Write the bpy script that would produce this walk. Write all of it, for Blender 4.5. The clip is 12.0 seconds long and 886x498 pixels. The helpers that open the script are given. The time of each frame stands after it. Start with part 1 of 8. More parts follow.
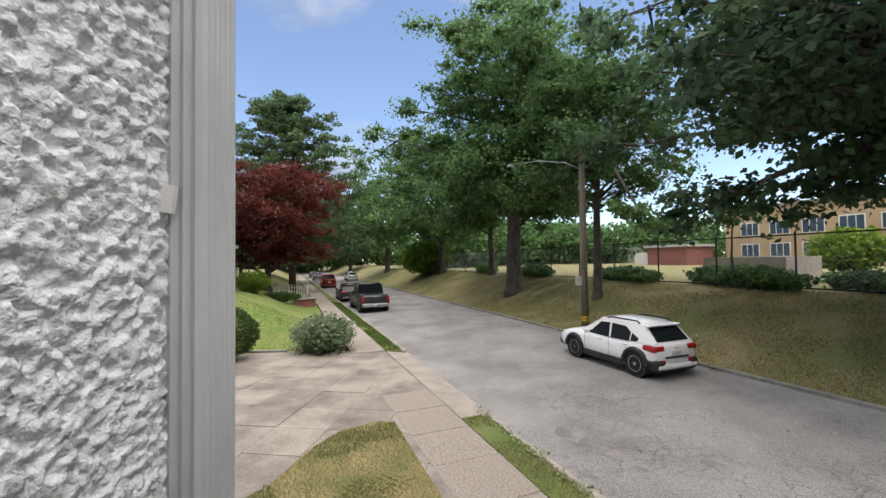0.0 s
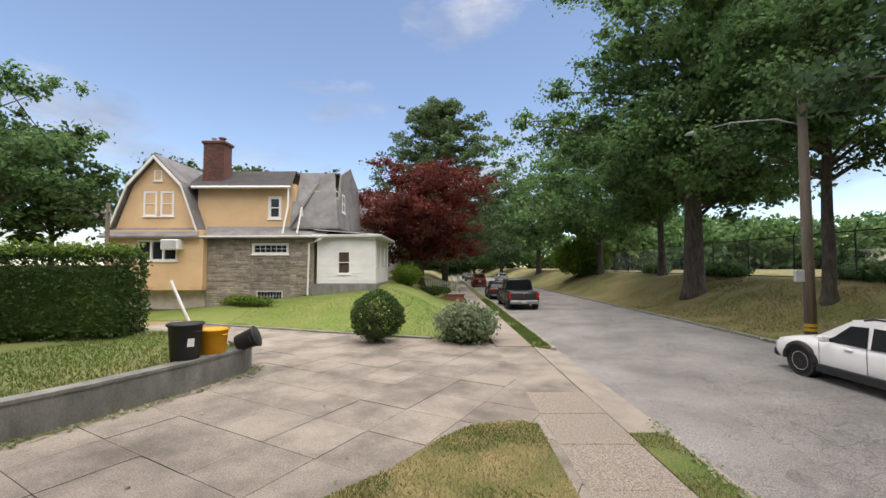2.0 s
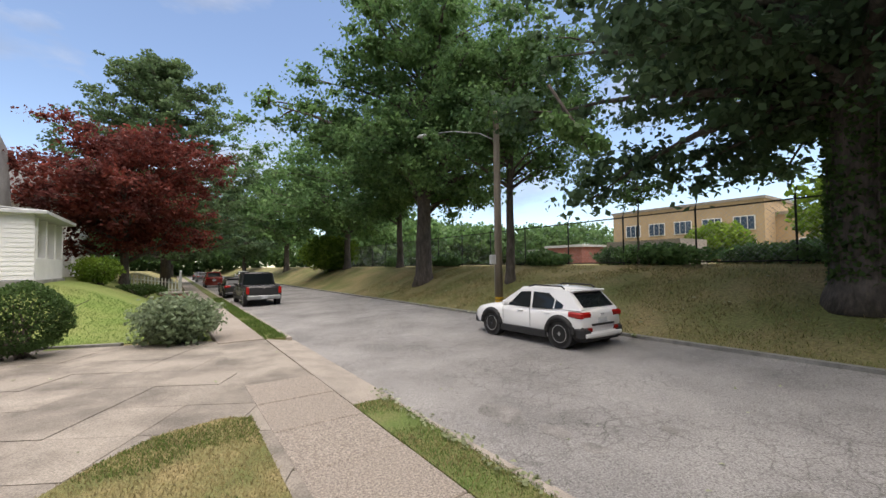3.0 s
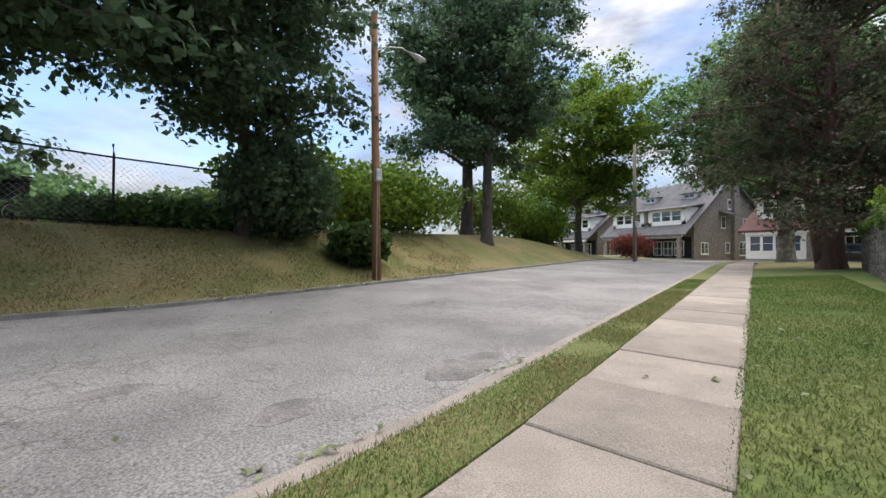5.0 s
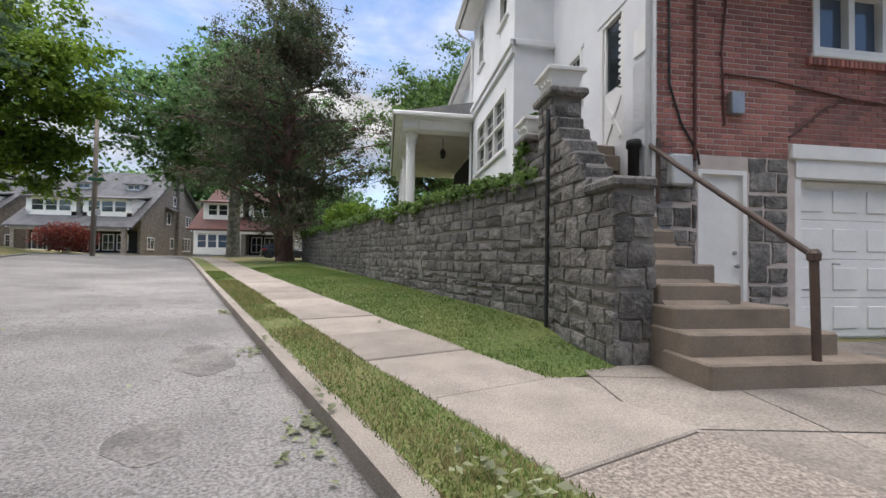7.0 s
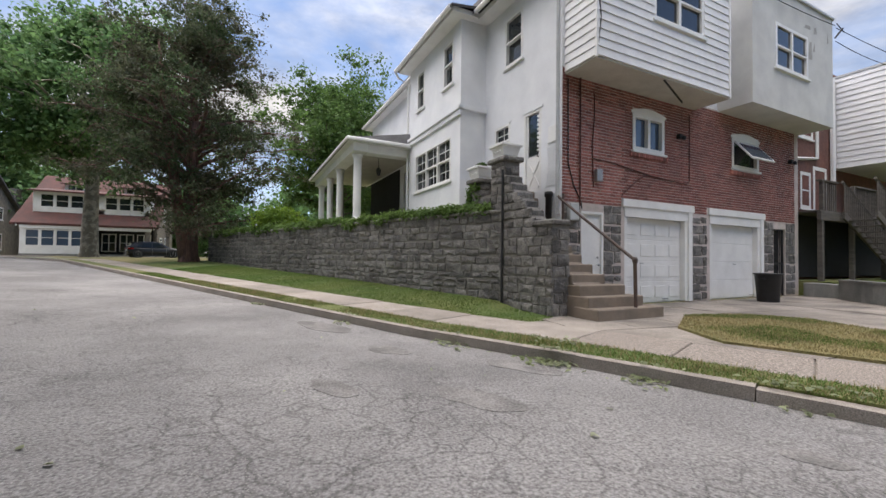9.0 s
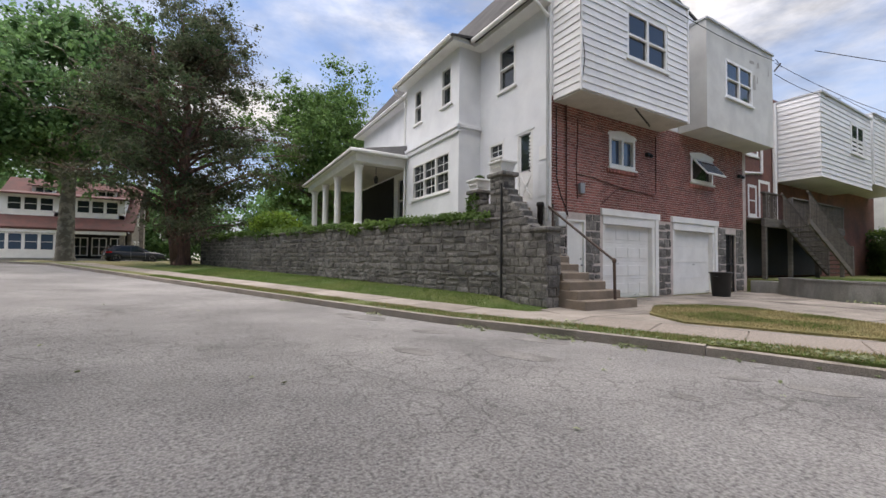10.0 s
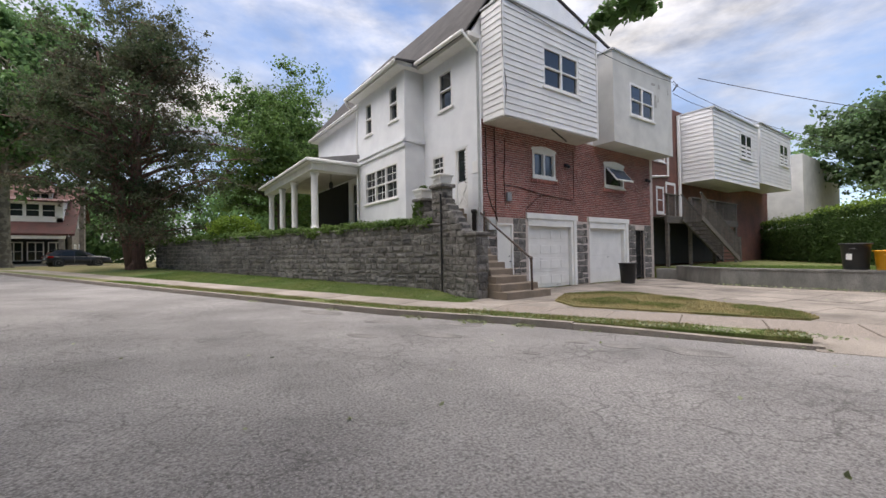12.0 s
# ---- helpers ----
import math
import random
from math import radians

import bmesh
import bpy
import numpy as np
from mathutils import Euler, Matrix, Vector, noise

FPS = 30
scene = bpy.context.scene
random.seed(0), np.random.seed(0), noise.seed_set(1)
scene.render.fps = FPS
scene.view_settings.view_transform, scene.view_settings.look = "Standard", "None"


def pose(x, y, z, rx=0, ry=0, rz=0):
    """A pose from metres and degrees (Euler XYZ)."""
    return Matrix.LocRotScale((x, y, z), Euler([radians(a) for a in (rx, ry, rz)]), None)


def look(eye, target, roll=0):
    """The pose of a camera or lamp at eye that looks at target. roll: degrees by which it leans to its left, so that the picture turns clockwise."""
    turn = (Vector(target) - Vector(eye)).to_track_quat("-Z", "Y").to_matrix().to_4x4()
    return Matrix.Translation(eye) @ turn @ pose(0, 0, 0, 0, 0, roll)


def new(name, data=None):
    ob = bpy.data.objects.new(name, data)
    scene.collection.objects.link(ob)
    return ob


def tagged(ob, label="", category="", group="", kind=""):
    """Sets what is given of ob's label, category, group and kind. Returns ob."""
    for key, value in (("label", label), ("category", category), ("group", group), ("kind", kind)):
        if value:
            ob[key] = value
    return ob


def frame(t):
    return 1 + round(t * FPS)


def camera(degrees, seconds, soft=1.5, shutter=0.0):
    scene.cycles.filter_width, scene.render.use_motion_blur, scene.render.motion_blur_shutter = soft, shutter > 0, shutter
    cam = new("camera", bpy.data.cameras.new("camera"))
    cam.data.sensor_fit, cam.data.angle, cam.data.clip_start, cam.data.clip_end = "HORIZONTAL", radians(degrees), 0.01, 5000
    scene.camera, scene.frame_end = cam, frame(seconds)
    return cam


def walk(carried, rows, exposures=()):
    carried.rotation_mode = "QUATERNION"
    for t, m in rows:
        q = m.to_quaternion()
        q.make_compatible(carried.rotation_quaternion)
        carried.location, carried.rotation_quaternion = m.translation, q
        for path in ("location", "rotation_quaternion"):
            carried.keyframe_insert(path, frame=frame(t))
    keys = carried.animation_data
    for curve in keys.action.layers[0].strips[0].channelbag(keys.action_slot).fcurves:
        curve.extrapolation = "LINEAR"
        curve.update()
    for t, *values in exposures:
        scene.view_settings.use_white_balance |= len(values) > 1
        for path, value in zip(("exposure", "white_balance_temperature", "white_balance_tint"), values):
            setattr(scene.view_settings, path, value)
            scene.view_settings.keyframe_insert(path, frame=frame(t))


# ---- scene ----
cam = camera(95.3, 12.0)
# seconds, x, y, z, yaw, pitch, roll
PATH = [
    (0.0, 0.33, -0.615, 3.348, 0, 1.6, 0.8),
    (0.5, 0.325, -0.29, 3.305, 7.1, 1.8, 0.8),
    (1.0, 0.31, 0.09, 3.133, 15.9, 2.1, 0.7),
    (1.5, 0.268, 0.467, 2.948, 22.9, 2.4, 0.2),
    (2.0, 0.297, 0.828, 2.659, 21.3, 2.5, 0.1),
    (2.5, 0.48, 1.205, 2.389, 8.6, 2.6, 0.3),
    (3.0, 0.645, 1.591, 2.119, -12.8, 2.3, 0.7),
    (3.5, 0.85, 1.871, 1.794, -39.8, 1.6, 0.9),
    (5.5, 1.666, 2.961, 1.152, -138.9, 1.0, -0.7),
    (6.0, 2.139, 3.576, 1.21, -159.3, 1.0, -0.8),
    (6.5, 2.773, 4.265, 1.179, -175.7, 1.1, -0.9),
    (7.0, 3.486, 4.876, 1.048, -187.9, 1.3, -0.9),
    (7.5, 4.198, 5.411, 1.071, -196.7, 1.6, -1.0),
    (9.5, 7.401, 7.668, 1.109, -207.9, 1.5, -0.7),
    (10.0, 8.07, 8.025, 1.035, -210.2, 1.9, -0.6),
    (10.5, 8.693, 8.572, 1.109, -212.2, 1.7, -0.2),
    (11.0, 9.162, 8.903, 1.21, -214.3, 1.2, -0.1),
    (11.5, 9.258, 9.308, 1.389, -215.6, 1, 0.3),
    (12.0, 8.716, 9.805, 1.273, -215.9, 0.8, 1.0),
]
EXPOSURES = [(0.0, 1.05, 7350, 12), (2.5, 0.99, 7700, 13), (3.7, 1.2, 7350, 13), (5.3, 1.2, 7050, 13), (7.5, 1.15, 7000, 13), (9.5, 1.05, 7150, 14), (12.0, 1.05, 7250, 15)]
walk(cam, [(t, pose(x, y, z, 90 + pitch, roll, yaw)) for t, x, y, z, yaw, pitch, roll in PATH], EXPOSURES)

# ---- light ----
SUN_EL, SUN_ROT = radians(78), radians(110)
world = bpy.data.worlds.new("sky_world")
scene.world = world
world.use_nodes = True
wn, wl = world.node_tree.nodes, world.node_tree.links
wn.clear()


def wnode(kind, **inputs):
    n = wn.new(kind)
    for key, value in inputs.items():
        n.inputs[key].default_value = value
    return n


w_out, w_bg = wn.new("ShaderNodeOutputWorld"), wn.new("ShaderNodeBackground")
w_sky = wn.new("ShaderNodeTexSky")
w_sky.sky_type, w_sky.sun_disc = "NISHITA", False
w_sky.sun_elevation, w_sky.sun_rotation = SUN_EL, SUN_ROT
w_sky.air_density, w_sky.dust_density, w_sky.ozone_density = 0.8, 0.1, 3.0
w_tc = wn.new("ShaderNodeTexCoord")
w_map = wn.new("ShaderNodeMapping")
w_map.inputs["Scale"].default_value = (1.0, 1.0, 2.6)
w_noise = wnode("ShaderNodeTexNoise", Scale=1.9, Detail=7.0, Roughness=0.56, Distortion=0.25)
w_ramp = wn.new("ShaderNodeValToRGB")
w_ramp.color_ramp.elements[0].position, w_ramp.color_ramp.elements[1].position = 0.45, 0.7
w_noise2 = wnode("ShaderNodeTexNoise", Scale=4.5, Detail=6.0, Roughness=0.6)
w_cloud = wn.new("ShaderNodeMix")
w_cloud.data_type = "RGBA"
w_cloud.inputs[6].default_value, w_cloud.inputs[7].default_value = (0.95, 1.03, 1.16, 1), (2.6, 2.7, 2.85, 1)
w_mix = wn.new("ShaderNodeMix")
w_mix.data_type = "RGBA"
wl.new(w_tc.outputs["Generated"], w_map.inputs["Vector"])
wl.new(w_map.outputs["Vector"], w_noise.inputs["Vector"])
wl.new(w_map.outputs["Vector"], w_noise2.inputs["Vector"])
w_lumps = wn.new("ShaderNodeMapRange")
w_lumps.inputs["From Min"].default_value, w_lumps.inputs["From Max"].default_value = 0.36, 0.64
wl.new(w_noise2.outputs["Fac"], w_lumps.inputs["Value"])
wl.new(w_lumps.outputs["Result"], w_cloud.inputs["Factor"])
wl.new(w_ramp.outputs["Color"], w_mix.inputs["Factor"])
wl.new(w_sky.outputs["Color"], w_mix.inputs[6])
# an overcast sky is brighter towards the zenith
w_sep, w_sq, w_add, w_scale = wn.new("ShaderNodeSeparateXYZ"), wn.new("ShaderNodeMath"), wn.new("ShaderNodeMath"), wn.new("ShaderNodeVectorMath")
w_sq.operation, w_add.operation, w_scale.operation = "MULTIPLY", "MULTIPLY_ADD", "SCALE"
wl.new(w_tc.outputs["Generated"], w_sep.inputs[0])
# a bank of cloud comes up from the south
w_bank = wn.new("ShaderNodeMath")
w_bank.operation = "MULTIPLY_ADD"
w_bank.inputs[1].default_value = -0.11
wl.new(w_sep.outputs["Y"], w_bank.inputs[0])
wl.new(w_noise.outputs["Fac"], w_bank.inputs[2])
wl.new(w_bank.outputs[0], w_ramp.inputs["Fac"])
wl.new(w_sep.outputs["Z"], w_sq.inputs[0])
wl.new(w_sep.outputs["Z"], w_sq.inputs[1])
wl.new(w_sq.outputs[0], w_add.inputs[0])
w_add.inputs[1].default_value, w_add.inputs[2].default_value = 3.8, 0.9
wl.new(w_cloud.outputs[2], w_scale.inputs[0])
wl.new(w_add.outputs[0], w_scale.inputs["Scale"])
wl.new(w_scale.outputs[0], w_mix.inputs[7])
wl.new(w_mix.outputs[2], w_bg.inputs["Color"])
w_bg.inputs["Strength"].default_value = 0.13
wl.new(w_bg.outputs["Background"], w_out.inputs["Surface"])

sun = new("sun", bpy.data.lights.new("sun", "SUN"))
sun.data.energy, sun.data.angle, sun.data.color = 3.0, radians(95), (1.0, 0.985, 0.965)
sun.matrix_world = look((0, 0, 50), (-50 * math.cos(SUN_EL) * math.sin(SUN_ROT), -50 * math.cos(SUN_EL) * math.cos(SUN_ROT), 50 - 50 * math.sin(SUN_EL)))

# ---- materials ----
def lin(h):
    """Linear colour from a hex string."""
    v = [int(h[i:i + 2], 16) / 255 for i in (0, 2, 4)]
    return tuple(c / 12.92 if c <= 0.04045 else ((c + 0.055) / 1.055) ** 2.4 for c in v)


def mat(name, col, col2=None, rough=0.8, scale=3.0, fine=40.0, bump=0.3, metal=0.0, var=0.12, obj_var=0.0, island=0.0, stretch=(1, 1, 1), mix=(0.35, 0.65), depth=0.01, spec=0.5):
    """A surface: broad patches from col to col2, fine grain, bump, and a change from object to object or island to island."""
    m = bpy.data.materials.new(name)
    m.use_nodes = True
    n, l = m.node_tree.nodes, m.node_tree.links
    b = n["Principled BSDF"]
    b.inputs["Roughness"].default_value, b.inputs["Metallic"].default_value = rough, metal
    b.inputs["Specular IOR Level"].default_value = spec
    tc, mp = n.new("ShaderNodeTexCoord"), n.new("ShaderNodeMapping")
    mp.inputs["Scale"].default_value = stretch
    l.new(tc.outputs["Object"], mp.inputs["Vector"])
    a, f = n.new("ShaderNodeTexNoise"), n.new("ShaderNodeTexNoise")
    a.inputs["Scale"].default_value, a.inputs["Detail"].default_value, a.inputs["Roughness"].default_value = scale, 4, 0.6
    f.inputs["Scale"].default_value, f.inputs["Detail"].default_value = fine, 3
    ramp = n.new("ShaderNodeMapRange")
    ramp.inputs["From Min"].default_value, ramp.inputs["From Max"].default_value = mix
    mx = n.new("ShaderNodeMix")
    mx.data_type = "RGBA"
    mx.inputs[6].default_value = (*col, 1)
    mx.inputs[7].default_value = (*(col2 or [c * 0.72 for c in col]), 1)
    for t in (a, f):
        l.new(mp.outputs["Vector"], t.inputs["Vector"])
    l.new(a.outputs["Fac"], ramp.inputs["Value"])
    l.new(ramp.outputs["Result"], mx.inputs["Factor"])
    hsv = n.new("ShaderNodeHueSaturation")
    g = n.new("ShaderNodeMapRange")
    g.inputs["From Min"].default_value, g.inputs["From Max"].default_value = 0.25, 0.75
    g.inputs["To Min"].default_value, g.inputs["To Max"].default_value = 1 - var, 1 + var
    l.new(f.outputs["Fac"], g.inputs["Value"])
    value = g.outputs["Result"]
    for amount, source, socket in ((obj_var, "ShaderNodeObjectInfo", "Random"), (island, "ShaderNodeNewGeometry", "Random Per Island")):
        if amount:
            o, r, mul = n.new(source), n.new("ShaderNodeMapRange"), n.new("ShaderNodeMath")
            r.inputs["To Min"].default_value, r.inputs["To Max"].default_value = 1 - amount, 1 + amount
            mul.operation = "MULTIPLY"
            l.new(o.outputs[socket], r.inputs["Value"])
            l.new(r.outputs["Result"], mul.inputs[0])
            l.new(value, mul.inputs[1])
            value = mul.outputs[0]
    l.new(value, hsv.inputs["Value"])
    l.new(mx.outputs[2], hsv.inputs["Color"])
    l.new(hsv.outputs["Color"], b.inputs["Base Color"])
    if bump:
        bp = n.new("ShaderNodeBump")
        bp.inputs["Strength"].default_value, bp.inputs["Distance"].default_value = bump, depth
        l.new(f.outputs["Fac"], bp.inputs["Height"])
        l.new(bp.outputs["Normal"], b.inputs["Normal"])
    return m


def leaf_mat(name, col, col2, island=0.35):
    m = mat(name, col, col2, rough=0.6, scale=0.5, fine=2.0, bump=0, var=0.2, island=island, spec=0.25)
    n, l = m.node_tree.nodes, m.node_tree.links
    b = n["Principled BSDF"]
    tr, add, out = n.new("ShaderNodeBsdfTranslucent"), n.new("ShaderNodeMixShader"), n["Material Output"]
    l.new(b.inputs["Base Color"].links[0].from_socket, tr.inputs["Color"])
    add.inputs["Fac"].default_value = 0.48
    l.new(b.outputs["BSDF"], add.inputs[1])
    l.new(tr.outputs["BSDF"], add.inputs[2])
    l.new(add.outputs["Shader"], out.inputs["Surface"])
    return m


def glass_mat(name, tint=(0.02, 0.025, 0.03), spec=0.7):
    m = bpy.data.materials.new(name)
    m.use_nodes = True
    b = m.node_tree.nodes["Principled BSDF"]
    b.inputs["Base Color"].default_value = (*tint, 1)
    b.inputs["Roughness"].default_value = 0.04
    b.inputs["Specular IOR Level"].default_value = spec
    return m


def asphalt_mat():
    """Worn asphalt: pale aggregate, broad stains and fine branching cracks."""
    m = mat("asphalt", (0.3, 0.287, 0.28), (0.18, 0.173, 0.17), rough=0.92, scale=0.45, fine=48, bump=1.0, var=0.6, depth=0.02)
    n, l = m.node_tree.nodes, m.node_tree.links
    b = n["Principled BSDF"]
    src = b.inputs["Base Color"].links[0].from_socket
    tc = n.new("ShaderNodeTexCoord")
    warp = n.new("ShaderNodeTexNoise")
    warp.inputs["Scale"].default_value, warp.inputs["Detail"].default_value = 1.3, 5
    mixv = n.new("ShaderNodeMix")
    mixv.data_type = "RGBA"
    mixv.inputs["Factor"].default_value = 0.35
    l.new(tc.outputs["Object"], warp.inputs["Vector"])
    l.new(tc.outputs["Object"], mixv.inputs[6])
    l.new(warp.outputs["Color"], mixv.inputs[7])
    last = src
    for scale, width, dark, gate in ((0.9, 0.009, 0.5, 0.5), (5.5, 0.045, 0.45, 0.46)):
        v = n.new("ShaderNodeTexVoronoi")
        v.feature = "DISTANCE_TO_EDGE"
        v.inputs["Scale"].default_value = scale
        l.new(mixv.outputs[2], v.inputs["Vector"])
        r = n.new("ShaderNodeMapRange")
        r.inputs["From Max"].default_value = width
        r.inputs["To Min"].default_value, r.inputs["To Max"].default_value = 1.0, 0.0
        l.new(v.outputs["Distance"], r.inputs["Value"])
        area = n.new("ShaderNodeTexNoise")
        area.inputs["Scale"].default_value, area.inputs["Detail"].default_value = 0.35, 3
        l.new(tc.outputs["Object"], area.inputs["Vector"])
        ar = n.new("ShaderNodeMapRange")
        ar.inputs["From Min"].default_value, ar.inputs["From Max"].default_value = gate - 0.04, gate + 0.08
        l.new(area.outputs["Fac"], ar.inputs["Value"])
        mul = n.new("ShaderNodeMath")
        mul.operation = "MULTIPLY"
        l.new(r.outputs["Result"], mul.inputs[0])
        l.new(ar.outputs["Result"], mul.inputs[1])
        mx = n.new("ShaderNodeMix")
        mx.data_type = "RGBA"
        mx.inputs[7].default_value = (0.045, 0.042, 0.04, 1)
        sc = n.new("ShaderNodeMath")
        sc.operation = "MULTIPLY"
        sc.inputs[1].default_value = dark
        l.new(mul.outputs[0], sc.inputs[0])
        l.new(sc.outputs[0], mx.inputs["Factor"])
        l.new(last, mx.inputs[6])
        last = mx.outputs[2]
    sp = n.new("ShaderNodeTexVoronoi")
    sp.inputs["Scale"].default_value = 55
    l.new(tc.outputs["Object"], sp.inputs["Vector"])
    pr = n.new("ShaderNodeMapRange")
    pr.inputs["From Min"].default_value, pr.inputs["From Max"].default_value = 0.16, 0.3
    pr.inputs["To Min"].default_value, pr.inputs["To Max"].default_value = 0.8, 0.0
    l.new(sp.outputs["Distance"], pr.inputs["Value"])
    mx = n.new("ShaderNodeMix")
    mx.data_type = "RGBA"
    mx.inputs[7].default_value = (0.4, 0.38, 0.36, 1)
    l.new(pr.outputs["Result"], mx.inputs["Factor"])
    l.new(last, mx.inputs[6])
    l.new(mx.outputs[2], b.inputs["Base Color"])
    return m


M_ASPHALT = asphalt_mat()
M_PATCH = mat("asphalt_patch", (0.15, 0.142, 0.137), (0.27, 0.255, 0.244), rough=0.92, scale=3, fine=48, bump=0.9, var=0.45, depth=0.02)
M_CONCRETE = mat("concrete", (0.335, 0.293, 0.255), (0.235, 0.207, 0.18), rough=0.9, scale=1.6, fine=90, bump=0.8, var=0.42, obj_var=0.14, mix=(0.38, 0.72))
M_DRIVE = mat("stained_drive", (0.3, 0.264, 0.228), (0.14, 0.123, 0.107), rough=0.92, scale=0.7, fine=55, bump=0.8, var=0.4, obj_var=0.09, mix=(0.4, 0.66))
M_DIRT = mat("joint_dirt", (0.1, 0.085, 0.06), (0.06, 0.055, 0.035), rough=0.95, scale=3, fine=50, bump=0.6, var=0.3)
M_ROOF_DARK = mat("dark_shingles", (0.075, 0.072, 0.072), (0.05, 0.048, 0.05), rough=0.9, scale=1.2, fine=14, bump=0.3, spec=0.15)
M_ROOF_GREY = mat("grey_shingles", (0.13, 0.13, 0.135), (0.085, 0.085, 0.09), rough=0.9, scale=1.2, fine=14, bump=0.3, spec=0.2)
M_AGGREGATE = mat("exposed_aggregate", (0.38, 0.325, 0.28), (0.19, 0.163, 0.142), rough=0.9, scale=58, fine=34, bump=1.0, var=0.4, depth=0.03, mix=(0.4, 0.6))
M_CONC_GREY = mat("grey_concrete", (0.26, 0.255, 0.24), (0.15, 0.15, 0.14), rough=0.9, scale=2.0, fine=50, bump=0.4, var=0.2, stretch=(1, 1, 0.4))
M_GRASS = mat("grass_ground", (0.1, 0.145, 0.035), (0.175, 0.165, 0.065), rough=0.95, scale=0.9, fine=30, bump=0.8, var=0.4, depth=0.03)
M_BANK = mat("dry_bank", (0.13, 0.145, 0.045), (0.25, 0.2, 0.095), rough=0.95, scale=0.45, fine=14, bump=0.8, var=0.35, depth=0.04)
M_ISLAND = mat("parched_lawn", (0.13, 0.14, 0.045), (0.27, 0.215, 0.1), rough=0.95, scale=1.3, fine=34, bump=0.8, var=0.4, depth=0.03)
M_LAWN = mat("green_lawn", (0.06, 0.11, 0.022), (0.12, 0.14, 0.04), rough=0.95, scale=0.5, fine=14, bump=0.9, var=0.45, depth=0.03)
M_STUCCO = mat("white_stucco", (0.82, 0.835, 0.86), (0.74, 0.755, 0.785), rough=0.9, scale=1.2, fine=95, bump=0.7, var=0.05, depth=0.015)
M_STUCCO_GREY = mat("grey_stucco", (0.6, 0.6, 0.58), (0.5, 0.5, 0.49), rough=0.9, scale=1.2, fine=45, bump=0.5, var=0.05)
M_WHITE = mat("white_paint", (0.8, 0.8, 0.79), (0.72, 0.72, 0.71), rough=0.5, scale=2.0, fine=30, bump=0.05, var=0.03)
M_SIDING = mat("white_siding", (0.76, 0.76, 0.76), (0.68, 0.68, 0.69), rough=0.55, scale=1.5, fine=20, bump=0.05, var=0.04, obj_var=0.03)
M_MORTAR = mat("mortar", (0.58, 0.5, 0.47), (0.44, 0.39, 0.36), rough=0.95, scale=3, fine=60, bump=0.4)
M_BRICK = mat("red_brick", (0.35, 0.135, 0.112), (0.23, 0.095, 0.083), rough=0.85, scale=1.5, fine=60, bump=0.4, var=0.2, obj_var=0.35, island=0.3)
M_STONE = mat("grey_stone", (0.2, 0.19, 0.178), (0.085, 0.081, 0.079), rough=0.9, scale=4.0, fine=22, bump=1.0, var=0.35, obj_var=0.32, island=0.3, depth=0.025)
M_STONE_MORTAR = mat("dark_mortar", (0.22, 0.205, 0.185), (0.15, 0.14, 0.13), rough=0.95, scale=5, fine=50, bump=0.5)
M_SLATE = mat("slate_roof", (0.2, 0.2, 0.2), (0.13, 0.125, 0.13), rough=0.75, scale=1.5, fine=18, bump=0.5, var=0.2, obj_var=0.15, island=0.25)
M_STEP = mat("step_concrete", (0.25, 0.2, 0.155), (0.18, 0.145, 0.115), rough=0.85, scale=2.5, fine=60, bump=0.3, var=0.15)
M_IRON = mat("black_iron", (0.025, 0.025, 0.027), rough=0.55, scale=5, fine=40, bump=0.15)
M_TRIM_GREY = mat("grey_metal_trim", (0.54, 0.56, 0.57), (0.43, 0.44, 0.45), rough=0.5, scale=2, fine=30, bump=0.05, var=0.04)
M_TAN = mat("tan_stucco", (0.68, 0.475, 0.28), (0.6, 0.41, 0.24), rough=0.9, scale=0.8, fine=40, bump=0.4, var=0.06)
M_FIELD_MORTAR = mat("field_mortar", (0.3, 0.26, 0.215), (0.22, 0.19, 0.16), rough=0.95, scale=3, fine=60, bump=0.4)
M_FIELD = mat("field_stone", (0.3, 0.26, 0.21), (0.18, 0.165, 0.145), rough=0.9, scale=3, fine=20, bump=0.5, var=0.2, obj_var=0.3, island=0.3)
M_DECK = mat("weathered_wood", (0.13, 0.115, 0.1), (0.085, 0.075, 0.068), rough=0.85, scale=2, fine=30, bump=0.4, var=0.2, stretch=(1, 1, 6), obj_var=0.15)
M_POLE = mat("pole_wood", (0.24, 0.2, 0.155), (0.16, 0.135, 0.11), rough=0.9, scale=2, fine=25, bump=0.5, var=0.2, stretch=(4, 4, 0.3))
M_POLE_NEW = mat("orange_pole_wood", (0.33, 0.17, 0.085), (0.23, 0.125, 0.07), rough=0.9, scale=2, fine=25, bump=0.4, var=0.2, stretch=(4, 4, 0.3))
M_BARK = mat("bark", (0.12, 0.1, 0.085), (0.06, 0.05, 0.043), rough=0.95, scale=5, fine=16, bump=1.0, var=0.3, stretch=(1, 1, 0.3), depth=0.04)
M_BARK_RED = mat("reddish_bark", (0.17, 0.095, 0.075), (0.085, 0.05, 0.042), rough=0.95, scale=5, fine=16, bump=1.0, var=0.3, stretch=(1, 1, 0.2), depth=0.04)
M_BARK_PALE = mat("pale_bark", (0.3, 0.27, 0.22), (0.16, 0.14, 0.11), rough=0.9, scale=2.2, fine=9, bump=0.4, var=0.2, mix=(0.45, 0.52))
M_METAL = mat("galvanised", (0.4, 0.41, 0.42), rough=0.45, metal=0.7, scale=3, fine=30, bump=0.05)
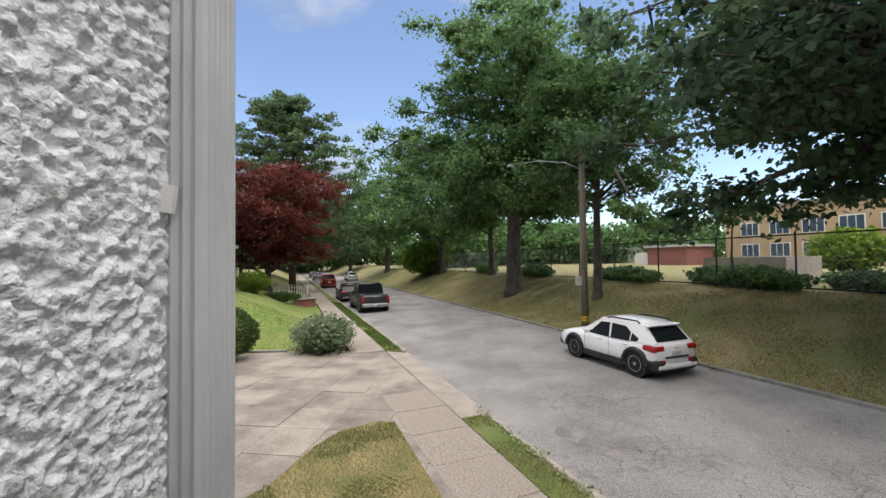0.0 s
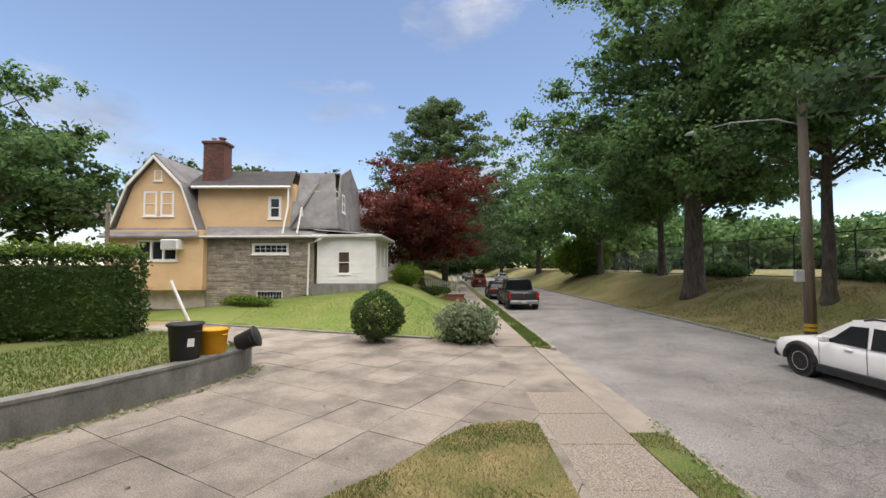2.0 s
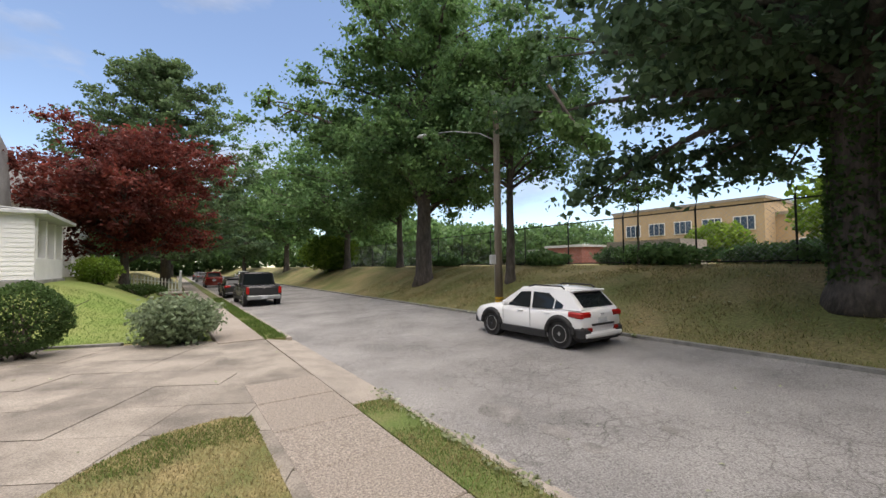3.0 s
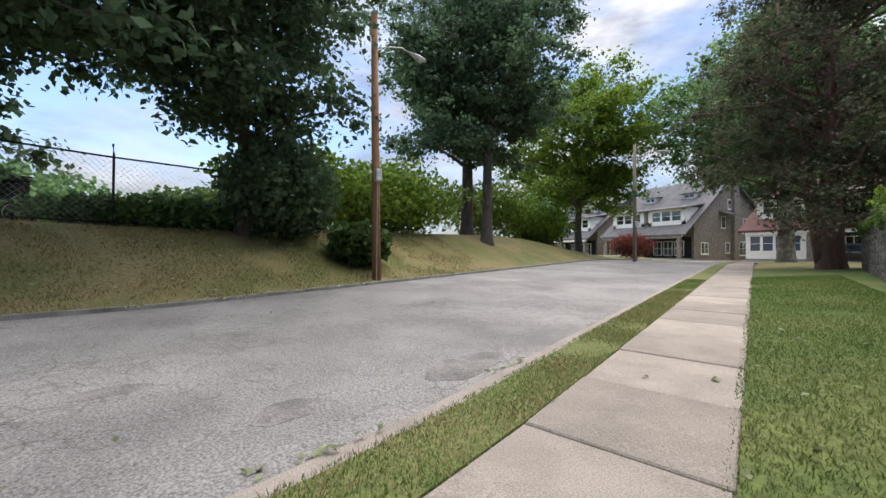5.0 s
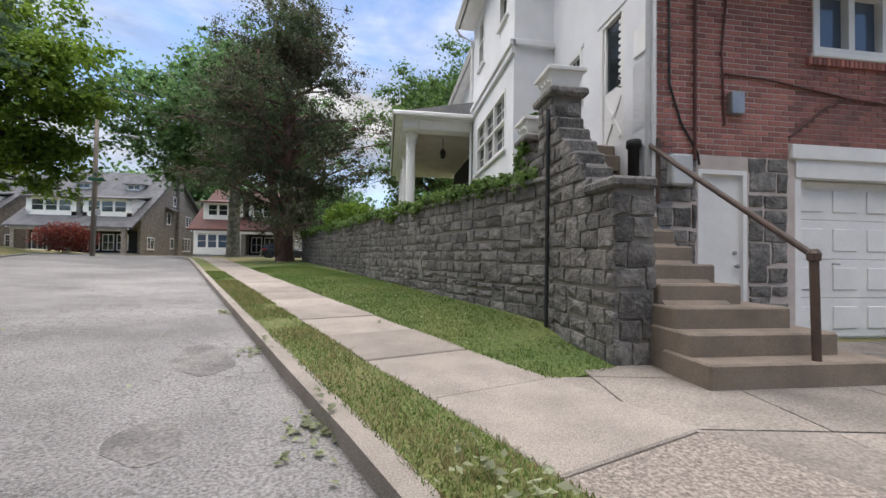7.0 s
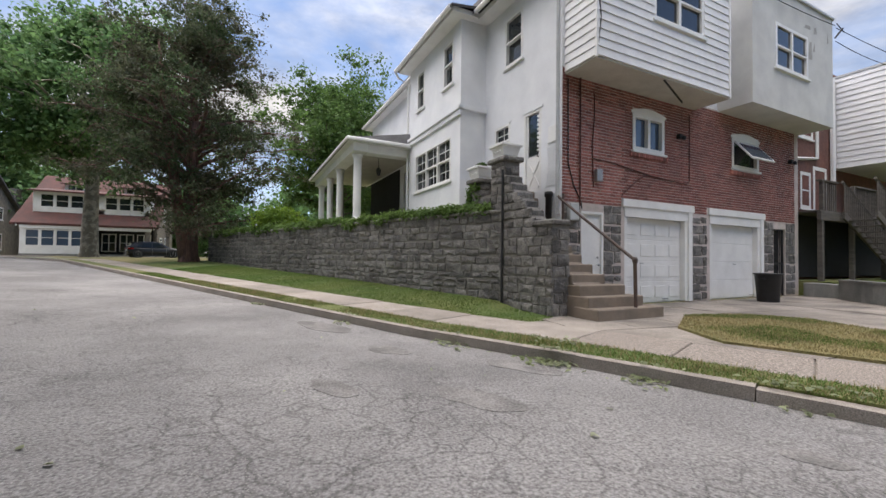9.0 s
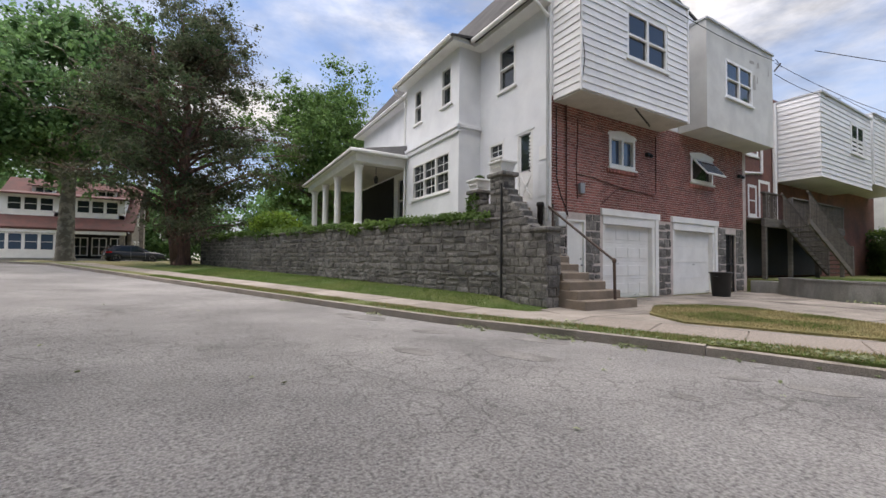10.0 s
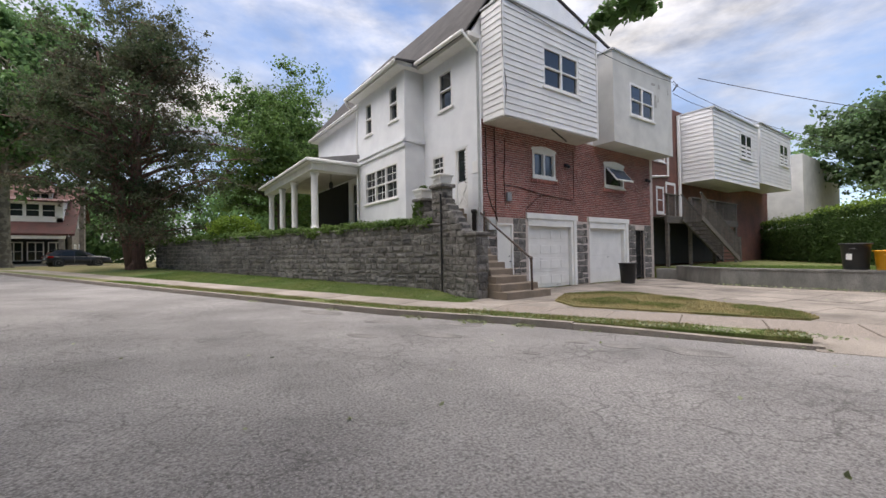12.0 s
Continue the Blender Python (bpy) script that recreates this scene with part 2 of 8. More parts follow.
M_GLASS = glass_mat("window_glass")
M_GLASS_BLUE = glass_mat("blue_window_glass", (0.06, 0.09, 0.14))
# flat near-black for sheets that stand in for deep shade
M_DARK = mat("shade_black", (0.015, 0.015, 0.016), rough=0.9, bump=0)
M_CREAM = mat("cream_soffit", (0.55, 0.53, 0.48), (0.45, 0.43, 0.39), rough=0.8, scale=2, fine=30, bump=0.1)
L_OAK = leaf_mat("oak_leaves", (0.155, 0.27, 0.095), (0.085, 0.17, 0.07))
L_MAPLE = leaf_mat("maple_leaves", (0.125, 0.205, 0.105), (0.075, 0.13, 0.075))
L_BRIGHT = leaf_mat("bright_leaves", (0.19, 0.29, 0.04), (0.1, 0.18, 0.03))
L_LEAFY = leaf_mat("mid_green_leaves", (0.13, 0.22, 0.06), (0.075, 0.14, 0.045))
L_RED = leaf_mat("red_leaves", (0.2, 0.045, 0.032), (0.09, 0.03, 0.028))
L_PINE = leaf_mat("pine_needles", (0.13, 0.2, 0.085), (0.075, 0.13, 0.06))
L_YEW = leaf_mat("dark_yew_needles", (0.08, 0.125, 0.058), (0.1, 0.088, 0.062))
L_HEDGE = leaf_mat("hedge_leaves", (0.08, 0.14, 0.04), (0.048, 0.092, 0.03))
L_LIME = leaf_mat("new_leaves", (0.2, 0.3, 0.05), (0.12, 0.2, 0.035))
L_SAGE = leaf_mat("sage_leaves", (0.27, 0.33, 0.21), (0.17, 0.23, 0.13))
L_GRASS = leaf_mat("grass_blades", (0.1, 0.175, 0.04), (0.15, 0.2, 0.06))
L_OLIVE = leaf_mat("olive_blades", (0.17, 0.2, 0.065), (0.23, 0.23, 0.09))
L_DRY = leaf_mat("dry_blades", (0.38, 0.31, 0.17), (0.26, 0.23, 0.11))
L_FALLEN = leaf_mat("fallen_leaves", (0.42, 0.44, 0.31), (0.2, 0.24, 0.11))
L_IVY = leaf_mat("ivy_leaves", (0.14, 0.22, 0.06), (0.075, 0.14, 0.04))
M_BRICK_FAR = mat("brown_brick", (0.15, 0.065, 0.05), (0.1, 0.05, 0.042), rough=0.9, scale=1.2, fine=12, bump=0.3, var=0.25, obj_var=0.3)
M_LAWN_SUN = mat("yellow_green_lawn", (0.125, 0.185, 0.035), (0.18, 0.21, 0.06), rough=0.95, scale=0.5, fine=25, bump=0.6, var=0.3, depth=0.03)

# ---- geometry helpers ----
YAW = radians(21.1)
EX, EY = math.cos(YAW), math.sin(YAW)
P0 = (4.08, 1.2)


def straight(u, s):
    """The street's straight frame to world."""
    return P0[0] + u * EX - s * EY, P0[1] + u * EY + s * EX


def bend(s):
    """South of the steps the street swings a little to the east."""
    t = 2.0 - s
    return 0.0 if t < -2 else 0.085 * (t if t > 2 else (t + 2) ** 2 / 8)


def st(u, s):
    """Street frame to world: u metres east of the near kerb, s metres north along it."""
    return straight(u + bend(s), s)


def us(x, y):
    dx, dy = x - P0[0], y - P0[1]
    s = -dx * EY + dy * EX
    return dx * EX + dy * EY - bend(s), s


def smooth(a, b, t):
    t = min(1.0, max(0.0, (t - a) / (b - a)))
    return t * t * (3 - 2 * t)


def rise(s):
    """The street climbs gently to the south."""
    return 0.03 * min(26.0, max(0.0, -s))


def join(*geos):
    v, f = [], []
    for gv, gf in geos:
        k = len(v)
        v.extend(gv)
        f.extend([tuple(i + k for i in q) for q in gf])
    return v, f


def box(x0, x1, y0, y1, z0, z1):
    v = [(x, y, z) for z in (z0, z1) for y in (y0, y1) for x in (x0, x1)]
    return v, [(0, 2, 3, 1), (4, 5, 7, 6), (0, 1, 5, 4), (2, 6, 7, 3), (0, 4, 6, 2), (1, 3, 7, 5)]


def cbox(x0, x1, y0, y1, z0, z1, c=0.01):
    """A box with bevelled edges."""
    c = min(c, (x1 - x0) * 0.45, (y1 - y0) * 0.45, (z1 - z0) * 0.45)
    bm = bmesh.new()
    pts = []
    for sx in (0, 1):
        for sy in (0, 1):
            for sz in (0, 1):
                px, py, pz = (x0, x1)[sx], (y0, y1)[sy], (z0, z1)[sz]
                ix, iy, iz = (px + c, px - c)[sx], (py + c, py - c)[sy], (pz + c, pz - c)[sz]
                pts += [(px, iy, iz), (ix, py, iz), (ix, iy, pz)]
    vs = [bm.verts.new(p) for p in pts]
    res = bmesh.ops.convex_hull(bm, input=vs)
    bmesh.ops.dissolve_limit(bm, angle_limit=0.01, verts=bm.verts, edges=bm.edges)
    bm.verts.index_update()
    out = [tuple(q.co) for q in bm.verts], [tuple(q.index for q in fc.verts) for fc in bm.faces]
    bm.free()
    return out


def tube(pts, radii, n=8, cap=True):
    v, f = [], []
    pts = [Vector(p) for p in pts]
    if not hasattr(radii, "__len__"):
        radii = [radii] * len(pts)
    for i, p in enumerate(pts):
        d = (pts[min(i + 1, len(pts) - 1)] - pts[max(i - 1, 0)])
        d = d.normalized() if d.length > 1e-9 else Vector((0, 0, 1))
        a = d.cross(Vector((0, 0, 1)) if abs(d.z) < 0.9 else Vector((1, 0, 0))).normalized()
        b = d.cross(a)
        for k in range(n):
            t = 2 * math.pi * k / n
            v.append(tuple(p + (a * math.cos(t) + b * math.sin(t)) * radii[i]))
    for i in range(len(pts) - 1):
        for k in range(n):
            q = (k + 1) % n
            f.append((i * n + k, i * n + q, (i + 1) * n + q, (i + 1) * n + k))
    if cap:
        f.append(tuple(range(n))[::-1])
        f.append(tuple(range((len(pts) - 1) * n, len(pts) * n)))
    return v, f


def revolve(profile, n=16, centre=(0, 0, 0)):
    """profile: (radius, height) pairs from bottom to top."""
    v, f = [], []
    for r, z in profile:
        for k in range(n):
            t = 2 * math.pi * k / n
            v.append((centre[0] + r * math.cos(t), centre[1] + r * math.sin(t), centre[2] + z))
    for i in range(len(profile) - 1):
        for k in range(n):
            q = (k + 1) % n
            f.append((i * n + k, i * n + q, (i + 1) * n + q, (i + 1) * n + k))
    f.append(tuple(range(n))[::-1])
    f.append(tuple(range((len(profile) - 1) * n, len(profile) * n)))
    return v, f


def prism(poly, lo, hi, axis="z"):
    """A polygon, counterclockwise, swept along an axis. axis x: poly is (y, z); y: (x, z); z: (x, y)."""
    n = len(poly)
    put = {"x": lambda a, b, h: (h, a, b), "y": lambda a, b, h: (a, h, b), "z": lambda a, b, h: (a, b, h)}[axis]
    v = [put(a, b, lo) for a, b in poly] + [put(a, b, hi) for a, b in poly]
    f = [tuple(range(n))[::-1], tuple(range(n, 2 * n))] + [(i, (i + 1) % n, n + (i + 1) % n, n + i) for i in range(n)]
    return v, f


def moved(geo, m):
    return [tuple(m @ Vector(p)) for p in geo[0]], geo[1]


def mesh(name, geo, material, flat=True):
    me = bpy.data.meshes.new(name)
    me.from_pydata(geo[0], [], geo[1])
    bm = bmesh.new()
    bm.from_mesh(me)
    if len(bm.faces) < 60000:
        bmesh.ops.recalc_face_normals(bm, faces=bm.faces)
    if not flat:
        for fc in bm.faces:
            fc.smooth = True
    bm.to_mesh(me)
    bm.free()
    me.materials.append(material)
    return me


def part(name, geo, material, parent, label="", flat=True):
    ob = new(name, mesh(name, geo, material, flat))
    ob.parent = parent
    if label:
        ob["label"] = label
    return ob


def thing(name, label, category, group="", m=None):
    ob = new(name)
    ob.empty_display_size = 0.2
    if m is not None:
        ob.matrix_basis = m
    return tagged(ob, label, category, group)


def solid(name, geo, material, label, category, group="", flat=True, m=None):
    ob = new(name, mesh(name, geo, material, flat))
    if m is not None:
        ob.matrix_basis = m
    return tagged(ob, label, category, group)


def structure(name, geo, material, label, category="", m=None, flat=True):
    ob = new(name, mesh(name, geo, material, flat))
    if m is not None:
        ob.matrix_basis = m
    return tagged(ob, label, category or name.split("_")[0], kind="structure")


def wall_geo(w, h, t, holes=(), x0=0.0, z0=0.0):
    """A wall in the plane y = 0 (face towards -y), thickness t towards +y, with real openings (x0, x1, z0, z1)."""
    xs = sorted({x0, x0 + w, *[a for q in holes for a in q[:2]]})
    zs = sorted({z0, z0 + h, *[a for q in holes for a in q[2:]]})
    solid_at = {}
    for i in range(len(xs) - 1):
        for k in range(len(zs) - 1):
            cx, cz = (xs[i] + xs[i + 1]) / 2, (zs[k] + zs[k + 1]) / 2
            solid_at[i, k] = not any(a < cx < b and c < cz < d for a, b, c, d in holes)
    v, f, at = [], [], {}

    def vert(x, y, z):
        key = (round(x, 5), round(y, 5), round(z, 5))
        if key not in at:
            at[key] = len(v)
            v.append((x, y, z))
        return at[key]

    for (i, k), on in solid_at.items():
        if not on:
            continue
        xa, xb, za, zb = xs[i], xs[i + 1], zs[k], zs[k + 1]
        f.append((vert(xa, 0, za), vert(xb, 0, za), vert(xb, 0, zb), vert(xa, 0, zb)))
        f.append((vert(xa, t, za), vert(xa, t, zb), vert(xb, t, zb), vert(xb, t, za)))
        if not solid_at.get((i - 1, k)):
            f.append((vert(xa, 0, za), vert(xa, 0, zb), vert(xa, t, zb), vert(xa, t, za)))
        if not solid_at.get((i + 1, k)):
            f.append((vert(xb, 0, za), vert(xb, t, za), vert(xb, t, zb), vert(xb, 0, zb)))
        if not solid_at.get((i, k - 1)):
            f.append((vert(xa, 0, za), vert(xa, t, za), vert(xb, t, za), vert(xb, 0, za)))
        if not solid_at.get((i, k + 1)):
            f.append((vert(xa, 0, zb), vert(xb, 0, zb), vert(xb, t, zb), vert(xa, t, zb)))
    return v, f


# frames of walls: local x along the wall, local y into the house, z up
SIDE = pose(0, 0, 0, 0, 0, 90)       # side wall: local x runs north, face to the east
REAR = pose(0, 0, 0, 0, 0, 180)      # rear wall: local x runs west, face to the north
STREET = pose(P0[0], P0[1], 0, 0, 0, 21.1)  # local x = u, local y = s

# ---- ground ----
def ground_z(u, s):
    z = -0.2 + rise(s)
    if u > 7.3:
        south = smooth(-46, -20, s)
        z += 0.28 + 1.95 * (0.25 + 0.75 * south) * smooth(7.3, 13.5, u)
    elif u > 0:
        z += 0.035 * u
    elif u < -2.0:
        z += 0.17
        z += 0.07 * smooth(-2.0, -4.0, u) * smooth(1.0, -0.5, s)
        # the neighbour's mound
        z += 1.6 * smooth(-2.5, -7.5, u) * smooth(14.5, 22, P0[1] + u * EY + s * EX)
    return z


def ground_lines(lo, hi, near_lo, near_hi, step):
    a = list(np.arange(near_lo, near_hi + step, step))
    out, k = [], 1.0
    x = near_lo
    while x > lo:
        k *= 1.35
        x -= step * k
        out.append(x)
    out = out[::-1] + a
    k, x = 1.0, a[-1]
    while x < hi:
        k *= 1.35
        x += step * k
        out.append(x)
    return out


g_u = sorted(set([round(v, 3) for v in ground_lines(-1500, 1500, -30, 16, 0.5)] + [-2.0, -0.01, 0.01, 7.29, 7.31]))
g_s = ground_lines(-1500, 1500, -50, 50, 1.0)
gv = [(*st(u, s), ground_z(u, s)) for s in g_s for u in g_u]
gw = len(g_u)
gf = [(k * gw + i, k * gw + i + 1, (k + 1) * gw + i + 1, (k + 1) * gw + i) for k in range(len(g_s) - 1) for i in range(gw - 1)]
ground = structure("ground", (gv, gf), M_BANK, "sun-dried grassy ground and sloping roadside bank", "ground", flat=False)


def ribbon(u0, u1, s0, s1, z_of, thick, step=1.0, widen=0):
    """A strip along the street that follows the climb."""
    n = max(1, int(round((s1 - s0) / step)))
    v, f = [], []
    for i in range(n + 1):
        s = s0 + (s1 - s0) * i / n
        for u in (u0 - bend(s) * widen, u1):
            z = z_of(u, s)
            v += [(*st(u, s), z), (*st(u, s), z - thick)]
    for i in range(n):
        a = i * 4
        f += [(a, a + 2, a + 6, a + 4), (a + 1, a + 5, a + 7, a + 3), (a, a + 4, a + 5, a + 1), (a + 2, a + 3, a + 7, a + 6)]
    f += [(0, 1, 3, 2), (n * 4, n * 4 + 2, n * 4 + 3, n * 4 + 1)]
    return v, f


def road_z(u, s):
    return -0.13 + 0.035 * u + rise(s)


road = structure("road", ribbon(-0.02, 7.22, -44, 140, road_z, 0.05), M_ASPHALT, "worn grey asphalt street with fine cracks and patches", "road")
cross = structure("road_cross", prism([(-60, -44.8), (110, -44.8), (110, -37.6), (-60, -37.6)], 0.6, 0.74), M_ASPHALT, "grey asphalt cross street at the top of the rise", "road")
far_kerb = structure("kerb_far", ribbon(7.2, 7.38, -47, 140, lambda u, s: 0.2 + rise(s), 0.3), M_CONC_GREY, "low weathered concrete kerb with grass over it", "kerb")
kerb_a = structure("kerb_near", ribbon(-0.16, 0.0, -47, 4.3, lambda u, s: rise(s), 0.35), M_CONCRETE, "pale concrete kerb beside the verge", "kerb")
kerb_b = structure("kerb_north", ribbon(-0.16, 0.0, 14.4, 140, lambda u, s: 0, 0.35), M_CONCRETE, "concrete kerb beside the neighbour's verge", "kerb")
kerb_c = structure("kerb_worn", ribbon(-0.16, 0.0, 4.31, 7.7, lambda u, s: -0.02 - 0.05 * smooth(4.3, 7.7, s), 0.3, 0.5), M_CONCRETE, "sunken worn kerb towards the drive", "kerb")
verge_a = structure("verge_near", ribbon(-0.72, -0.16, -47, 7.6, lambda u, s: 0.0 + rise(s), 0.2), M_GRASS, "strip of grass between kerb and pavement", "verge")
verge_b = structure("verge_north", ribbon(-0.72, -0.16, 14.5, 140, lambda u, s: 0.0, 0.2), M_GRASS, "green verge along the neighbour's pavement", "verge")
front_lawn = structure("lawn_near", ribbon(-4.0, -1.96, -22, 1.0, lambda u, s: rise(s) - 0.012 + (0.16 * smooth(0.6, -1.6, s) if u < -3 else 0), 0.2, widen=1), M_LAWN, "mown lawn between the pavement and the stone wall", "lawn")
pavement = structure("pavement", ribbon(-1.96, -0.72, -47, 140, lambda u, s: rise(s) - 0.035, 0.15), M_DRIVE, "base of the concrete pavement", "pavement")
# paved yard in front of the garages, running out to the street
yard_poly = [(1.25, 1.12), (-0.1, 0.15), (-11.6, 0.15), (-9.9, 1.6), (-8.15, 3.6), (-7.85, 5.2), (-8.1, 9.0), (-9.5, 9.6), (-19, 12.2), (-19, 14.3), (-9.2, 14.45), (-5.2, 14.65), st(-1.96, 15.2), st(-1.96, 0.85)]
drive = structure("driveway", prism(yard_poly, -0.25, -0.03), M_DIRT, "bed of the concrete driveway in front of the garages", "driveway")
apron = structure("driveway_apron", ribbon(-0.72, 0.1, 7.6, 14.5, lambda u, s: 0.0 - 0.12 * smooth(-0.5, 0.1, u), 0.2, 0.5), M_CONCRETE, "concrete apron sloping down to the gutter", "driveway")

# ---- white corner house ----
def window(parent, m, x0, x1, z0, z1, cols=1, mid=True, fr=0.07, depth=0.09, glass=None, sill=True, bars=0, material=None, name="window"):
    """A framed window in a wall's own frame: each sash has its pane, meeting rail and glazing bars."""
    material = material or M_WHITE
    w = (x1 - x0 - 2 * fr) / cols
    zm = (z0 + z1) / 2
    holes = []
    for c in range(cols):
        a, b = x0 + fr + c * w + (fr * 0.5 if c else 0), x0 + fr + (c + 1) * w - (fr * 0.5 if c < cols - 1 else 0)
        holes += [(a, b, lo, hi) for lo, hi in (((z0 + fr, zm - 0.025), (zm + 0.025, z1 - fr)) if mid else ((z0 + fr, z1 - fr),))]
    frame_ob = part(name, moved(wall_geo(x1 - x0, z1 - z0, depth + 0.065, holes, x0, z0), m @ pose(0, -0.015, 0)), material, parent)
    for c in range(cols):
        a, b = x0 + fr + c * w + (fr * 0.5 if c else 0), x0 + fr + (c + 1) * w - (fr * 0.5 if c < cols - 1 else 0)
        for lo, hi, dy in ((z0 + fr, zm - 0.025, 0.0), (zm + 0.025, z1 - fr, -0.02)) if mid else ((z0 + fr, z1 - fr, 0.0),):
            part("pane", moved(box(a, b, depth + dy, depth + dy + 0.012, lo, hi), m), glass or M_GLASS, frame_ob)
            for k in range(1, bars + 1):
                xb = a + (b - a) * k / (bars + 1)
                part("glazing_bar", moved(box(xb - 0.012, xb + 0.012, depth + dy - 0.012, depth + dy, lo, hi), m), material, frame_ob)
            if bars:
                part("glazing_bar", moved(box(a, b, depth + dy - 0.014, depth + dy - 0.002, (lo + hi) / 2 - 0.012, (lo + hi) / 2 + 0.012), m), material, frame_ob)
    if sill:
        part("sill", moved(cbox(x0 - 0.06, x1 + 0.06, -0.07, depth, z0 - 0.07, z0, 0.012), m), material, frame_ob)
    return frame_ob


def arch_head(parent, m, x0, x1, z, h, material, proud=0.02):
    """A shallow curved head over an opening."""
    n = 10
    lower = [(x0 + (x1 - x0) * i / n, z) for i in range(n + 1)]
    upper = [(x0 + (x1 - x0) * i / n, z + 0.06 + h * math.sin(math.pi * i / n)) for i in range(n + 1)]
    return part("arched_head", moved(prism(lower + upper[::-1], -proud, 0.1, "y"), m), material, parent)


def siding(parent, m, x0, x1, z0, z1, step=0.2, material=None):
    """Lapped boards, one object each."""
    z = z0
    while z < z1 - 0.01:
        h = min(step, z1 - z)
        prof = [(-0.03, z), (0.0, z), (0.0, z + h), (-0.012, z + h)]
        part("siding_board", moved(([(x, a, b) for x in (x0, x1) for a, b in prof], [(0, 1, 2, 3), (7, 6, 5, 4), (0, 4, 5, 1), (1, 5, 6, 2), (2, 6, 7, 3), (3, 7, 4, 0)]), m), material or M_SIDING, parent)
        z += h


house = thing("house", "white stucco twin house with a brick rear above stone-faced garages", "house")
# side wall, facing the street; local x runs north
side_holes = [(-1.42, -0.72, 2.85, 4.95), (-2.8, -2.05, 4.0, 4.95), (-2.32, -1.5, 6.55, 7.95)]
part("side_wall", moved(wall_geo(3.36, 8.4, 0.25, side_holes, -3.36, 0), SIDE), M_STUCCO, house)
window(house, SIDE, -2.8, -2.05, 4.0, 4.95, bars=1)
arch_head(house, SIDE, -2.85, -2.0, 4.95, 0.1, M_STUCCO)
window(house, SIDE, -2.32, -1.5, 6.55, 7.95)
# entrance with its cross-braced half door
arch_head(house, SIDE, -1.48, -0.66, 4.95, 0.12, M_STUCCO)
door = part("entrance_door", moved(join(box(-1.42, -1.35, 0, 0.12, 2.85, 4.95), box(-0.79, -0.72, 0, 0.12, 2.85, 4.95), box(-1.35, -0.79, 0, 0.12, 4.88, 4.95),
            box(-1.35, -0.79, 0.04, 0.09, 2.85, 3.78), box(-1.35, -1.28, 0.03, 0.09, 3.78, 4.88), box(-0.86, -0.79, 0.03, 0.09, 3.78, 4.88)), SIDE), M_WHITE, house, "white door with a cross-braced lower panel and dark upper glass")
part("pane", moved(box(-1.28, -0.86, 0.06, 0.075, 3.82, 4.86), SIDE), M_GLASS, door)
for sgn in (1, -1):
    part("cross_brace", moved(box(-0.4, 0.4, 0.02, 0.04, -0.035, 0.035), SIDE @ pose(-1.07, 0, 3.3, 0, sgn * 57, 0)), M_WHITE, door)
for k in range(9):
    part("scalloped_edge", moved(revolve([(0.035, -0.008), (0.035, 0.008)], 10), SIDE @ pose(-0.9, 0.045, 3.9 + k * 0.11, 90)), M_WHITE, door)
part("door_handle", moved(tube([(-0.84, 0.03, 3.72), (-0.84, -0.03, 3.72), (-0.84, -0.03, 3.86), (-0.84, 0.03, 3.86)], 0.012, 6), SIDE), M_IRON, door)
part("notice_board", moved(cbox(-0.45, -0.16, -0.03, 0.0, 3.95, 4.35, 0.01), SIDE), M_WHITE, house)
# hand-thrown stucco beside the door
sv, sf, ny, nz = [], [], 150, 300
for k in range(nz):
    for i in range(ny):
        y, z = -0.52 + i * 0.0035, 2.88 + k * 0.0034
        q = Vector((y, z, 0))
        edge = min(1.0, i / 12, (ny - 1 - i) / 3, k / 12, (nz - 1 - k) / 12)
        warp = q + Vector((noise.noise(q * 55 + Vector((0, 0, 4))), noise.noise(q * 55 + Vector((7, 0, 2))), 0)) * 0.009
        h = 0.55 - 1.5 * noise.noise(warp * 85, noise_basis="VORONOI_F1") + 0.55 * noise.noise(q * 120 + Vector((0, 0, 0.4))) + 0.25 * noise.noise(q * 260 + Vector((0, 0, 0.7)))
        sv.append((0.001 + edge * (0.007 + 0.0055 * min(1.0, max(-0.9, h))), y, z))
for k in range(nz - 1):
    for i in range(ny - 1):
        sf.append((k * ny + i, k * ny + i + 1, (k + 1) * ny + i + 1, (k + 1) * ny + i))
part("stucco_coat", (sv, sf), M_STUCCO, house, "rough hand-thrown white stucco", flat=False)
# corner downspout with ribbed faces
ribs = []
for k in range(6):
    y = -0.143 + k * 0.012
    ribs += [(0.048, y), (0.053, y + 0.004), (0.053, y + 0.007), (0.048, y + 0.01)]
ribs_s = [(0.01 + k * 0.007, -0.147 - (0.004 if k % 2 else 0)) for k in range(6)]
downspout = part("downspout", prism([(0.004, -0.071), (0.004, -0.147)] + ribs_s + ribs + [(0.048, -0.071)], 2.2, 8.2), M_TRIM_GREY, house, "grey ribbed metal downspout on the house corner")
part("strap", moved(prism([(-0.02, -0.014), (0.012, -0.02), (0.016, 0.012), (-0.008, 0.014)], -0.003, 0.003, "y"), pose(0.012, -0.157, 3.425)), M_WHITE, downspout)
part("strap", join(box(0.0, 0.058, -0.153, -0.135, 6.3, 6.34)), M_TRIM_GREY, downspout)
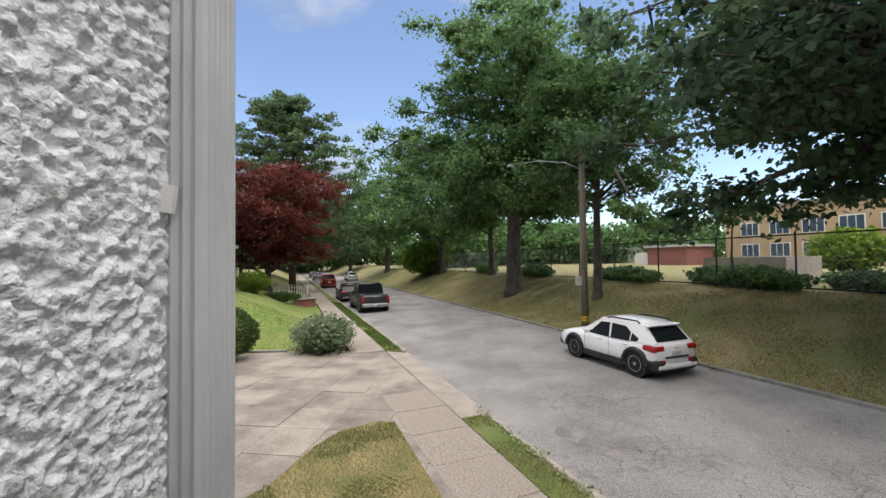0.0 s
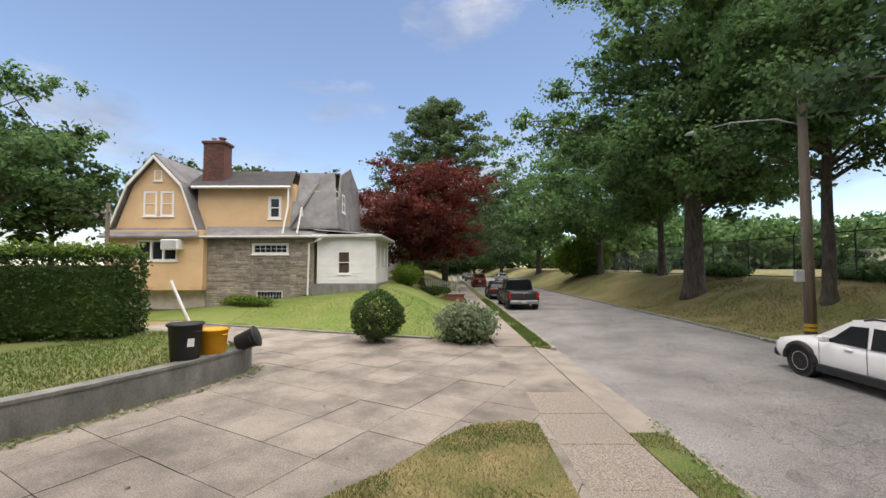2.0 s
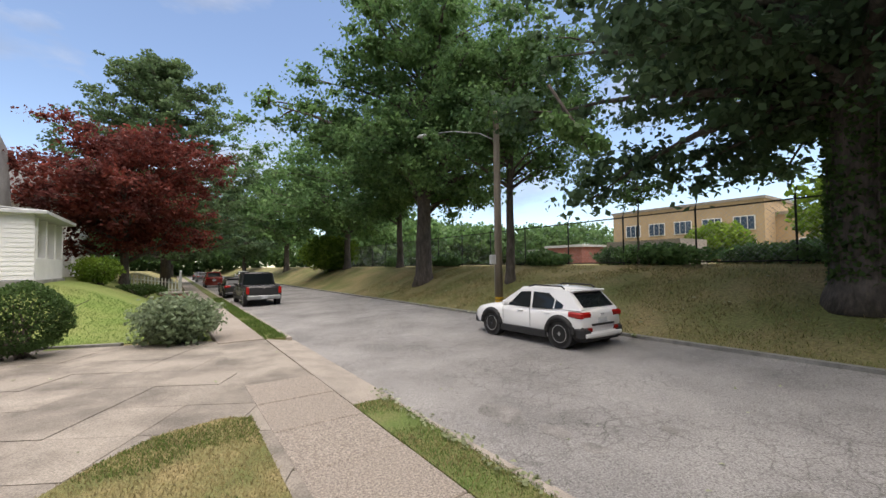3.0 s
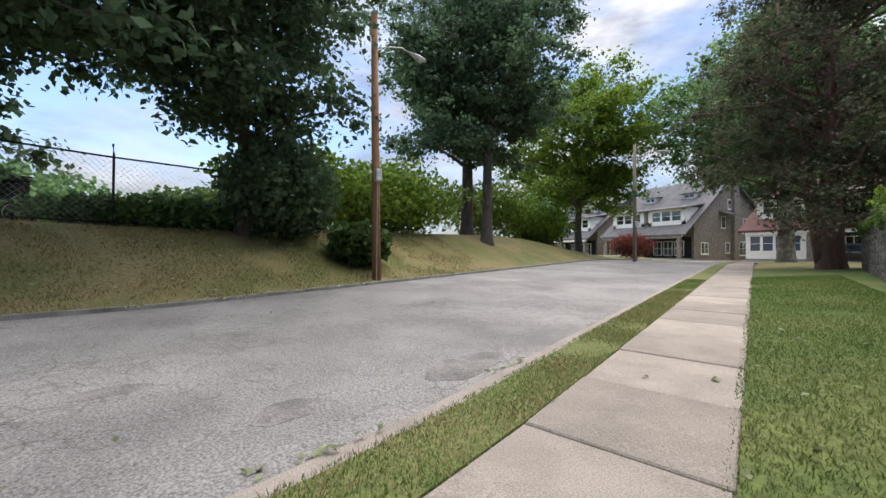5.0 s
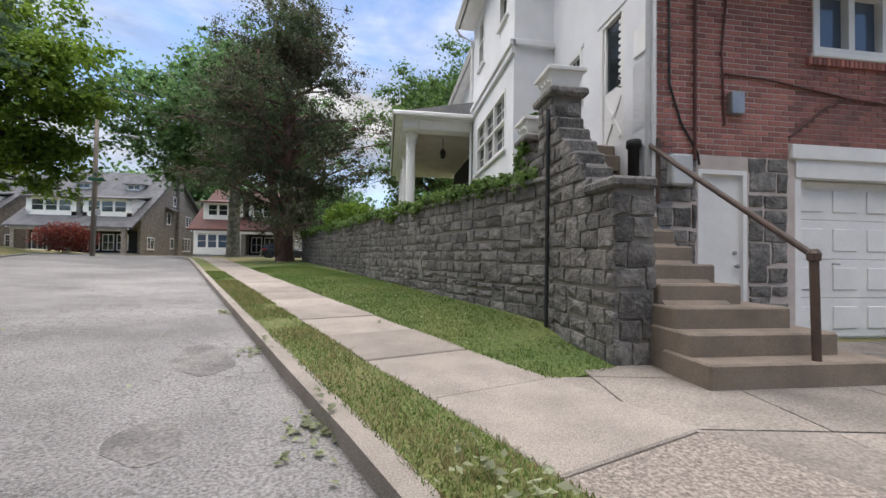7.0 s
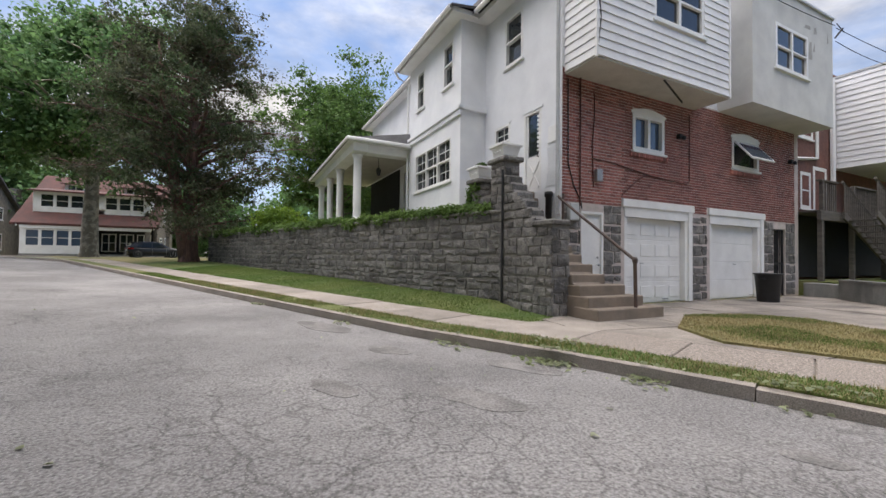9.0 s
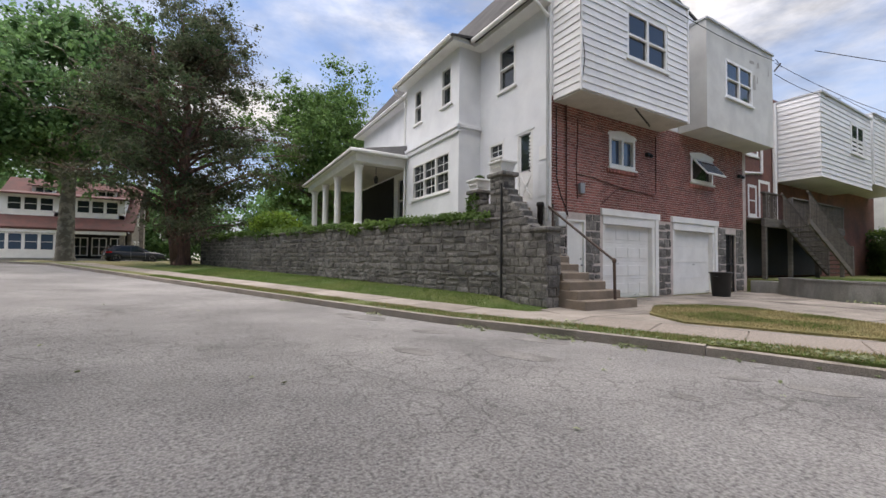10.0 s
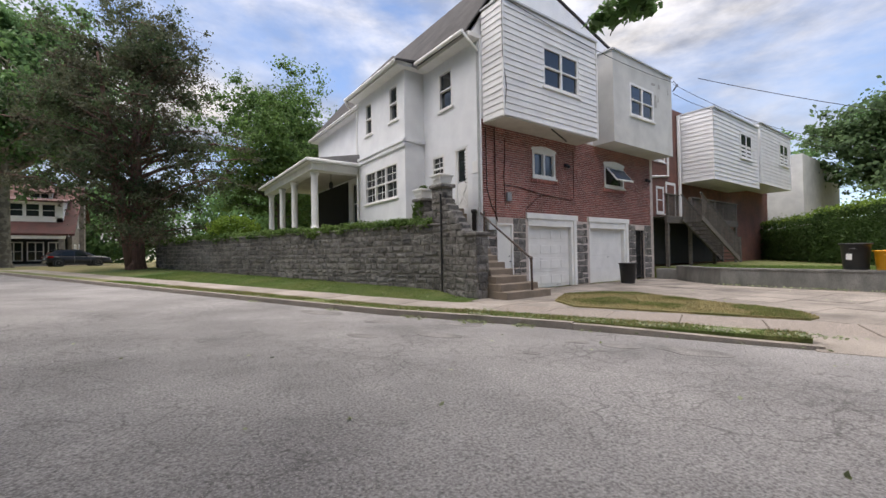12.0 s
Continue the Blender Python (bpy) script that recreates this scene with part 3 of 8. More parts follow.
# jog that steps out towards the street, with a triple window
jog_holes = [(-6.85, -3.95, 3.55, 4.95), (-6.75, -6.1, 6.6, 8.0), (-4.55, -3.85, 6.6, 8.0)]
JOG = pose(0.88, 0, 0, 0, 0, 90)
part("jog_wall", moved(wall_geo(4.14, 8.0, 0.25, jog_holes, -7.5, 0.5), JOG), M_STUCCO, house)
part("jog_return", box(-0.05, 0.63, -3.61, -3.36, 0.5, 8.5), M_STUCCO, house)
part("jog_return", box(-0.05, 0.63, -7.5, -7.25, 0.5, 8.5), M_STUCCO, house)
window(house, JOG, -6.85, -3.95, 3.55, 4.95, cols=3, bars=1)
window(house, JOG, -6.75, -6.1, 6.6, 8.0)
window(house, JOG, -4.55, -3.85, 6.6, 8.0)
part("band_course", join(cbox(0.86, 1.0, -7.6, -3.26, 5.58, 5.72, 0.02), cbox(0.86, 0.95, -7.56, -3.3, 5.42, 5.58, 0.01), cbox(0.0, 0.94, -3.4, -3.26, 5.58, 5.72, 0.02)), M_STUCCO, house, "moulded white band between the storeys")
# front block behind the porch
part("front_block", moved(wall_geo(7.5, 8.0, 0.25, [(-8.9, -8.2, 6.5, 7.9), (-9.9, -9.2, 2.9, 5.0)], -15.0, 0.5), pose(0.2, 0, 0, 0, 0, 90)), M_STUCCO, house)
window(house, pose(0.2, 0, 0, 0, 0, 90), -8.9, -8.2, 6.5, 7.9)
window(house, pose(0.2, 0, 0, 0, 0, 90), -9.9, -9.2, 2.9, 5.0)
# the porch's shade, put in as a near-black sheet over the back wall
part("inner_shade", box(0.2, 0.24, -15, -10.4, 2.3, 5.2), M_DARK, house, "near-black sheet painted in for the shade inside the porch")
part("west_body", box(-10.68, -0.3, -15.0, -0.3, 0.2, 8.35), M_STUCCO, house)
# hipped main roof with a deep eave and a gutter
eave = [(0.55, -15.4), (0.55, -7.6), (1.3, -7.6), (1.3, -3.2), (0.45, -3.2), (0.45, -0.05)]
part("soffit", join(prism([(0.55, -15.4), (0.55, -7.7), (-2, -7.7), (-2, -15.4)][::-1], 8.36, 8.5), prism([(1.3, -7.7), (1.3, -3.1), (-2, -3.1), (-2, -7.7)], 8.36, 8.5), prism([(0.45, -3.1), (0.45, -0.02), (-2, -0.02), (-2, -3.1)], 8.3, 8.44)), M_WHITE, house)


def slope(poly, t=0.08):
    """A roof plane with thickness, from its upper corner points."""
    v = [tuple(p) for p in poly] + [(p[0], p[1], p[2] - t) for p in poly]
    n = len(poly)
    return v, [tuple(range(n)), tuple(range(n, 2 * n))[::-1]] + [(i, n + i, n + (i + 1) % n, (i + 1) % n) for i in range(n)]


part("roof", slope([(0.55, -0.1, 8.42), (-1.9, -0.1, 11.9), (-1.9, -13, 11.9), (0.65, -15.5, 8.5), (0.65, -3.1, 8.5)]), M_ROOF_DARK, house, "weathered slate roof plane")
part("jog_roof", join(slope([(1.4, -3.0, 8.5), (0.2, -5.4, 9.9), (-2.0, -5.4, 9.9), (-2.0, -3.0, 9.0)]), slope([(1.4, -3.0, 8.5), (1.4, -7.8, 8.5), (0.2, -5.4, 9.9)]), slope([(1.4, -7.8, 8.5), (-2, -7.8, 9.0), (-2.0, -5.4, 9.9), (0.2, -5.4, 9.9)])), M_ROOF_DARK, house)
part("rear_roof", slope([(-1.9, -0.1, 11.9), (-10.9, -0.1, 9.4), (-10.9, -15, 9.4), (-1.9, -13, 11.9)]), M_ROOF_DARK, house)
part("gable_side", prism([(0.3, 8.4), (-1.95, 11.7), (-10.7, 9.3), (-10.7, 8.3)], -0.3, -0.12, "y"), M_STUCCO, house)


def gutter(parent, a, b, r=0.07, material=None):
    part("gutter", tube([a, b], r, 8), material or M_WHITE, parent)


gutter(house, (0.6, -0.15, 8.42), (0.6, -3.0, 8.46))
gutter(house, (1.4, -3.1, 8.46), (1.4, -7.8, 8.46))
gutter(house, (0.65, -7.9, 8.46), (0.65, -15.4, 8.46))
part("gutter_elbow", tube([(1.4, -7.8, 8.42), (1.3, -7.75, 8.2), (0.93, -7.6, 7.95), (0.93, -7.58, 2.6)], 0.045, 7), M_WHITE, house)
part("downpipe", tube([(0.6, -0.15, 8.4), (0.45, -0.06, 8.15), (0.05, -0.05, 7.9)], 0.045, 7), M_WHITE, house)

# rear wall, facing the drive; local x runs west
R_OPEN = [(2.12, 4.7, -0.2, 2.3), (5.75, 8.45, -0.2, 2.3), (2.42, 3.68, 4.02, 5.0), (6.9, 8.4, 4.05, 5.0), (0.62, 1.36, -0.2, 2.3), (9.3, 10.05, -0.2, 2.25)]
part("rear_wall", moved(wall_geo(10.69, 5.9, 0.25, R_OPEN, 0.01, -0.2), REAR), M_MORTAR, house, "brick and stone rear wall with two garages")
part("rear_upper_wall", box(-10.7, -0.26, -0.25, -0.02, 5.7, 8.4), M_STUCCO, house)
part("end_wall", box(-10.94, -10.7, -15, 0.0, -0.2, 8.4), M_MORTAR, house)
window(house, REAR, 2.42, 3.68, 4.02, 5.0, cols=2, mid=False, glass=M_GLASS_BLUE, fr=0.1)
arch_head(house, REAR, 2.36, 3.74, 5.0, 0.12, M_WHITE)
w2 = window(house, REAR, 6.9, 8.4, 4.05, 5.0, mid=False, fr=0.1)
arch_head(house, REAR, 6.84, 8.46, 5.0, 0.12, M_WHITE)
part("open_sash", moved(join(box(7.0, 8.3, -0.02, 0.02, -0.75, 0.0)), REAR @ pose(0, -0.05, 4.85, -38)), M_WHITE, w2, "tilted awning sash")
part("sash_glass", moved(box(7.08, 8.22, -0.03, -0.022, -0.68, -0.08), REAR @ pose(0, -0.05, 4.85, -38)), M_GLASS_BLUE, w2)
for x0, x1 in ((2.3, 3.8), (6.8, 8.5)):
    for k in range(int((x1 - x0) / 0.075)):
        part("sill_brick", moved(cbox(x0 + k * 0.075, x0 + k * 0.075 + 0.065, -0.05, 0.05, 3.84, 3.95, 0.006), REAR), M_BRICK, house)


def garage(x0, x1, panels, handle_x):
    """A sectional garage door with its jambs and header board."""
    g = part("garage_door", moved(box(x0 + 0.1, x1 - 0.12, 0.16, 0.2, -0.02, 2.25), REAR), M_WHITE, house, "white sectional garage door")
    rows, cols = (4, 4) if panels else (4, 1)
    w, h = (x1 - x0 - 0.22) / cols, 2.24 / rows
    for r in range(rows):
        part("section", moved(cbox(x0 + 0.105, x1 - 0.125, 0.145, 0.16, r * h + 0.006, (r + 1) * h - 0.006, 0.005), REAR), M_WHITE, g)
        if panels:
            for c in range(cols):
                a, b = x0 + 0.1 + c * w + 0.09, x0 + 0.1 + (c + 1) * w - 0.09
                part("raised_panel", moved(cbox(a, b, 0.128, 0.145, r * h + 0.12, (r + 1) * h - 0.12, 0.012), REAR), M_WHITE, g)
    part("lock_handle", moved(join(tube([(handle_x, 0.14, 1.05), (handle_x, 0.09, 1.05)], 0.012, 6), tube([(handle_x - 0.06, 0.09, 1.05), (handle_x + 0.06, 0.09, 1.05)], 0.012, 6)), REAR), M_METAL, g)
    part("lift_handle", moved(tube([(handle_x + 0.9, 0.14, 0.07), (handle_x + 0.93, 0.1, 0.08), (handle_x + 1.1, 0.1, 0.08), (handle_x + 1.13, 0.14, 0.07)], 0.012, 6), REAR), M_METAL, g)
    part("header", moved(cbox(x0 - 0.1, x1 + 0.25, -0.06, 0.12, 2.5, 2.7, 0.012), REAR), M_WHITE, g)
    part("header_board", moved(box(x0 + 0.0, x1 + 0.0, -0.02, 0.14, 2.25, 2.5), REAR), M_WHITE, g)
    part("jamb", moved(box(x0, x0 + 0.1, 0.0, 0.2, 0.0, 2.25), REAR), M_WHITE, g)
    part("jamb", moved(box(x1 - 0.12, x1, 0.0, 0.2, 0.0, 2.25), REAR), M_WHITE, g)
    part("casing", moved(box(x1, x1 + 0.16, -0.05, 0.02, 0.0, 2.5), REAR), M_WHITE, g)


garage(2.12, 4.7, True, 2.9)
garage(5.75, 8.45, False, 7.2)
bd = part("basement_door", moved(wall_geo(0.74, 2.3, 0.11, [(0.68, 1.3, 0.0, 2.24)], 0.62, 0.0), REAR @ pose(0, -0.01, 0)), M_WHITE, house, "plain white steel basement door")
part("door_leaf", moved(box(0.68, 1.3, 0.05, 0.09, 0.0, 2.24), REAR), M_WHITE, bd)
part("knob", moved(revolve([(0.012, 0), (0.012, 0.03), (0.03, 0.045), (0.028, 0.07), (0.01, 0.08)], 10), REAR @ pose(1.22, 0.05, 1.0, 90)), M_METAL, bd)
part("deadbolt", moved(revolve([(0.03, 0), (0.028, 0.02)], 10), REAR @ pose(1.22, 0.05, 1.18, 90)), M_METAL, bd)
gate = part("iron_gate", moved(join(box(9.3, 9.35, 0.05, 0.09, 0, 2.25), box(10.0, 10.05, 0.05, 0.09, 0, 2.25), box(9.35, 10.0, 0.05, 0.09, 2.2, 2.25), box(9.35, 10.0, 0.05, 0.09, 1.05, 1.12), box(9.35, 10.0, 0.05, 0.09, 0.08, 0.14)), REAR), M_IRON, house, "black iron security gate")
for k in range(6):
    part("bar", moved(tube([(9.43 + k * 0.1, 0.07, 0.1), (9.43 + k * 0.1, 0.07, 2.2)], 0.011, 6), REAR), M_IRON, gate)
# shade behind the bars, put in as a near-black sheet
part("gate_shade", moved(box(9.3, 10.05, 0.2, 0.24, 0, 2.25), REAR), M_DARK, house)


def bay(x0, x1, z0, z1, boards, wx, wz, d=0.95):
    """A boxed-out upper bay carried on the brick wall."""
    wm = M_CREAM if boards else M_STUCCO_GREY
    b = part("bay", box(-x1, -x0, 0.0, d, z0, z0 + 0.05), wm, house, "boxed-out upper bay with its soffit")
    part("bay_roof", box(-x1, -x0, 0.0, d, z1 - 0.03, z1), wm, b)
    part("bay_cheek", box(-x0 - 0.1, -x0, 0.0, d - 0.1, z0 + 0.05, z1 - 0.03), wm, b)
    part("bay_cheek", box(-x1, -x1 + 0.1, 0.0, d - 0.1, z0 + 0.05, z1 - 0.03), wm, b)
    fm = REAR @ pose(0, -d, 0)
    part("bay_front", moved(wall_geo(x1 - x0, z1 - z0 - 0.08, 0.1, [(*wx, *wz)], x0, z0 + 0.05), fm), M_SIDING if boards else M_STUCCO_GREY, b)
    if boards:
        z = z0 + 0.05
        while z < z1 - 0.1:
            for a, c in ((x0 - 0.02, wx[0]), (wx[1], x1 + 0.02)) if wz[0] - 0.19 < z < wz[1] else ((x0 - 0.02, x1 + 0.02),):
                prof = [(-0.034, z), (0.0, z), (0.0, z + 0.2), (-0.01, z + 0.2)]
                part("siding_board", moved(([(x, p, q) for x in (a, c) for p, q in prof], [(0, 1, 2, 3), (7, 6, 5, 4), (0, 4, 5, 1), (1, 5, 6, 2), (2, 6, 7, 3), (3, 7, 4, 0)]), fm), M_SIDING, b)
            for xm, ry in ((-x0, 90),):
                prof = [(-0.034, z), (0.0, z), (0.0, z + 0.2), (-0.01, z + 0.2)]
                part("siding_board", moved(([(x, p, q) for x in (0.0, d) for p, q in prof], [(0, 1, 2, 3), (7, 6, 5, 4), (0, 4, 5, 1), (1, 5, 6, 2), (2, 6, 7, 3), (3, 7, 4, 0)]), pose(-x0, 0, 0, 0, 0, 90)), M_SIDING, b)
            z += 0.2
        part("corner_bead", box(-x0 - 0.01, -x0 + 0.045, d - 0.01, d + 0.045, z0, z1), M_WHITE, b)
        part("corner_bead", box(-x1 - 0.02, -x1 + 0.04, d - 0.01, d + 0.045, z0, z1), M_WHITE, b)
    part("cap_flashing", box(-x1 - 0.04, -x0 + 0.05, -0.02, d + 0.06, z1, z1 + 0.06), M_TRIM_GREY, b)
    return b, fm


b1, fm1 = bay(0.1, 5.0, 5.5, 9.2, True, (1.94, 3.88), (6.85, 8.25))
window(house, fm1, 1.94, 3.88, 6.85, 8.25, cols=2, fr=0.09, depth=0.05)
b2, fm2 = bay(6.15, 11.0, 5.65, 9.3, False, (7.37, 9.3), (6.92, 8.28))
window(house, fm2, 7.37, 9.3, 6.92, 8.28, cols=2, fr=0.09, depth=0.05)
patch = mat("bare_render_patch", (0.3, 0.29, 0.27), (0.4, 0.39, 0.37), rough=0.9, scale=4, fine=20, bump=0.3)
for a, b, c, d in ((9.1, 9.5, 8.55, 8.7), (9.7, 9.9, 8.5, 8.75), (10.6, 10.7, 8.4, 8.8), (9.36, 9.6, 7.6, 8.2), (9.66, 9.78, 7.9, 8.2)):
    part("render_patch", moved(prism([(a, c), (b, c + 0.04), (b - 0.03, d), (a + 0.06, d - 0.03)], -0.004, 0.004, "y"), fm2), patch, b2)
# cables, conduit, boxes and lights on the rear wall
CABLE = mat("black_cable", (0.02, 0.02, 0.02), rough=0.6, bump=0)
RUST = mat("painted_pipe", (0.09, 0.03, 0.025), rough=0.6, bump=0.1)
for name, pts, r, material in (("cable", [(0.16, -0.03, 5.4), (0.18, -0.03, 3.4), (0.35, -0.03, 2.9), (0.6, -0.03, 2.5), (0.62, -0.03, 2.35)], 0.015, CABLE),
                               ("conduit", [(0.55, -0.04, 5.5), (0.55, -0.04, 2.4)], 0.02, RUST), ("conduit", [(1.02, -0.03, 5.2), (1.02, -0.03, 4.6), (0.95, -0.03, 3.9), (1.0, -0.03, 2.9)], 0.014, RUST),
                               ("cable", [(1.0, -0.03, 3.6), (1.6, -0.03, 3.58), (3.0, -0.03, 3.4), (4.6, -0.03, 3.3), (4.75, -0.03, 3.4), (4.75, -0.03, 5.3)], 0.014, RUST),
                               ("cable", [(2.0, -0.03, 2.8), (2.6, -0.03, 3.25), (3.0, -0.03, 3.42)], 0.014, RUST), ("conduit", [(2.4, -0.9, 5.49), (4.0, -0.3, 5.45)], 0.025, CABLE),
                               ("cable", [(0.1, -0.97, 5.6), (0.2, -0.98, 6.4), (0.05, -0.98, 7.4), (0.06, -0.98, 9.2)], 0.013, CABLE)):
    part(name, moved(tube(pts, r, 6), REAR), material, house)
part("meter_box", moved(cbox(1.05, 1.25, -0.1, 0.0, 3.05, 3.35, 0.01), REAR), M_METAL, house)
part("junction_box", moved(cbox(0.15, 0.45, -0.14, 0.0, 2.05, 2.45, 0.02), REAR), M_TRIM_GREY, house)
for x in (4.2, 11.0 - 0.75):
    lamp = part("security_light", moved(cbox(x, x + 0.14, -0.12, 0.0, 4.55, 4.68, 0.01), REAR), M_IRON, house)
    part("lamp_head", moved(revolve([(0.05, 0), (0.06, 0.08), (0.02, 0.12)], 10), REAR @ pose(x + 0.07, -0.18, 4.5, 0)), M_IRON, lamp)
# front porch
porch_roof = part("porch_roof", join(slope([(3.35, -7.3, 5.45), (3.35, -16.5, 5.45), (0.2, -16.0, 6.1), (0.2, -7.5, 6.1)], 0.1), slope([(3.35, -7.3, 5.45), (0.2, -7.5, 6.1), (-0.4, -7.5, 5.45)], 0.1)), M_SLATE, house)
part("porch_beam", join(cbox(2.55, 3.1, -16.3, -7.5, 5.05, 5.36, 0.02), cbox(0.2, 2.55, -8.1, -7.6, 5.05, 5.36, 0.02), cbox(0.0, 3.4, -16.6, -7.25, 5.36, 5.5, 0.03)), M_WHITE, house, "white porch beam and cornice")
part("porch_ceiling", box(0.2, 2.6, -16.2, -8.0, 5.3, 5.35), M_CREAM, house)
part("porch_floor", cbox(0.2, 3.1, -16.4, -7.6, 2.3, 2.5, 0.02), M_STEP, house)
for y in (-8.0, -11.1, -13.4, -15.9):
    col = part("porch_column", revolve([(0.2, 0.0), (0.2, 0.08), (0.16, 0.1), (0.15, 0.2), (0.15, 2.3), (0.16, 2.4), (0.2, 2.45), (0.2, 2.55)], 16, (2.8, y, 2.5)), M_WHITE, house, flat=False)
lantern = part("porch_lantern", revolve([(0.02, 0), (0.08, 0.05), (0.11, 0.25), (0.06, 0.33), (0.02, 0.36)], 8, (1.6, -9.2, 4.55)), M_IRON, house)
part("chain", tube([(1.6, -9.2, 4.9), (1.6, -9.2, 5.3)], 0.012, 5), M_IRON, lantern)

# ---- steps, piers and stone walls ----
steps = thing("steps", "worn brown concrete steps climbing to the side door", "steps")
RIS = 0.205
ends = [-1.0, -0.72, -0.5, -0.2, -0.12, -0.06, -0.02, 0.02, 0.02, 0.02, 0.02, 0.02, 0.02]
for k in range(12):
    y1 = 1.88 - 0.255 * k
    left = 0.84 - 0.03 * k if k < 3 else 0.74
    part("step", cbox(ends[k], left, -1.5 if k > 8 else y1 - 0.6, y1, RIS * k - (0.15 if k == 0 else 0.3), RIS * (k + 1), 0.018), M_STEP, steps)
part("step", cbox(0.0, 0.72, -1.55, -0.8, 2.4, 2.65, 0.018), M_STEP, steps)
part("threshold", cbox(0.0, 0.5, -1.5, -0.95, 2.65, 2.84, 0.018), M_STEP, steps)
part("landing", box(0.0, 0.74, -3.3, -1.55, 2.2, 2.64), M_STEP, steps)
part("stringer", prism([(1.25, -0.1), (1.25, 0.55), (-0.5, 1.95), (-0.5, -0.1)][::-1], -0.02, 0.72, "x"), M_STEP, steps)

rail = thing("handrail", "rusty brown pipe handrail beside the steps", "handrail")
M_RAIL = mat("rusty_rail", (0.06, 0.04, 0.033), (0.09, 0.055, 0.04), rough=0.6, scale=6, fine=60, bump=0.3)
part("post", tube([(-0.24, 1.82, 0.2), (-0.24, 1.8, 1.1)], 0.035, 10), M_RAIL, rail)
part("pipe", tube([(-0.24, 1.8, 1.12), (0.0, 0.45, 2.2), (0.02, -0.1, 2.62)], 0.03, 10), M_RAIL, rail)
part("collar", revolve([(0.02, -0.06), (0.05, -0.04), (0.055, 0.02), (0.03, 0.06)], 10, (-0.24, 1.8, 1.12)), M_RAIL, rail)
part("upper_post", tube([(0.0, 0.06, 1.8), (0.0, 0.06, 2.66)], 0.03, 10), M_RAIL, rail)
vent = solid("vent_pipe", revolve([(0.075, 1.95), (0.075, 2.62), (0.1, 2.63), (0.1, 2.72), (0.085, 2.74)], 14, (-0.02 + 0.12, -0.32, 0)), M_IRON, "black iron vent pipe at the head of the steps", "pipe", flat=False)


def stones(parent, m, w, zf0, zf1, seed, course=(0.16, 0.26), length=(0.22, 0.55), limit=300, near=None, t=0.035, material=None, name="stone", y_off=0.0, holes=()):
    """Coursed rubble: bulging split-faced blocks proud of the mortar. zf0, zf1: bottom and top at x. Blocks within near are single parts."""
    rng = np.random.default_rng(seed)
    material = material or M_STONE
    rest, made = [], 0
    zmax = max(zf1(0), zf1(w), zf1(w / 2))
    z = min(zf0(0), zf0(w))
    while z < zmax:
        h = rng.uniform(*course)
        x = -rng.uniform(0, 0.2)
        while x < w:
            l = rng.uniform(*length)
            a, b = max(0.0, x), min(w, x + l)
            x += l
            mid = (a + b) / 2
            if b - a < 0.06 or z + h < zf0(mid) or z + h * 0.55 > zf1(mid) or any(p - 0.03 < mid < q + 0.03 and r - 0.05 < z + h / 2 < s_ for p, q, r, s_ in holes):
                continue
            g = 0.008
            x0, x1, z0, z1 = a + g, b - g, z + g + rng.uniform(-0.035, 0.03), min(z + h + rng.uniform(-0.04, 0.035), zf1(mid)) - g
            if z1 - z0 < 0.05:
                continue
            j = lambda k=0.012: rng.uniform(-k, k)
            ring = [(x0 + j(), z0 + j()), ((x0 + x1) / 2, z0 + j()), (x1 + j(), z0 + j()), (x1 + j(), (z0 + z1) / 2), (x1 + j(), z1 + j()), ((x0 + x1) / 2, z1 + j()), (x0 + j(), z1 + j()), (x0 + j(), (z0 + z1) / 2)]
            cx, cz = (x0 + x1) / 2, (z0 + z1) / 2
            v = [(p, 0.02 + y_off, q) for p, q in ring] + [(cx + (p - cx) * 0.9, -t * rng.uniform(0.35, 0.9) + y_off, cz + (q - cz) * 0.84) for p, q in ring] + [(cx + j(0.04), -t * rng.uniform(0.8, 1.25) + y_off, cz + j(0.03))]
            f = [(i, (i + 1) % 8, 8 + (i + 1) % 8, 8 + i) for i in range(8)] + [(8 + i, 8 + (i + 1) % 8, 16) for i in range(8)]
            if made < limit and (near is None or near(mid)):
                part(name, moved((v, f), m), material, parent)
                made += 1
            else:
                rest.append(moved((v, f), m))
        z += h
    if rest:
        ob = part("stonework", join(*rest), material, parent)
        ob["kind"] = "stuff"


def stair_top(y):
    return 1.86 if y > 0.55 else min(3.25, 1.86 + (0.55 - y) * 1.15)


# flank wall of the steps, its front pier and two taller piers with urns
flank = structure("stair_wall", prism([(1.05, -0.2), (1.05, 1.8), (0.55, 1.8), (-0.62, 3.1), (-0.62, -0.2)], 0.76, 1.19, "x"), M_STONE_MORTAR, "dark rubble stone wall flanking the steps", "wall")
stones(flank, pose(1.19, 0, 0, 0, 0, 90) @ pose(-0.62, 0, 0), 1.69, lambda x: -0.05, lambda x: stair_top(x - 0.62) - 0.02, 5, limit=120)
stones(flank, pose(1.21, 1.05, 0, 0, 0, 180), 0.47, lambda x: -0.05, lambda x: 1.8, 6, course=(0.2, 0.34), length=(0.2, 0.4), limit=40)
part("cap_stone", cbox(0.735, 1.255, 0.45, 1.1, 1.8, 1.92, 0.03), M_STONE, flank, "grey cap slab")
for k in range(6):
    y = 0.5 - k * 0.19
    part("coping_stone", cbox(0.77, 1.22, y - 0.25, y + 0.01, 1.78 + k * 0.215, 1.98 + k * 0.215, 0.025), M_STONE, flank, "stepped grey coping stone")


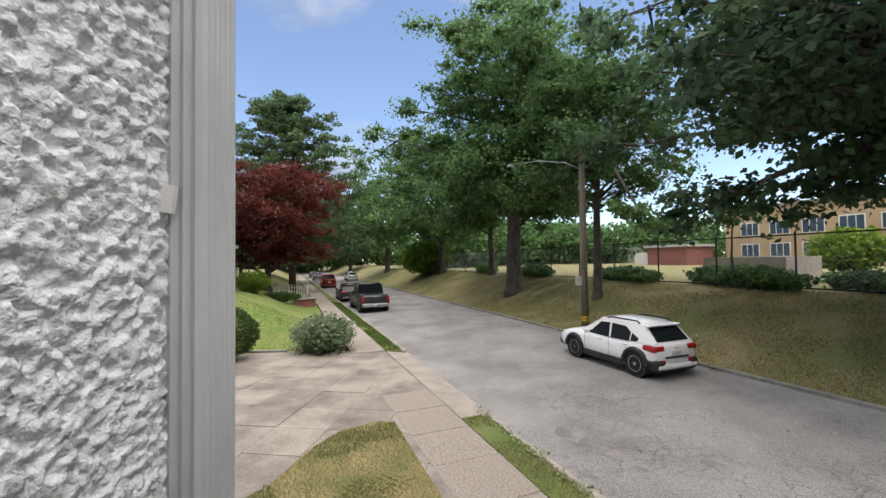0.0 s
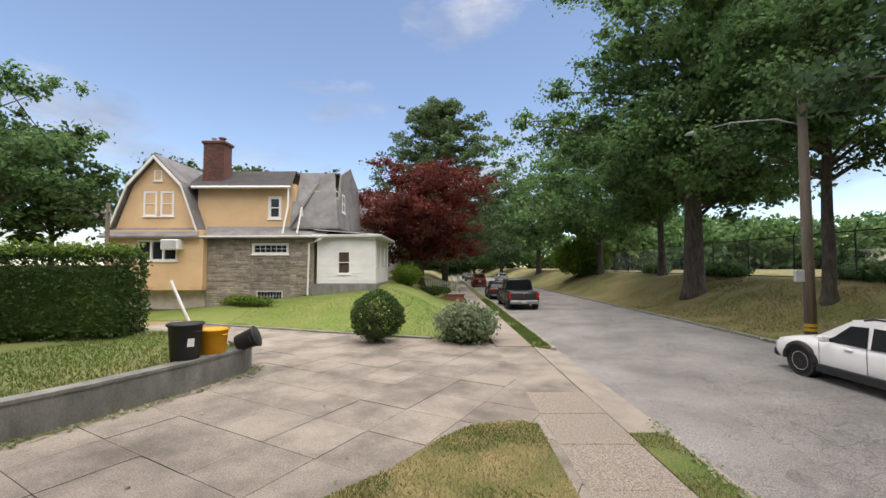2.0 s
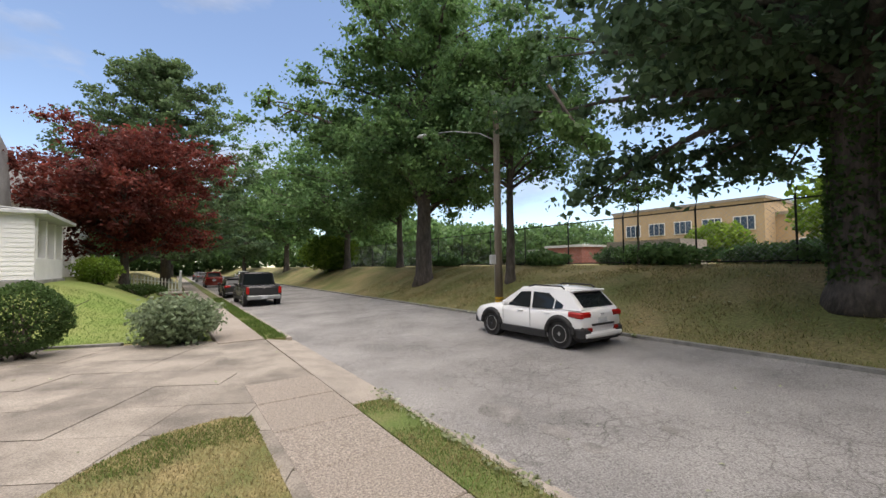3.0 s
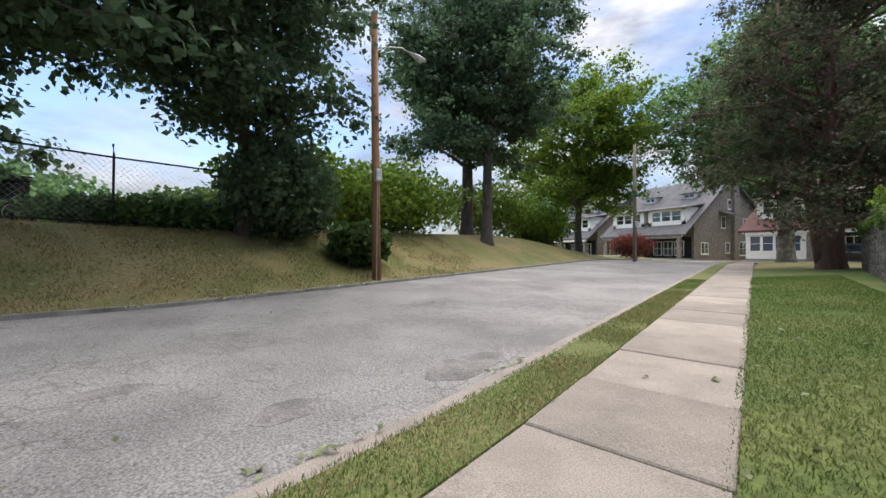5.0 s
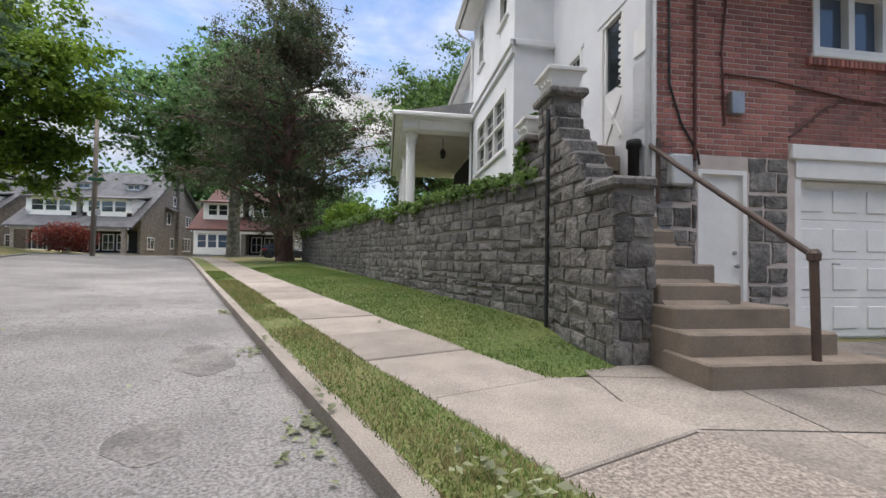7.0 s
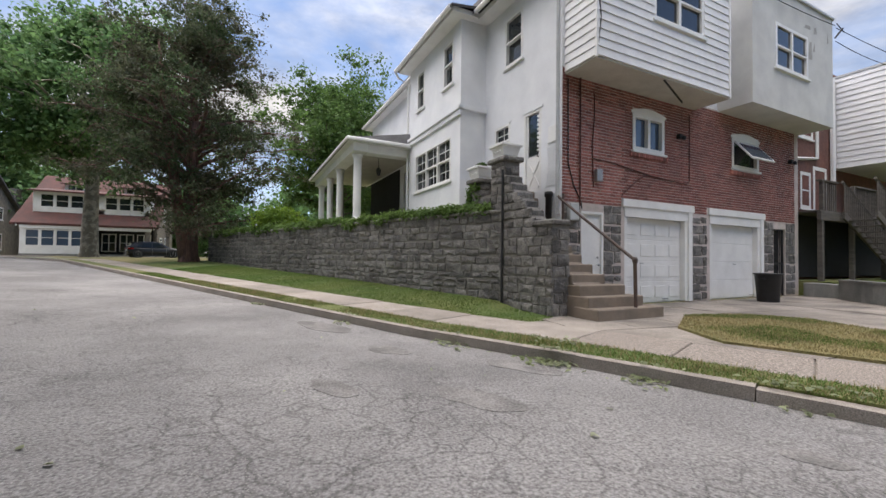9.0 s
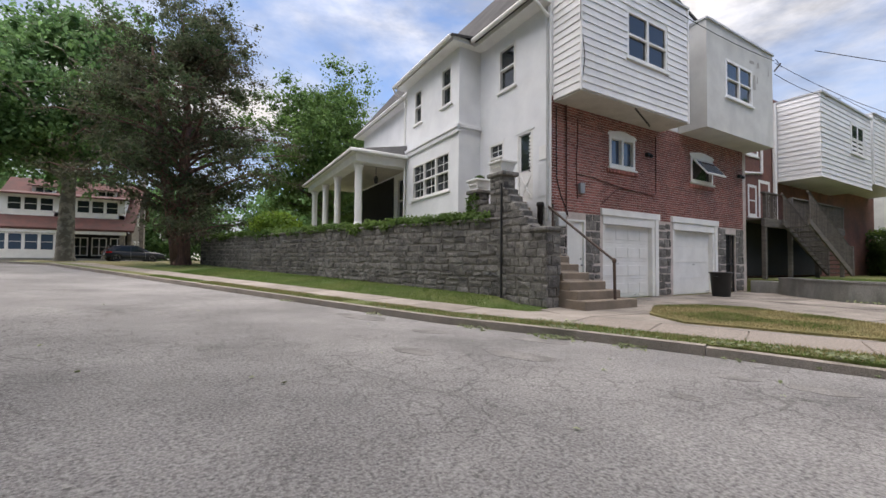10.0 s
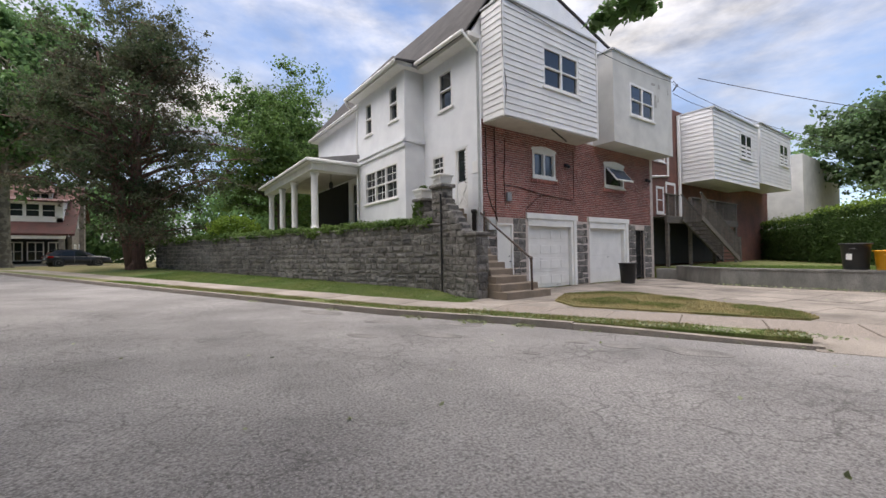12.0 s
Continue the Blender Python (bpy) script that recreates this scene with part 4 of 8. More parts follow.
def urn_pier(x0, x1, y0, y1, zt, seed):
    p = thing("stone_pier", "grey stone pier with a flat cap above the garden wall", "pier")
    part("core", box(x0, x1, y0, y1, 0.0, zt), M_STONE_MORTAR, p)
    stones(p, pose(x1, 0, 0, 0, 0, 90) @ pose(y0, 0, 0), y1 - y0, lambda x: 0.0, lambda x: zt, seed, limit=60)
    stones(p, pose(x1, y1, 0, 0, 0, 180), x1 - x0, lambda x: 1.6, lambda x: zt, seed + 1, limit=60)
    part("cap_stone", cbox(x0 - 0.09, x1 + 0.09, y0 - 0.09, y1 + 0.09, zt, zt + 0.12, 0.03), M_STONE, p)
    u = thing("urn_planter", "white cast-stone square planter on a stone pier", "planter", "urns on the piers")
    cx, cy, zb = (x0 + x1) / 2, (y0 + y1) / 2, zt + 0.12

    def sq(profile):
        v, f = [], []
        for r, z in profile:
            v += [(cx - r, cy - r, zb + z), (cx + r, cy - r, zb + z), (cx + r, cy + r, zb + z), (cx - r, cy + r, zb + z)]
        for i in range(len(profile) - 1):
            f += [(i * 4 + k, i * 4 + (k + 1) % 4, i * 4 + 4 + (k + 1) % 4, i * 4 + 4 + k) for k in range(4)]
        return v, f + [(3, 2, 1, 0), tuple(range(len(profile) * 4 - 4, len(profile) * 4))]
    part("bowl", sq([(0.2, 0), (0.2, 0.05), (0.21, 0.06), (0.26, 0.27), (0.25, 0.27), (0.22, 0.2)]), M_WHITE, u)
    part("rim", join(*[cbox(cx + a, cx + b, cy + c, cy + d, zb + 0.26, zb + 0.33, 0.012) for a, b, c, d in ((-0.3, 0.3, -0.3, -0.24), (-0.3, 0.3, 0.24, 0.3), (-0.3, -0.24, -0.24, 0.24), (0.24, 0.3, -0.24, 0.24))]), M_WHITE, u)
    part("soil", box(cx - 0.24, cx + 0.24, cy - 0.24, cy + 0.24, zb + 0.2, zb + 0.25), M_BARK, u)
    for k in range(3):
        part("relief", tube([(cx + 0.245, cy - 0.15 + k * 0.12, zb + 0.12), (cx + 0.255, cy - 0.11 + k * 0.12, zb + 0.17), (cx + 0.245, cy - 0.07 + k * 0.12, zb + 0.12)], 0.014, 5), M_WHITE, u)
    return cx, cy, zb


urn_pier(0.7, 1.12, -1.25, -0.68, 3.45, 21)
cx3, cy3, zb3 = urn_pier(0.62, 1.04, -2.45, -2.0, 3.15, 31)
part("drain", tube([(1.24, -0.6, 0.05), (1.24, -0.6, 3.2)], 0.03, 8), M_IRON, flank, "thin black drain pipe")
link_wall = structure("wall_terrace", box(0.78, 1.02, -2.1, -1.2, 0.0, 2.75), M_STONE_MORTAR, "stone wall between the urn piers", "wall")
stones(link_wall, pose(1.02, 0, 0, 0, 0, 90) @ pose(-2.05, 0, 0), 0.85, lambda x: 0.0, lambda x: 2.7 - 0.0 * x, 41, limit=60)

GW_LEN = 20.6
GW = pose(1.06, -0.62, 0, 0, 0, -68.9)  # local x runs south along the wall, +y faces the pavement
garden = structure("garden_wall", moved(box(0, GW_LEN, -0.4, -0.03, -0.2, 2.22), GW), M_STONE_MORTAR, "long coursed rubble garden wall of dark grey stone", "wall")
GWF = GW @ pose(GW_LEN, -0.03, 0, 0, 0, 180)
stones(garden, GWF, GW_LEN, lambda x: 0.1 + 0.028 * (GW_LEN - x), lambda x: 2.24, 51, limit=300, near=lambda x: x > 12.0, course=(0.13, 0.24), length=(0.2, 0.55))
part("coping", moved(cbox(0, GW_LEN, -0.45, 0.03, 2.22, 2.3, 0.02), GW), M_STONE, garden)
terrace = structure("terrace", prism([(0.98, -0.7), (-0.2, -3.6), (-0.2, -24), (8.0, -20.2)][::-1], 1.5, 2.2), M_LAWN, "raised garden behind the stone wall", "terrace")

# ---- trees ----
def leaf_cloud(centres, radii, count, size, rng, squash=0.75, droop=0.0, flat=False, soft=False):
    """Many small bent leaves round the centres; returns vertex and face arrays."""
    centres, radii = np.asarray(centres), np.asarray(radii)
    w = radii ** 2
    pick = rng.choice(len(centres), count, p=w / w.sum())
    d = rng.normal(size=(count, 3))
    d /= np.linalg.norm(d, axis=1)[:, None]
    r = radii[pick] * rng.uniform(0.08, 1.0, count) ** 0.55
    if soft:
        r = radii[pick] * np.minimum(np.abs(rng.normal(size=count)), 1.75) * 0.62
    p = centres[pick] + d * r[:, None] * (1, 1, squash)
    n = rng.normal(size=(count, 3)) * (0.25 if flat else 1.0) + d * (0.0 if flat else 0.7) + (0, 0, 0.7)
    n /= np.linalg.norm(n, axis=1)[:, None]
    a = np.cross(n, rng.normal(size=(count, 3)))
    a /= np.linalg.norm(a, axis=1)[:, None]
    a[:, 2] -= droop
    b = np.cross(n, a)
    sz = size * rng.uniform(0.6, 1.35, count)[:, None]
    v = np.empty((count, 4, 3))
    v[:, 0], v[:, 2] = p - a * sz * 0.5, p + a * sz * 0.5
    v[:, 1], v[:, 3] = p + b * sz * 0.33 + n * sz * 0.1, p - b * sz * 0.33 + n * sz * 0.1
    return v.reshape(-1, 3)


def quads(name, verts, material, parent, label=""):
    me = bpy.data.meshes.new(name)
    count = len(verts) // 4
    me.vertices.add(count * 4)
    me.vertices.foreach_set("co", verts.astype(np.float32).ravel())
    me.loops.add(count * 4)
    me.loops.foreach_set("vertex_index", np.arange(count * 4, dtype=np.int32))
    me.polygons.add(count)
    me.polygons.foreach_set("loop_start", np.arange(0, count * 4, 4, dtype=np.int32))
    me.update(calc_edges=True)
    me.materials.append(material)
    ob = new(name, me)
    ob.parent = parent
    if label:
        ob["label"] = label
    return ob


def tree(name, label, x, y, z, height, trunk_r, crown, leaves, size, leaf, seed, bark=None, clumps=120, clump_r=1.3, squash=0.75, lean=(0, 0), limb_from=0.25, gap=0.25, group="", fork=0, shell=0.55, low=0.75):
    """A tree: flared trunk, curved limbs out to uneven clumps of small leaves, gaps between them.
    crown: radius, height of its middle, half height."""
    rng = np.random.default_rng(seed)
    t_ob = thing(name, label, "tree", group, m=pose(x, y, z))
    bark = bark or M_BARK
    cr, cz, ch = crown
    pts, rad = [(0, 0, -0.4), (0, 0, 0.12), (0, 0, 0.5)], [trunk_r * 1.6, trunk_r * 1.3, trunk_r * 1.06]
    top = min(height * 0.85, cz + ch * 0.6)
    for i in range(1, 9):
        k = i / 8
        pts.append((lean[0] * k + rng.normal() * 0.14 * k, lean[1] * k + rng.normal() * 0.14 * k, 0.5 + (top - 0.5) * k))
        rad.append(trunk_r * (1 - 0.85 * k ** 1.15))
    part("trunk", tube(pts, rad, 14), bark, t_ob, flat=False)
    if fork:
        part("trunk", tube([(0.1, 0, -0.3), (0.35, 0.1, 1.5), (fork, 0.3, height * 0.4), (fork * 1.5, 0.5, top * 0.9)], [trunk_r * 0.9, trunk_r * 0.75, trunk_r * 0.5, 0.05], 12), bark, t_ob, flat=False)
    count = max(20, clumps // 3)
    c, radii, limbs = [], [], []
    for k in range(count * 2):
        if len(c) >= count * 9:
            break
        up = 1 - 2 * ((k * 0.6180339887 + 0.11 * rng.random()) % 1.0)
        a = rng.uniform(0, 2 * math.pi)
        q = Vector((math.cos(a) * math.sqrt(1 - up * up), math.sin(a) * math.sqrt(1 - up * up), up))
        if noise.noise(q * 1.7 + Vector((seed, 0, 0))) < -gap:
            continue
        f = rng.uniform(0.22, 1.0) ** shell * (1 + 0.38 * noise.noise(q * 2.3 + Vector((0, seed, 3))))
        e = Vector((q.x * f * cr + lean[0] * 0.7, q.y * f * cr + lean[1] * 0.7, cz + q.z * f * ch * (low if q.z < 0 else 1.0)))
        hd = math.hypot(e.x, e.y)
        h0 = max(height * limb_from * rng.uniform(0.8, 1.2), min(top * 0.93, e.z - hd * rng.uniform(0.2, 0.6)))
        j = next((n for n in range(len(pts)) if pts[n][2] >= h0), len(pts) - 1)
        base = Vector((pts[j][0], pts[j][1], h0))
        reach = (e - base).length
        bow = Vector((rng.normal() * 0.3, rng.normal() * 0.3, hd * 0.08))
        on = lambda t: base.lerp(e, t) + bow * (4 * t * (1 - t))
        r0 = max(0.03, min(rad[j] * 0.6, 0.03 + 0.018 * reach))
        limbs.append(tube([on(t) for t in (0, 0.25, 0.5, 0.75, 1.0)], [r0, r0 * 0.8, r0 * 0.6, r0 * 0.35, 0.012], 6, cap=False))
        out = Vector((e.x - base.x, e.y - base.y, 0)).normalized() if hd > 0.3 else Vector((0, 0, 1))
        for n in range(9):
            t = 1.0 if n == 0 else rng.uniform(0.35, 1.0)
            o = on(t)
            side = (out * rng.uniform(0.1, 0.9) + Vector((rng.normal() * 0.7, rng.normal() * 0.7, rng.normal() * 0.32))) * clump_r * rng.uniform(0.5, 1.15)
            tip = o + side
            if n < 4:
                limbs.append(tube([o, o.lerp(tip, 0.5) + Vector((0, 0, 0.1)), tip], [r0 * 0.35, r0 * 0.22, 0.008], 4, cap=False))
            c.append(tuple(tip))
            radii.append(clump_r * rng.uniform(0.5, 1.15))
    part("branching", join(*limbs), bark, t_ob, flat=False)
    c, radii = np.array(c), np.array(radii)
    quads("crown", leaf_cloud(c, radii, leaves, size, rng, squash * 0.85, soft=True), leaf, t_ob)
    return t_ob


def shrub(name, label, x, y, z, rx, ry, rz, leaves, size, leaf, seed, inner=0.7, category="shrub", group="", jitter=0.06, core=True, flat_top=False, m=None):
    """A shrub or clipped bush: twigs inside, leaves over an uneven surface."""
    rng = np.random.default_rng(seed)
    t = thing(name, label, category, group, m=m or pose(x, y, z))
    stems = [tube([(rng.normal() * rx * 0.12, rng.normal() * ry * 0.12, -0.1), (rng.normal() * rx * 0.3, rng.normal() * ry * 0.3, rz * 0.6), (rng.normal() * rx * 0.45, rng.normal() * ry * 0.45, rz * 1.4)], [0.03, 0.02, 0.008], 5, cap=False) for _ in range(14)]
    part("branching", join(*stems), M_BARK, t)
    d = rng.normal(size=(leaves, 3))
    d /= np.linalg.norm(d, axis=1)[:, None]
    n0 = np.array([noise.noise(Vector(q * 2.2) + Vector((seed, 0, 0))) for q in d[:: 1]])
    f = rng.uniform(inner, 1.0, leaves) * (1 + 0.16 * n0 + rng.normal(size=leaves) * jitter)
    c = d * f[:, None] * (rx, ry, rz) + (0, 0, rz)
    verts = leaf_cloud(c, np.full(leaves, size * 0.3), leaves, size, rng, 1.0)
    quads("foliage", verts, leaf, t)
    return t


# ---- trees and shrubs on the bank ----
def bank_z(u, s):
    return ground_z(u, s)


def at_us(u, s, dz=0.0):
    x, y = straight(u, s)
    return x, y, ground_z(*us(x, y)) + dz


tree("oak_tree", "tall oak with a broad layered green crown on the bank", *at_us(10.5, 24.0), 20, 0.52, (8.8, 11.4, 9.2), 96000, 0.26, L_OAK, 11, clumps=250, clump_r=1.35, gap=0.4, low=0.85, squash=0.55)
tree("maple_tree", "large dark maple with ivy up its thick trunk", *at_us(10.8, 4.0), 20, 0.6, (10.6, 10.6, 9.0), 108000, 0.27, L_MAPLE, 12, clumps=340, clump_r=1.25, gap=0.45, low=0.93, squash=0.7)
tree("ailanthus_tree", "slender tree with ivy behind the lamp pole", *at_us(10.9, 16.4), 15, 0.22, (4.6, 9.0, 5.2), 34000, 0.2, L_OAK, 13, clumps=130, clump_r=1.1, gap=0.3, squash=0.6)
tree("bank_tree", "small dark tree at the head of the bank", *at_us(13.0, 32), 11, 0.28, (4.5, 7.5, 4.4), 26000, 0.26, L_OAK, 14, clumps=100, gap=0.4)
tree("bank_tree", "leafy tree crowding the bank in shade", *at_us(12.5, 43), 16, 0.35, (7.5, 8.5, 7.0), 26000, 0.38, L_OAK, 15, clumps=150, clump_r=1.7, gap=0.5)
tree("bank_tree", "leafy tree crowding the bank in shade", *at_us(11.5, 66), 18, 0.4, (9.5, 10, 9), 20000, 0.5, L_OAK, 16, clumps=130, clump_r=2.2, gap=0.6)
tree("street_tree", "dark street tree arching over the far road", *at_us(-3.5, 70), 17, 0.4, (8, 9.5, 7.4), 18000, 0.52, L_MAPLE, 17, clumps=120, clump_r=2.1, gap=0.6)
tree("street_tree", "dark street tree arching over the far road", *at_us(10, 98), 19, 0.4, (10, 10, 9.0), 14000, 0.75, L_MAPLE, 18, clumps=110, clump_r=2.6, gap=0.6)
tree("street_tree", "dark street tree closing the end of the road", *at_us(-3, 125), 20, 0.4, (11, 10, 10), 13000, 0.85, L_OAK, 19, clumps=100, clump_r=3.0, gap=0.6)
tree("bank_tree", "dark spreading tree beyond the maple", *at_us(12.6, -3.4), 13, 0.22, (4.4, 7.6, 5.0), 32000, 0.23, L_MAPLE, 20, clumps=150, clump_r=1.1, gap=0.3, low=0.95)
shrub("bank_bush", "rounded bright green bush on the bank", *at_us(11.6, 46), 3.2, 3.2, 2.0, 8000, 0.34, L_BRIGHT, 21, inner=0.5)
for k, (u, s, r) in enumerate(((14.0, -1.0, 1.0), (14.6, 6.0, 0.8), (14.3, 11.5, 0.9), (14.5, 18, 0.8), (14.3, 27, 0.9), (14.6, 36, 1.0))):
    shrub("hedgerow_bush", "rough dark green growth along the fence", *at_us(u, s, -0.2), 1.0, 3.4, r * 0.62, 7000, 0.2, L_OAK, 30 + k, inner=0.4, group="growth along the fence")
shrub("field_tree", "rounded tree on the school field", *at_us(33, 16), 2.4, 2.4, 1.6, 4000, 0.34, L_BRIGHT, 41, inner=0.4, category="tree")
shrub("field_tree", "rounded tree on the school field", *at_us(40, 9), 4.5, 4.5, 4.0, 5000, 0.55, L_BRIGHT, 42, inner=0.4, category="tree")
shrub("field_tree", "wide olive tree beside the car park", *at_us(32, -9), 6.5, 6.0, 1.9, 7000, 0.5, L_HEDGE, 43, inner=0.4, category="tree")
tree("sapling", "thin young tree by the fence", *at_us(13.4, 11.2), 4.6, 0.05, (0.8, 3.2, 0.9), 1200, 0.17, L_OAK, 44, clumps=22, clump_r=0.5)
for k, (u, s, r, h) in enumerate(((24, 66, 5, 5.2), (31, 74, 6, 6), (41, 80, 7, 6.2), (52, 86, 7, 6.2), (63, 84, 8, 6), (75, 78, 8, 5.6), (70, 95, 9, 6), (85, 70, 10, 6), (95, 40, 9, 5), (90, 0, 11, 7), (80, -35, 11, 8), (60, 110, 10, 7), (45, 120, 9, 7), (-26, 105, 9, 6), (-13, 132, 9, 6), (1, 142, 9, 6), (14, 136, 9, 6), (28, 124, 9, 6))):
    shrub("distant_tree", "hazy green tree on the skyline", *at_us(u, s, -1.0), r * 1.3, r * 1.3, h, 5000, 1.1, L_OAK, 50 + k, inner=0.5, category="tree", group="trees on the skyline")

# ---- south end ----
tree("bank_tree", "tall dark tree with ivy-wrapped trunk on the bank", *at_us(15.5, -19.3), 22, 0.42, (6.6, 12.0, 9.0), 54000, 0.28, L_MAPLE, 61, clumps=220, clump_r=1.35, gap=0.3, low=0.9, squash=0.6)
tree("bank_tree", "leaning dark tree beside its neighbour", *at_us(13.0, -18.2), 20, 0.34, (5.6, 11.0, 7.6), 50000, 0.24, L_MAPLE, 62, clumps=170, clump_r=1.2, gap=0.2, lean=(0.8, -0.5), squash=0.6)
tree("street_tree", "bright sunlit green tree beyond the bank", *at_us(15.0, -36), 19, 0.35, (7.8, 10.0, 8.6), 46000, 0.32, L_BRIGHT, 63, clumps=220, clump_r=1.6, gap=0.45)
tree("street_tree", "green tree over the cross street", *at_us(4, -80), 17, 0.35, (8, 10, 7.0), 12000, 0.6, L_OAK, 64, clumps=100, clump_r=2.2, gap=0.5)
for k, (u, s, rx, rz) in enumerate(((15.5, -12, 4.5, 2.0), (15.2, -6.5, 3.4, 2.1), (20.5, -16, 5, 2.6), (18.5, -26, 4.5, 2.6), (16.5, -31, 3, 1.9))):
    shrub("thicket_bush", "tangled sunlit green thicket on the bank", *at_us(u, s, -0.2), rx, rx, rz, 10000, 0.26, L_BRIGHT, 70 + k, inner=0.35, group="thicket on the bank")
tree("yew_tree", "dark shaggy evergreen with reddish twin trunks", *at_us(-2.6, -21.5), 17, 0.42, (5.4, 8.5, 8.4), 94000, 0.14, L_YEW, 65, bark=M_BARK_RED, clumps=330, clump_r=0.95, squash=0.8, gap=0.3, low=0.98, fork=1.1, limb_from=0.12)
tree("plane_tree", "tall plane tree with pale flaking bark", 18.4, -37.0, 0.7, 23, 0.6, (10.0, 13.5, 9.4), 60000, 0.36, L_OAK, 66, bark=M_BARK_PALE, clumps=230, clump_r=1.8, gap=0.5, limb_from=0.35)
tree("garden_tree", "tall green tree behind the porch", -1.5, -31, 1.0, 17, 0.35, (6.4, 10.6, 8.0), 52000, 0.27, L_LEAFY, 67, clumps=240, clump_r=1.5, gap=0.6)
tree("garden_tree", "green tree beyond the front garden", -9, -38, 1.0, 15, 0.3, (6.5, 9, 6.0), 14000, 0.46, L_OAK, 68, clumps=110, clump_r=1.7, gap=0.4)
shrub("garden_bush", "yellow-green rounded bush behind the stone wall", *straight(-4.6, -14.8), 2.1, 1.3, 1.6, 0.75, 5000, 0.13, L_BRIGHT, 69, inner=0.5)
shrub("understorey_bush", "dense dark green growth under the maples", *at_us(12.4, -4.6, -0.2), 2.4, 2.0, 1.9, 14000, 0.2, L_MAPLE, 76, inner=0.4)
shrub("pampas_grass", "clump of tall ornamental grass on the bank", *at_us(10.2, -6.6), 1.1, 1.1, 0.75, 5000, 0.3, L_HEDGE, 75, inner=0.3)
for k, (u, s, r, h) in enumerate(((2, -82, 10, 8), (-8, -74, 8, 7), (-18, -72, 9, 7), (14, -92, 11, 9), (40, -80, 12, 9), (-34, -62, 10, 8), (-30, -42, 8, 6))):
    shrub("distant_tree", "green tree behind the houses", *at_us(u, s, -1), r, r, h, 7000, 0.8, L_OAK, 80 + k, inner=0.5, category="tree", group="trees behind the houses")

# ---- neighbour's garden ----
tree("red_maple_tree", "purple-red ornamental maple with a pale leaning limb", *at_us(-5.6, 35.0), 10.8, 0.25, (5.6, 6.2, 4.7), 50000, 0.22, L_RED, 91, clumps=210, clump_r=1.1, gap=0.45, low=0.9, squash=0.6, limb_from=0.12)
shrub("clipped_bush", "clipped round evergreen bush on the lawn", -7.1, 13.4, 0.1, 0.95, 0.95, 0.86, 11000, 0.075, L_HEDGE, 92, inner=0.82, jitter=0.02)
shrub("sage_bush", "silvery grey-green bush beside the pavement", *st(-2.9, 15.6), 0.0, 1.1, 1.1, 0.66, 9000, 0.13, L_SAGE, 93, inner=0.35, jitter=0.15)
shrub("garden_bush", "yellow-green bush by the porch", *at_us(-6.3, 29.5), 1.1, 1.1, 0.75, 4500, 0.12, L_BRIGHT, 94, inner=0.55)
shrub("base_plant", "low weeds along the house wall", *at_us(-14.5, 23.0), 2.2, 0.35, 0.3, 2500, 0.12, L_BRIGHT, 95, inner=0.3)


def pine(x, y, z, height, spread, seed):
    """A white pine: long rising boughs, each feathered with upturned needle tufts."""
    rng = np.random.default_rng(seed)
    t = thing("pine_tree", "tall white pine with broad feathery boughs", "tree", m=pose(x, y, z))
    part("trunk", tube([(0, 0, -0.3), (0.1, 0, height * 0.5), (0, 0.1, height * 0.95)], [0.4, 0.24, 0.03], 10), M_BARK, t, flat=False)
    c, r, limbs = [], [], []
    for q in range(170):
        k = rng.uniform(0.12, 0.97)
        h = height * k
        reach = spread * min(1.0, 1.25 * (1 - k) ** 0.55 + 0.12) * rng.uniform(0.6, 1.1)
        a = rng.uniform(0, 2 * math.pi)
        e = Vector((math.cos(a) * reach, math.sin(a) * reach, h + reach * rng.uniform(0.1, 0.4)))
        limbs.append(tube([(0, 0, h), tuple(Vector((0, 0, h)).lerp(e, 0.5) - Vector((0, 0, 0.25))), tuple(e)], [0.07, 0.045, 0.01], 5, cap=False))
        for i in range(7):
            p = Vector((0, 0, h)).lerp(e, 0.3 + 0.7 * i / 6)
            c.append((p.x + rng.normal() * 0.4, p.y + rng.normal() * 0.4, p.z + rng.normal() * 0.2))
            r.append(rng.uniform(0.45, 0.85))
    part("branching", join(*limbs), M_BARK, t)
    quads("crown", leaf_cloud(c, r, 52000, 0.3, rng, 0.5), L_PINE, t)


pine(*at_us(-3.6, 49), 22.0, 8.6, 96)
# woods behind the neighbour
for k, (x, y, hgt, r, l) in enumerate(((-36, 14, 17, 5.5, L_OAK), (-33, 24, 11, 5.5, L_HEDGE), (-42, 6, 15, 6, L_OAK), (-46, 22, 16, 7, L_HEDGE), (-42, 36, 15, 7, L_HEDGE), (-52, 12, 17, 8, L_OAK), (-36, 46, 14, 7, L_HEDGE), (-28, 56, 14, 7, L_OAK), (-50, -8, 15, 7, L_OAK))):
    tree("woodland_tree", "sparse tall tree at the edge of the wood" if k == 0 else "woodland tree behind the neighbouring houses", x, y, 0.6, hgt, 0.25, (r, hgt * 0.58, hgt * 0.42), 13000 if k else 16000, 0.28 if k < 3 else 0.48, l, 100 + k, clumps=170 if k else 130, clump_r=1.3 if k else 0.8, gap=0.6, limb_from=0.1, group="wood behind the houses")
